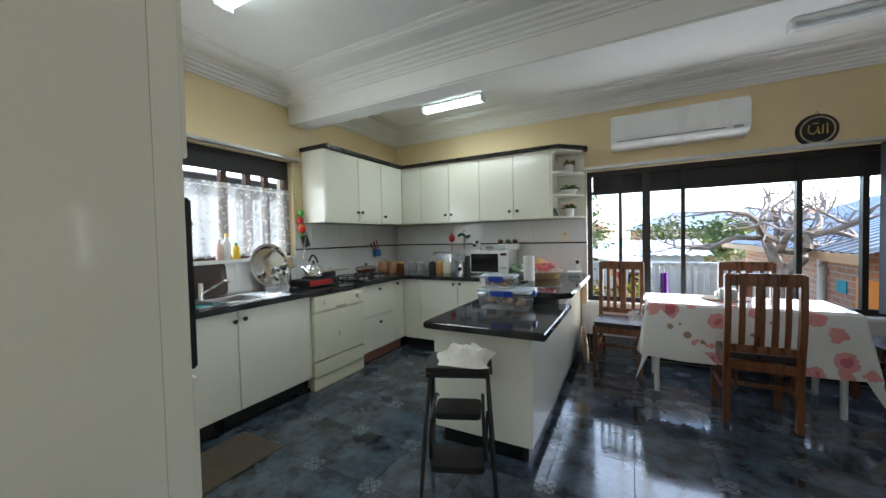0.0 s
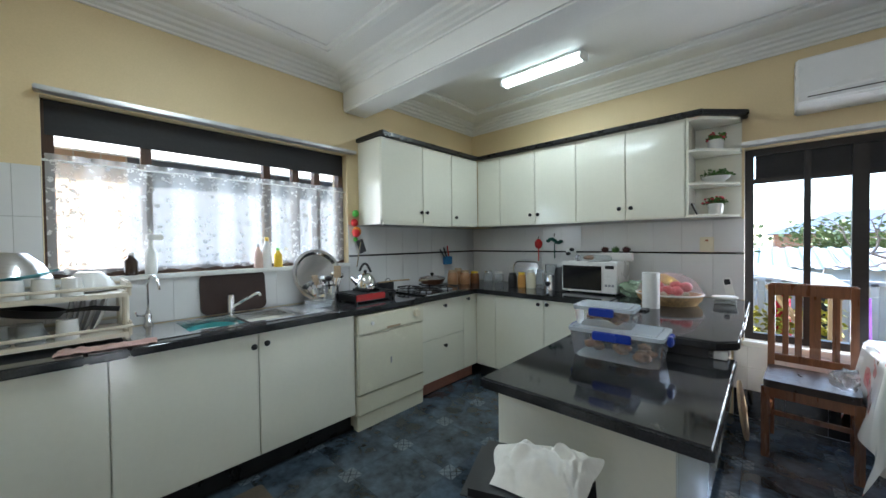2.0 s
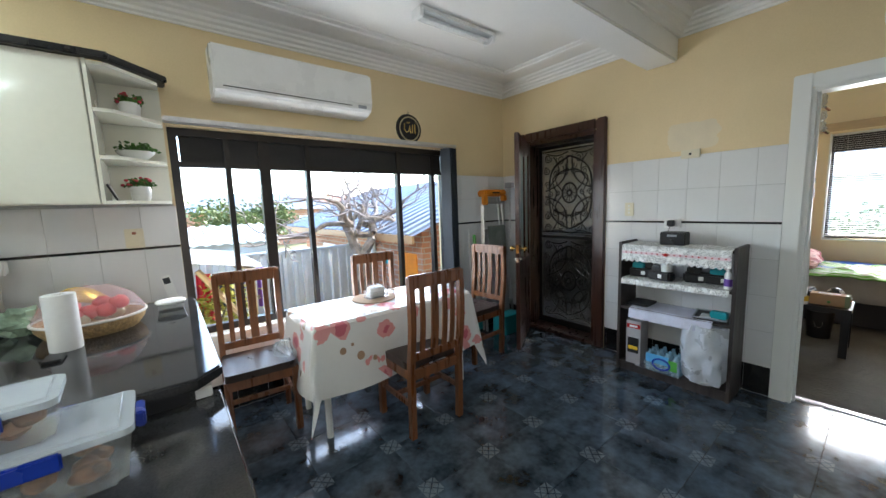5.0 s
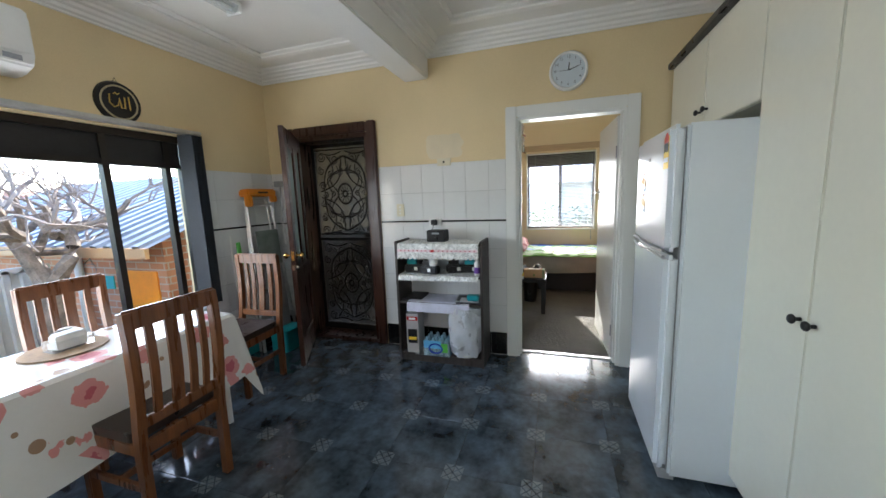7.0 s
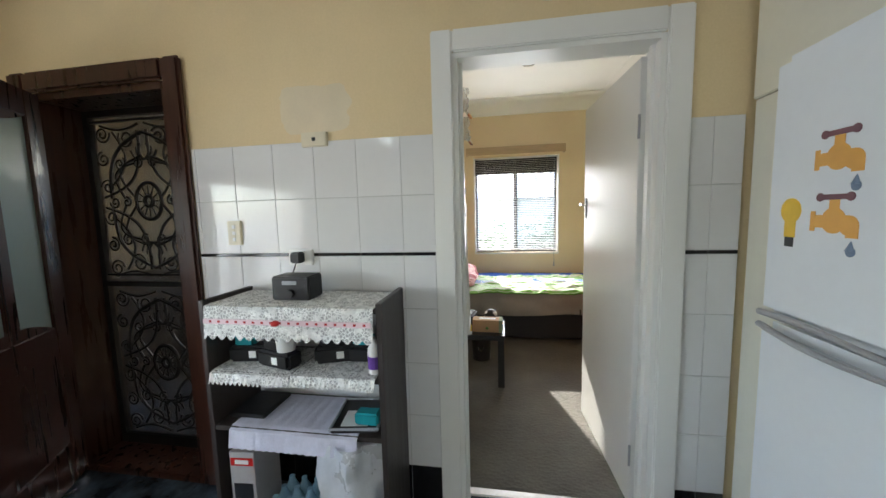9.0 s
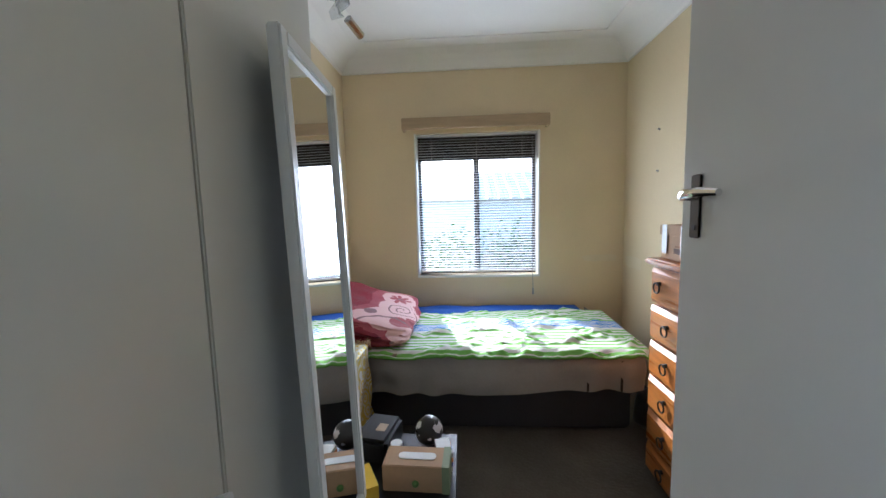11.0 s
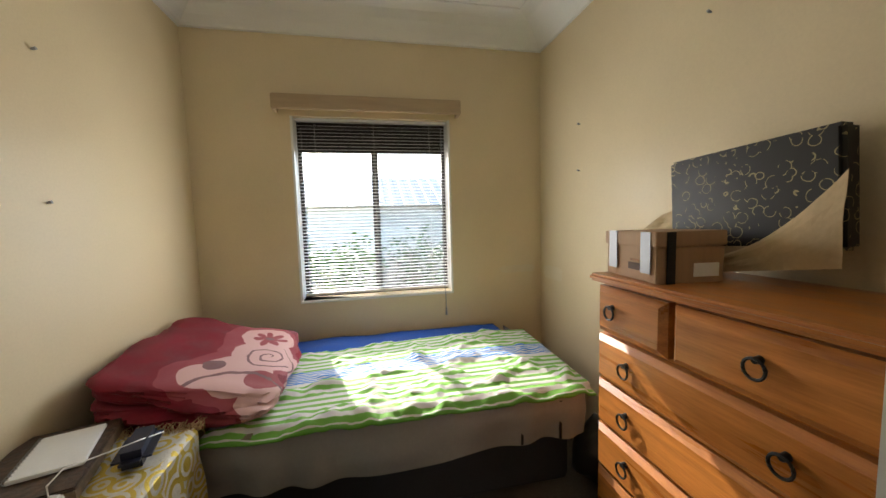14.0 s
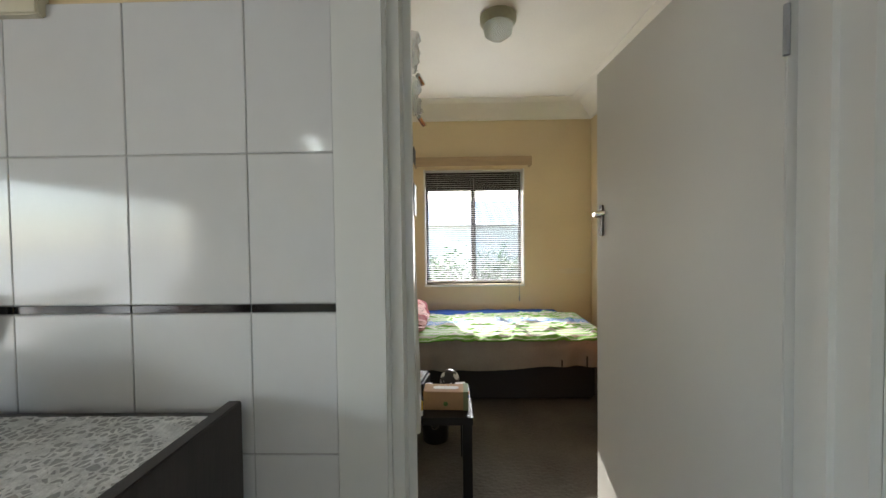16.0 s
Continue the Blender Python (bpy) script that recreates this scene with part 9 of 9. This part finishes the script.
LEAF_Y = mat("yellow_green_leaves", (0.25, 0.3, 0.04), 0.5, vary=0.3, scale=8, tint=(0.45, 0.42, 0.06))


def leafy(name, x, y, z, w, h, count, material, label, seed, leaf=0.07, trunk=True):
    t = thing(name, x, y, z, label, "tree" if name == "tree" else "shrub")
    random.seed(seed)
    bm = bmesh.new()
    cs = [Vector((random.uniform(-1, 1) * w * 0.6, random.uniform(-1, 1) * w * 0.5, h * random.uniform(0.35, 0.9))) for k in range(16)]
    for k in range(count):
        c = random.choice(cs)
        p = c + Vector((random.gauss(0, 1), random.gauss(0, 1), random.gauss(0, 0.8))) * w * 0.16
        a = Vector((random.gauss(0, 1), random.gauss(0, 1), random.gauss(0, 0.6))).normalized()
        s = a.cross(Vector((random.random(), random.random(), 1))).normalized() * leaf * 0.4
        a *= leaf
        bm.faces.new([bm.verts.new(q) for q in (p, p + a * 0.5 + s, p + a, p + a * 0.5 - s)])
    part("crown", bm, material, t)
    bm = tube([(0, 0, 0), (0.02, 0.03, h * 0.45)], 0.05, 8, radii=[0.03 * h + 0.02, 0.02 * h + 0.01])
    for c in cs:
        tube([(0.02, 0.03, h * 0.42), c * 0.6 + Vector((0, 0, h * 0.12)), c], 0.01, 5, bm, [0.015 * h, 0.01 * h, 0.004 * h])
    part("trunk", bm, BARK, t)


leafy("shrub", 0.15, 6.9, -1.0, 0.8, 1.7, 2600, LEAF_Y, "bushy shrub with yellow green leaves", 5, 0.075)
leafy("shrub", 0.55, 6.6, -1.0, 0.5, 0.95, 1500, FOLIAGE, "low green shrub by the window", 6, 0.06)
leafy("tree", -0.9, 12.5, -1.0, 1.4, 3.6, 2600, LEAF_FAR, "leafy green tree beyond the fence", 7, 0.13)
leafy("tree", 1.8, 18.0, -1.0, 1.6, 2.6, 2600, LEAF_FAR, "leafy tree in the next garden", 8, 0.16)
leafy("tree", 4.0, 26.0, -1.0, 3.0, 3.0, 3600, LEAF_FAR, "distant leafy green tree", 9, 0.24)
leafy("tree", -6.0, 24.0, -1.0, 4.0, 4.2, 3600, LEAF_FAR, "distant leafy green tree", 10, 0.25)


def cottage(x, y, w, d, h, wallm, roofm, label):
    t = thing("house", x, y, -1.0, label, "house", "far houses")
    part("wall", box(-w / 2, -d / 2, 0, w / 2, d / 2, h), wallm, t)
    bm = bmesh.new()
    e = 0.4
    lo = [bm.verts.new(p) for p in ((-w / 2 - e, -d / 2 - e, h), (w / 2 + e, -d / 2 - e, h), (w / 2 + e, d / 2 + e, h), (-w / 2 - e, d / 2 + e, h))]
    hi = [bm.verts.new(p) for p in ((-w / 4, 0, h + 1.4), (w / 4, 0, h + 1.4))]
    for f in ((lo[0], lo[1], hi[1], hi[0]), (lo[2], lo[3], hi[0], hi[1]), (lo[1], lo[2], hi[1]), (lo[3], lo[0], hi[0]), lo[::-1]):
        bm.faces.new(f)
    part("roof", bm, roofm, t)
    for s in (-0.28, 0.25):
        wn_ = part("window", box(s * w - 0.6, -d / 2 - 0.03, 0.9, s * w + 0.6, -d / 2 + 0.01, 2.1), WHITE_PAINT, t)
        k = part("pane", box(s * w - 0.52, -d / 2 - 0.04, 0.98, s * w + 0.52, -d / 2 - 0.03, 2.02), GREY_PLASTIC, None)
        k.parent = wn_


TILE_ROOF = mat("terracotta_roof", (0.3, 0.12, 0.07), 0.8, vary=0.15)
cottage(-6, 30, 10, 8, 2.6, PALE_BRICK, TILE_ROOF, "distant brick house with a red tiled roof")
cottage(6, 34, 11, 8, 2.6, RED_BRICK, ROOF, "distant brick house with a grey roof")
cottage(14, 40, 12, 9, 2.6, PALE_BRICK, TILE_ROOF, "distant brick house with a red tiled roof")
shd = thing("white_shed", 0.9, 12.5, -1.0, "white garden shed with a pale metal roof behind the fence", "shed")
part("wall", box(-1.2, -1, 0, 1.2, 1, 1.75), WHITE_METAL, shd)
part("roof", ribbed((-1.4, -1.2, 1.75), (2.8, 0, 0), (0, 2.4, 0.35), 12, 0.03, (0, -0.14, 0.99)), WHITE_METAL, shd)
aw = thing("skillion_awning", 0, 0, -1.0, "pale sloping awning roof on timber posts", "awning")
part("roof", ribbed((-1.6, 6.0, 2.30), (0, 1.6, 0), (2.35, 0, -0.42), 8, 0.025, (0.17, 0, 0.98)), WHITE_METAL, aw)
part("beam", box(0.6, 6.0, 1.80, 0.68, 7.6, 1.88), TAN, aw)
part("post", box(0.6, 6.05, 0, 0.68, 6.13, 1.8), TAN, aw)
part("post", box(-1.5, 6.05, 0, -1.42, 6.13, 2.25), TAN, aw)
part("brace", tube([(0.64, 6.1, 1.2), (0.2, 6.1, 1.9)], 0.03, 6), TAN, aw)
ln = thing("clothes_line", 0, 7.4, -1.0, "wire clothes line between steel posts", "clothes line")
part("wire", tube([(-1.2, 0, 1.72), (0.6, 0, 1.68), (2.0, 0, 1.72)], 0.004, 5), WHITE_METAL, ln)
for px in (-1.2, 2.0):
    part("post", cyl((px, 0, 0), (px, 0, 1.75), 0.025, seg=8), WHITE_METAL, ln)
for k, (px, mm, w, h) in enumerate(((0.32, mat("crimson_cloth", (0.5, 0.02, 0.06), 0.9, vary=0.1), 0.16, 0.62), (0.62, mat("navy_cloth", (0.03, 0.04, 0.09), 0.9, vary=0.1), 0.3, 0.5), (0.98, mat("purple_cloth", (0.16, 0.05, 0.3), 0.9, vary=0.1), 0.1, 0.55))):
    t = thing("hanging_garment", px, 7.4, 0.68, "washing hanging on the clothes line", "garment", "washing")
    part("garment", surface(lambda u, v: Vector((w * (u - 0.5) * (1 + 0.2 * v), 0.02 * math.sin(u * 14), -h * v)), 14, 8, 0.006), mm, t, smooth=True)

# neighbour behind the sink window
nb_ = thing("neighbour_house", 0, 0, -1.0, "neighbouring house with brick and pale grey cladding", "house")
part("wall", box(-6.4, -3.0, 0, -6.0, 2.05, 3.6), PALE_BRICK, nb_)
# pale cladding given a dark colour to hold back its sunlit glare
part("wall", box(-6.4, 2.05, 0, -6.02, 9.0, 3.6), mat("darkened_grey_cladding", (0.13, 0.14, 0.155), 0.6, vary=0.12, scale=2), nb_, "grey clad wall darkened to keep its sun glare down")
part("roof", ribbed((-5.5, -3.2, 3.55), (0, 12.4, 0), (-2.6, 0, 1.1), 40, 0.03, (0.39, 0, 0.92)), TILE_ROOF, nb_)
part("gutter", box(-5.62, -3.2, 3.45, -5.5, 9.2, 3.57), WHITE_METAL, nb_)
# east side seen through the bedroom blind
ef = thing("timber_fence", 0, 0, -1.0, "white painted paling fence outside the bedroom", "fence")
for k in range(40):
    part("paling", box(10.5, -2.0 + k * 0.2, 0.05, 10.53, -1.83 + k * 0.2, 1.65), WHITE_METAL, ef)
part("rail", box(10.53, -2.0, 1.2, 10.58, 6.0, 1.28), WHITE_METAL, ef)
leafy("shrub", 10.9, 1.5, -1.0, 1.6, 2.0, 3000, FOLIAGE, "green hedge behind the paling fence", 31, 0.12)
leafy("shrub", 10.9, 3.2, -1.0, 1.6, 1.95, 3000, FOLIAGE, "green hedge behind the paling fence", 32, 0.12)
eh = thing("eastern_house", 0, 0, -1.0, "pale clad house across the fence", "house")
part("wall", box(15.0, -6, 0, 15.4, 8, 2.9), WHITE_METAL, eh)
part("roof", ribbed((14.6, -6.4, 2.85), (0, 14.8, 0), (2.6, 0, 1.1), 40, 0.03, (-0.39, 0, 0.92)), mat("pale_grey_roof", (0.5, 0.53, 0.56), 0.5, vary=0.06), eh)
part("window", box(14.96, 0.5, 1.0, 15.0, 2.0, 2.2), WHITE_PAINT, eh)
# covered porch outside the back door
po = thing("porch", 0, 0, 0, "covered porch with a tiled floor and rendered side wall", "porch")
part("floor_slab", box(XB0 + 0.001, YB1 + 0.121, -0.99, 6.9, 5.3, -0.03), mat("dark_porch_tile", (0.07, 0.07, 0.075), 0.5, vary=0.2), po)
part("lower_panel", box(5.72, YB1 + 0.13, -0.03, 5.75, 5.3, 0.85), WENGE, po, "dark lower panel")
# roof is assumed; it and the side wall run on to block the sun
part("roof", box(XB0 + 0.25, YB1 + 0.13, 2.36, 7.6, 5.6, 2.44), WHITE_METAL, po)
part("side_wall", box(XB0 + 0.25, 5.301, -0.03, 8.6, 5.40, 2.355), mat("grey_tan_render", (0.30, 0.265, 0.21), 0.8, vary=0.1, scale=1.5), po)
part("dado", box(XB0 + 0.26, 5.275, -0.03, 8.6, 5.30, 0.98), WENGE, po, "dark lower wall panel")
# eave over the bedroom window, out of view, added to shade its top
setting("eave_1", box(XB1 + 0.24, 0.2, 2.45, XB1 + 0.62, YB1 + 0.1, 2.55), WHITE_METAL, "white eave lining over the bedroom window", "eave")

# ---- tiles: floor and walls ----
FT = mat("dark_blue_marbled_floor_tile", (0.011, 0.016, 0.024), 0.13, vary=0.3, scale=7, fine=30, bump=0.02, bump_scale=5, coat=0.25, tint=(0.06, 0.082, 0.108))
n, l, b = nodes_of(FT)
tc = n.new("ShaderNodeTexCoord")
sp = n.new("ShaderNodeSeparateXYZ")
l.new(tc.outputs["Object"], sp.inputs[0])
base = [k for k in l if k.to_socket == b.inputs["Base Color"]][0].from_socket
PX, PY = 0.4195, 0.4095
ax = math_node(n, l, "SUBTRACT", PX / 2, math_node(n, l, "ABSOLUTE", sp.outputs[0]))
ay = math_node(n, l, "SUBTRACT", PY / 2, math_node(n, l, "ABSOLUTE", sp.outputs[1]))
inx = math_node(n, l, "LESS_THAN", ax, 0.052)
iny = math_node(n, l, "LESS_THAN", ay, 0.052)
inm = math_node(n, l, "MULTIPLY", inx, iny)
dg = math_node(n, l, "ABSOLUTE", math_node(n, l, "SUBTRACT", ax, ay))
line = math_node(n, l, "LESS_THAN", dg, 0.005)
dg2 = math_node(n, l, "ABSOLUTE", math_node(n, l, "SUBTRACT", math_node(n, l, "ADD", ax, ay), 0.05))
line2 = math_node(n, l, "LESS_THAN", dg2, 0.004)
lines = math_node(n, l, "MAXIMUM", line, line2)
nz = n.new("ShaderNodeTexNoise")
nz.inputs["Scale"].default_value = 40
l.new(tc.outputs["Object"], nz.inputs["Vector"])
mot = math_node(n, l, "MULTIPLY", inm, math_node(n, l, "MULTIPLY", math_node(n, l, "SUBTRACT", 1.0, lines), math_node(n, l, "MULTIPLY_ADD", nz.outputs["Fac"], 0.7, 0.15)))
mot2 = math_node(n, l, "MULTIPLY", mot, 0.65)
l.new(mix_colour(n, l, mot2, base, (0.3, 0.34, 0.37)), b.inputs["Base Color"])

floor_ob = bpy.data.objects["floor_kitchen"]
g = 0.0022
meshes = {}


def tile_mesh(name, w, d, h, material, axis="z", bev=0.0015):
    key = (name, round(w, 3), round(d, 3), axis)
    if key not in meshes:
        if axis == "z":
            bm = box(-w / 2, -d / 2, -h, w / 2, d / 2, 0, bev, 1)
        elif axis == "x":
            bm = box(-h, -w / 2, -d / 2, 0, w / 2, d / 2, bev, 1)
        else:
            bm = box(-w / 2, -h, -d / 2, w / 2, 0, d / 2, bev, 1)
        meshes[key] = mesh_of(name, bm, material)
    return meshes[key]


x0, y0 = 2.61 - 13 * PX, 2.14 - 9 * PY
for i in range(16):
    for j in range(17):
        cx, cy = x0 + (i + 0.5) * PX, y0 + (j + 0.5) * PY
        if cx - PX / 2 > XD + 0.1 or cx + PX / 2 < XS or cy - PY / 2 > YN or (cy + PY / 2 < 0.5 and not -0.8 < cx < 1.3):
            continue
        if cx < -1.9 and cy > 0.7:
            continue
        w = PX
        if cx + PX / 2 > XD + 0.1:
            w = 2 * (XD + 0.1 - cx)
            if w < 0.05:
                continue
        o = new("floor_tile", tile_mesh("floor_tile", PX - g, PY - g, 0.008, FT))
        o.parent = floor_ob
        o.matrix_basis = pose(cx, cy, 0.0)
        if cx + PX / 2 > XD + 0.105:
            w2 = XD + 0.1 - (cx - PX / 2)
            o.data = tile_mesh("floor_tile_cut", w2 - g, PY - g, 0.008, FT)
            o.matrix_basis = pose(cx - PX / 2 + w2 / 2, cy, 0.0)

TW = 0.2065
ROWS_Z = [(0.004, 0.212, TILE_BLACK), (0.215, 0.469, TILE_WHITE), (0.472, 0.725, TILE_WHITE), (0.728, 0.984, TILE_WHITE), (0.987, 1.229, TILE_WHITE), (1.231, 1.245, TILE_BLACK), (1.247, 1.499, TILE_WHITE), (1.502, 1.757, TILE_WHITE)]


def tile_wall(wall_name, axis, face, side, start, a0, a1, rows, skip=()):
    """Tiles on the wall axis=face, standing out along side, from a0 to a1."""
    parent = bpy.data.objects[wall_name]
    lo = int(math.floor((a0 - start) / TW))
    hi = int(math.ceil((a1 - start) / TW))
    for k in range(lo, hi):
        p, q = max(start + k * TW, a0), min(start + (k + 1) * TW, a1)
        if q - p < 0.012:
            continue
        for z0, z1, mm in rows:
            segs = [(p, q, z0, z1)]
            for s0, s1, t0, t1 in skip:
                out = []
                for a, c, e, f in segs:
                    if c <= s0 or a >= s1 or f <= t0 or e >= t1:
                        out.append((a, c, e, f))
                        continue
                    if a < s0:
                        out.append((a, s0, e, f))
                    if c > s1:
                        out.append((s1, c, e, f))
                    m0, m1 = max(a, s0), min(c, s1)
                    if e < t0:
                        out.append((m0, m1, e, t0))
                    if f > t1:
                        out.append((m0, m1, t1, f))
                segs = out
            for a, c, e, f in segs:
                if c - a < 0.012 or f - e < 0.01:
                    continue
                me = tile_mesh("wall_tile_" + mm.name, round(c - a, 3) - 0.002, round(f - e, 3), 0.008, mm, axis, 0.001)
                o = new("wall_tile", me)
                o.parent = parent
                mid_, zz = (a + c) / 2, (e + f) / 2
                d = 0.008 if side > 0 else 0.0
                o.matrix_basis = pose(face + d, mid_, zz) if axis == "x" else pose(mid_, face + d, zz)


def grout_sheet(name, axis, face, side, a0, a1, z0, z1):
    t = 0.005
    if axis == "x":
        bm = box(face, a0, z0, face + side * t, a1, z1)
    else:
        bm = box(a0, face, z0, a1, face + side * t, z1)
    setting(name, bm, GROUT, "pale grout bed behind the wall tiles", "grout")


FULL = ROWS_Z
SPLASH = [r for r in ROWS_Z if r[0] > 0.9 and r[0] < 1.49]
SPLASH = [(0.89, 1.229, TILE_WHITE)] + [r for r in SPLASH if r[0] > 1.2] + [(1.502, 1.509, TILE_WHITE)]
# east wall between the doors and beside the doorway
tile_wall("wall_east", "x", XD, -1, 2.594, ARCH[1] + 0.092, BACK[0] - 0.102, FULL)
tile_wall("wall_east", "x", XD, -1, 2.594, PY + 0.84, ARCH[0] - 0.092, FULL)
tile_wall("wall_east", "x", XD, -1, 2.594, BACK[1] + 0.102, YN - 0.01, FULL)
for k, (a, c) in enumerate(((ARCH[1] + 0.091, BACK[0] - 0.101), (1.25, ARCH[0] - 0.091), (BACK[1] + 0.101, YN))):
    grout_sheet("grout_%d" % (k + 1), "x", XD, -1, a, c, 0, 1.757)
# north wall: splashback, under and beside the window
tile_wall("wall_north", "y", YN, -1, 0.09, XS + 0.01, NW[0] - 0.0, SPLASH)
tile_wall("wall_north", "y", YN, -1, 0.09, NW[1] + 0.014, XD - 0.01, FULL)
tile_wall("wall_north", "y", YN, -1, 0.09, 0.012, NW[1] + 0.013, [(0.004, 0.212, TILE_BLACK), (0.215, 0.38, TILE_WHITE), (0.383, NW[2] - 0.037, TILE_WHITE)])
grout_sheet("grout_4", "y", YN, -1, XS, NW[0] - 0.013, 0.886, 1.512)
grout_sheet("grout_5", "y", YN, -1, NW[1] + 0.013, XD, 0, 1.757)
grout_sheet("grout_6", "y", YN, -1, 0.01, NW[1] + 0.012, 0, NW[2] - 0.036)
# west wall: splashback below and beside the window
tile_wall("wall_west", "x", XS, 1, 3.14, YS + 0.01, SW[0] - 0.004, [(0.89, 1.229, TILE_WHITE)] + [r for r in ROWS_Z if r[0] > 1.2])
tile_wall("wall_west", "x", XS, 1, 3.14, SW[0] - 0.003, SW[1] + 0.004, [(0.89, SW[2] - 0.031, TILE_WHITE)])
tile_wall("wall_west", "x", XS, 1, 3.14, SW[1] + 0.005, YN - 0.01, SPLASH)
grout_sheet("grout_7", "x", XS, 1, YS, SW[0] - 0.002, 0.886, 1.757)
grout_sheet("grout_8", "x", XS, 1, SW[0] - 0.002, SW[1] + 0.004, 0.886, SW[2] - 0.03)
grout_sheet("grout_9", "x", XS, 1, SW[1] + 0.004, YN, 0.886, 1.512)
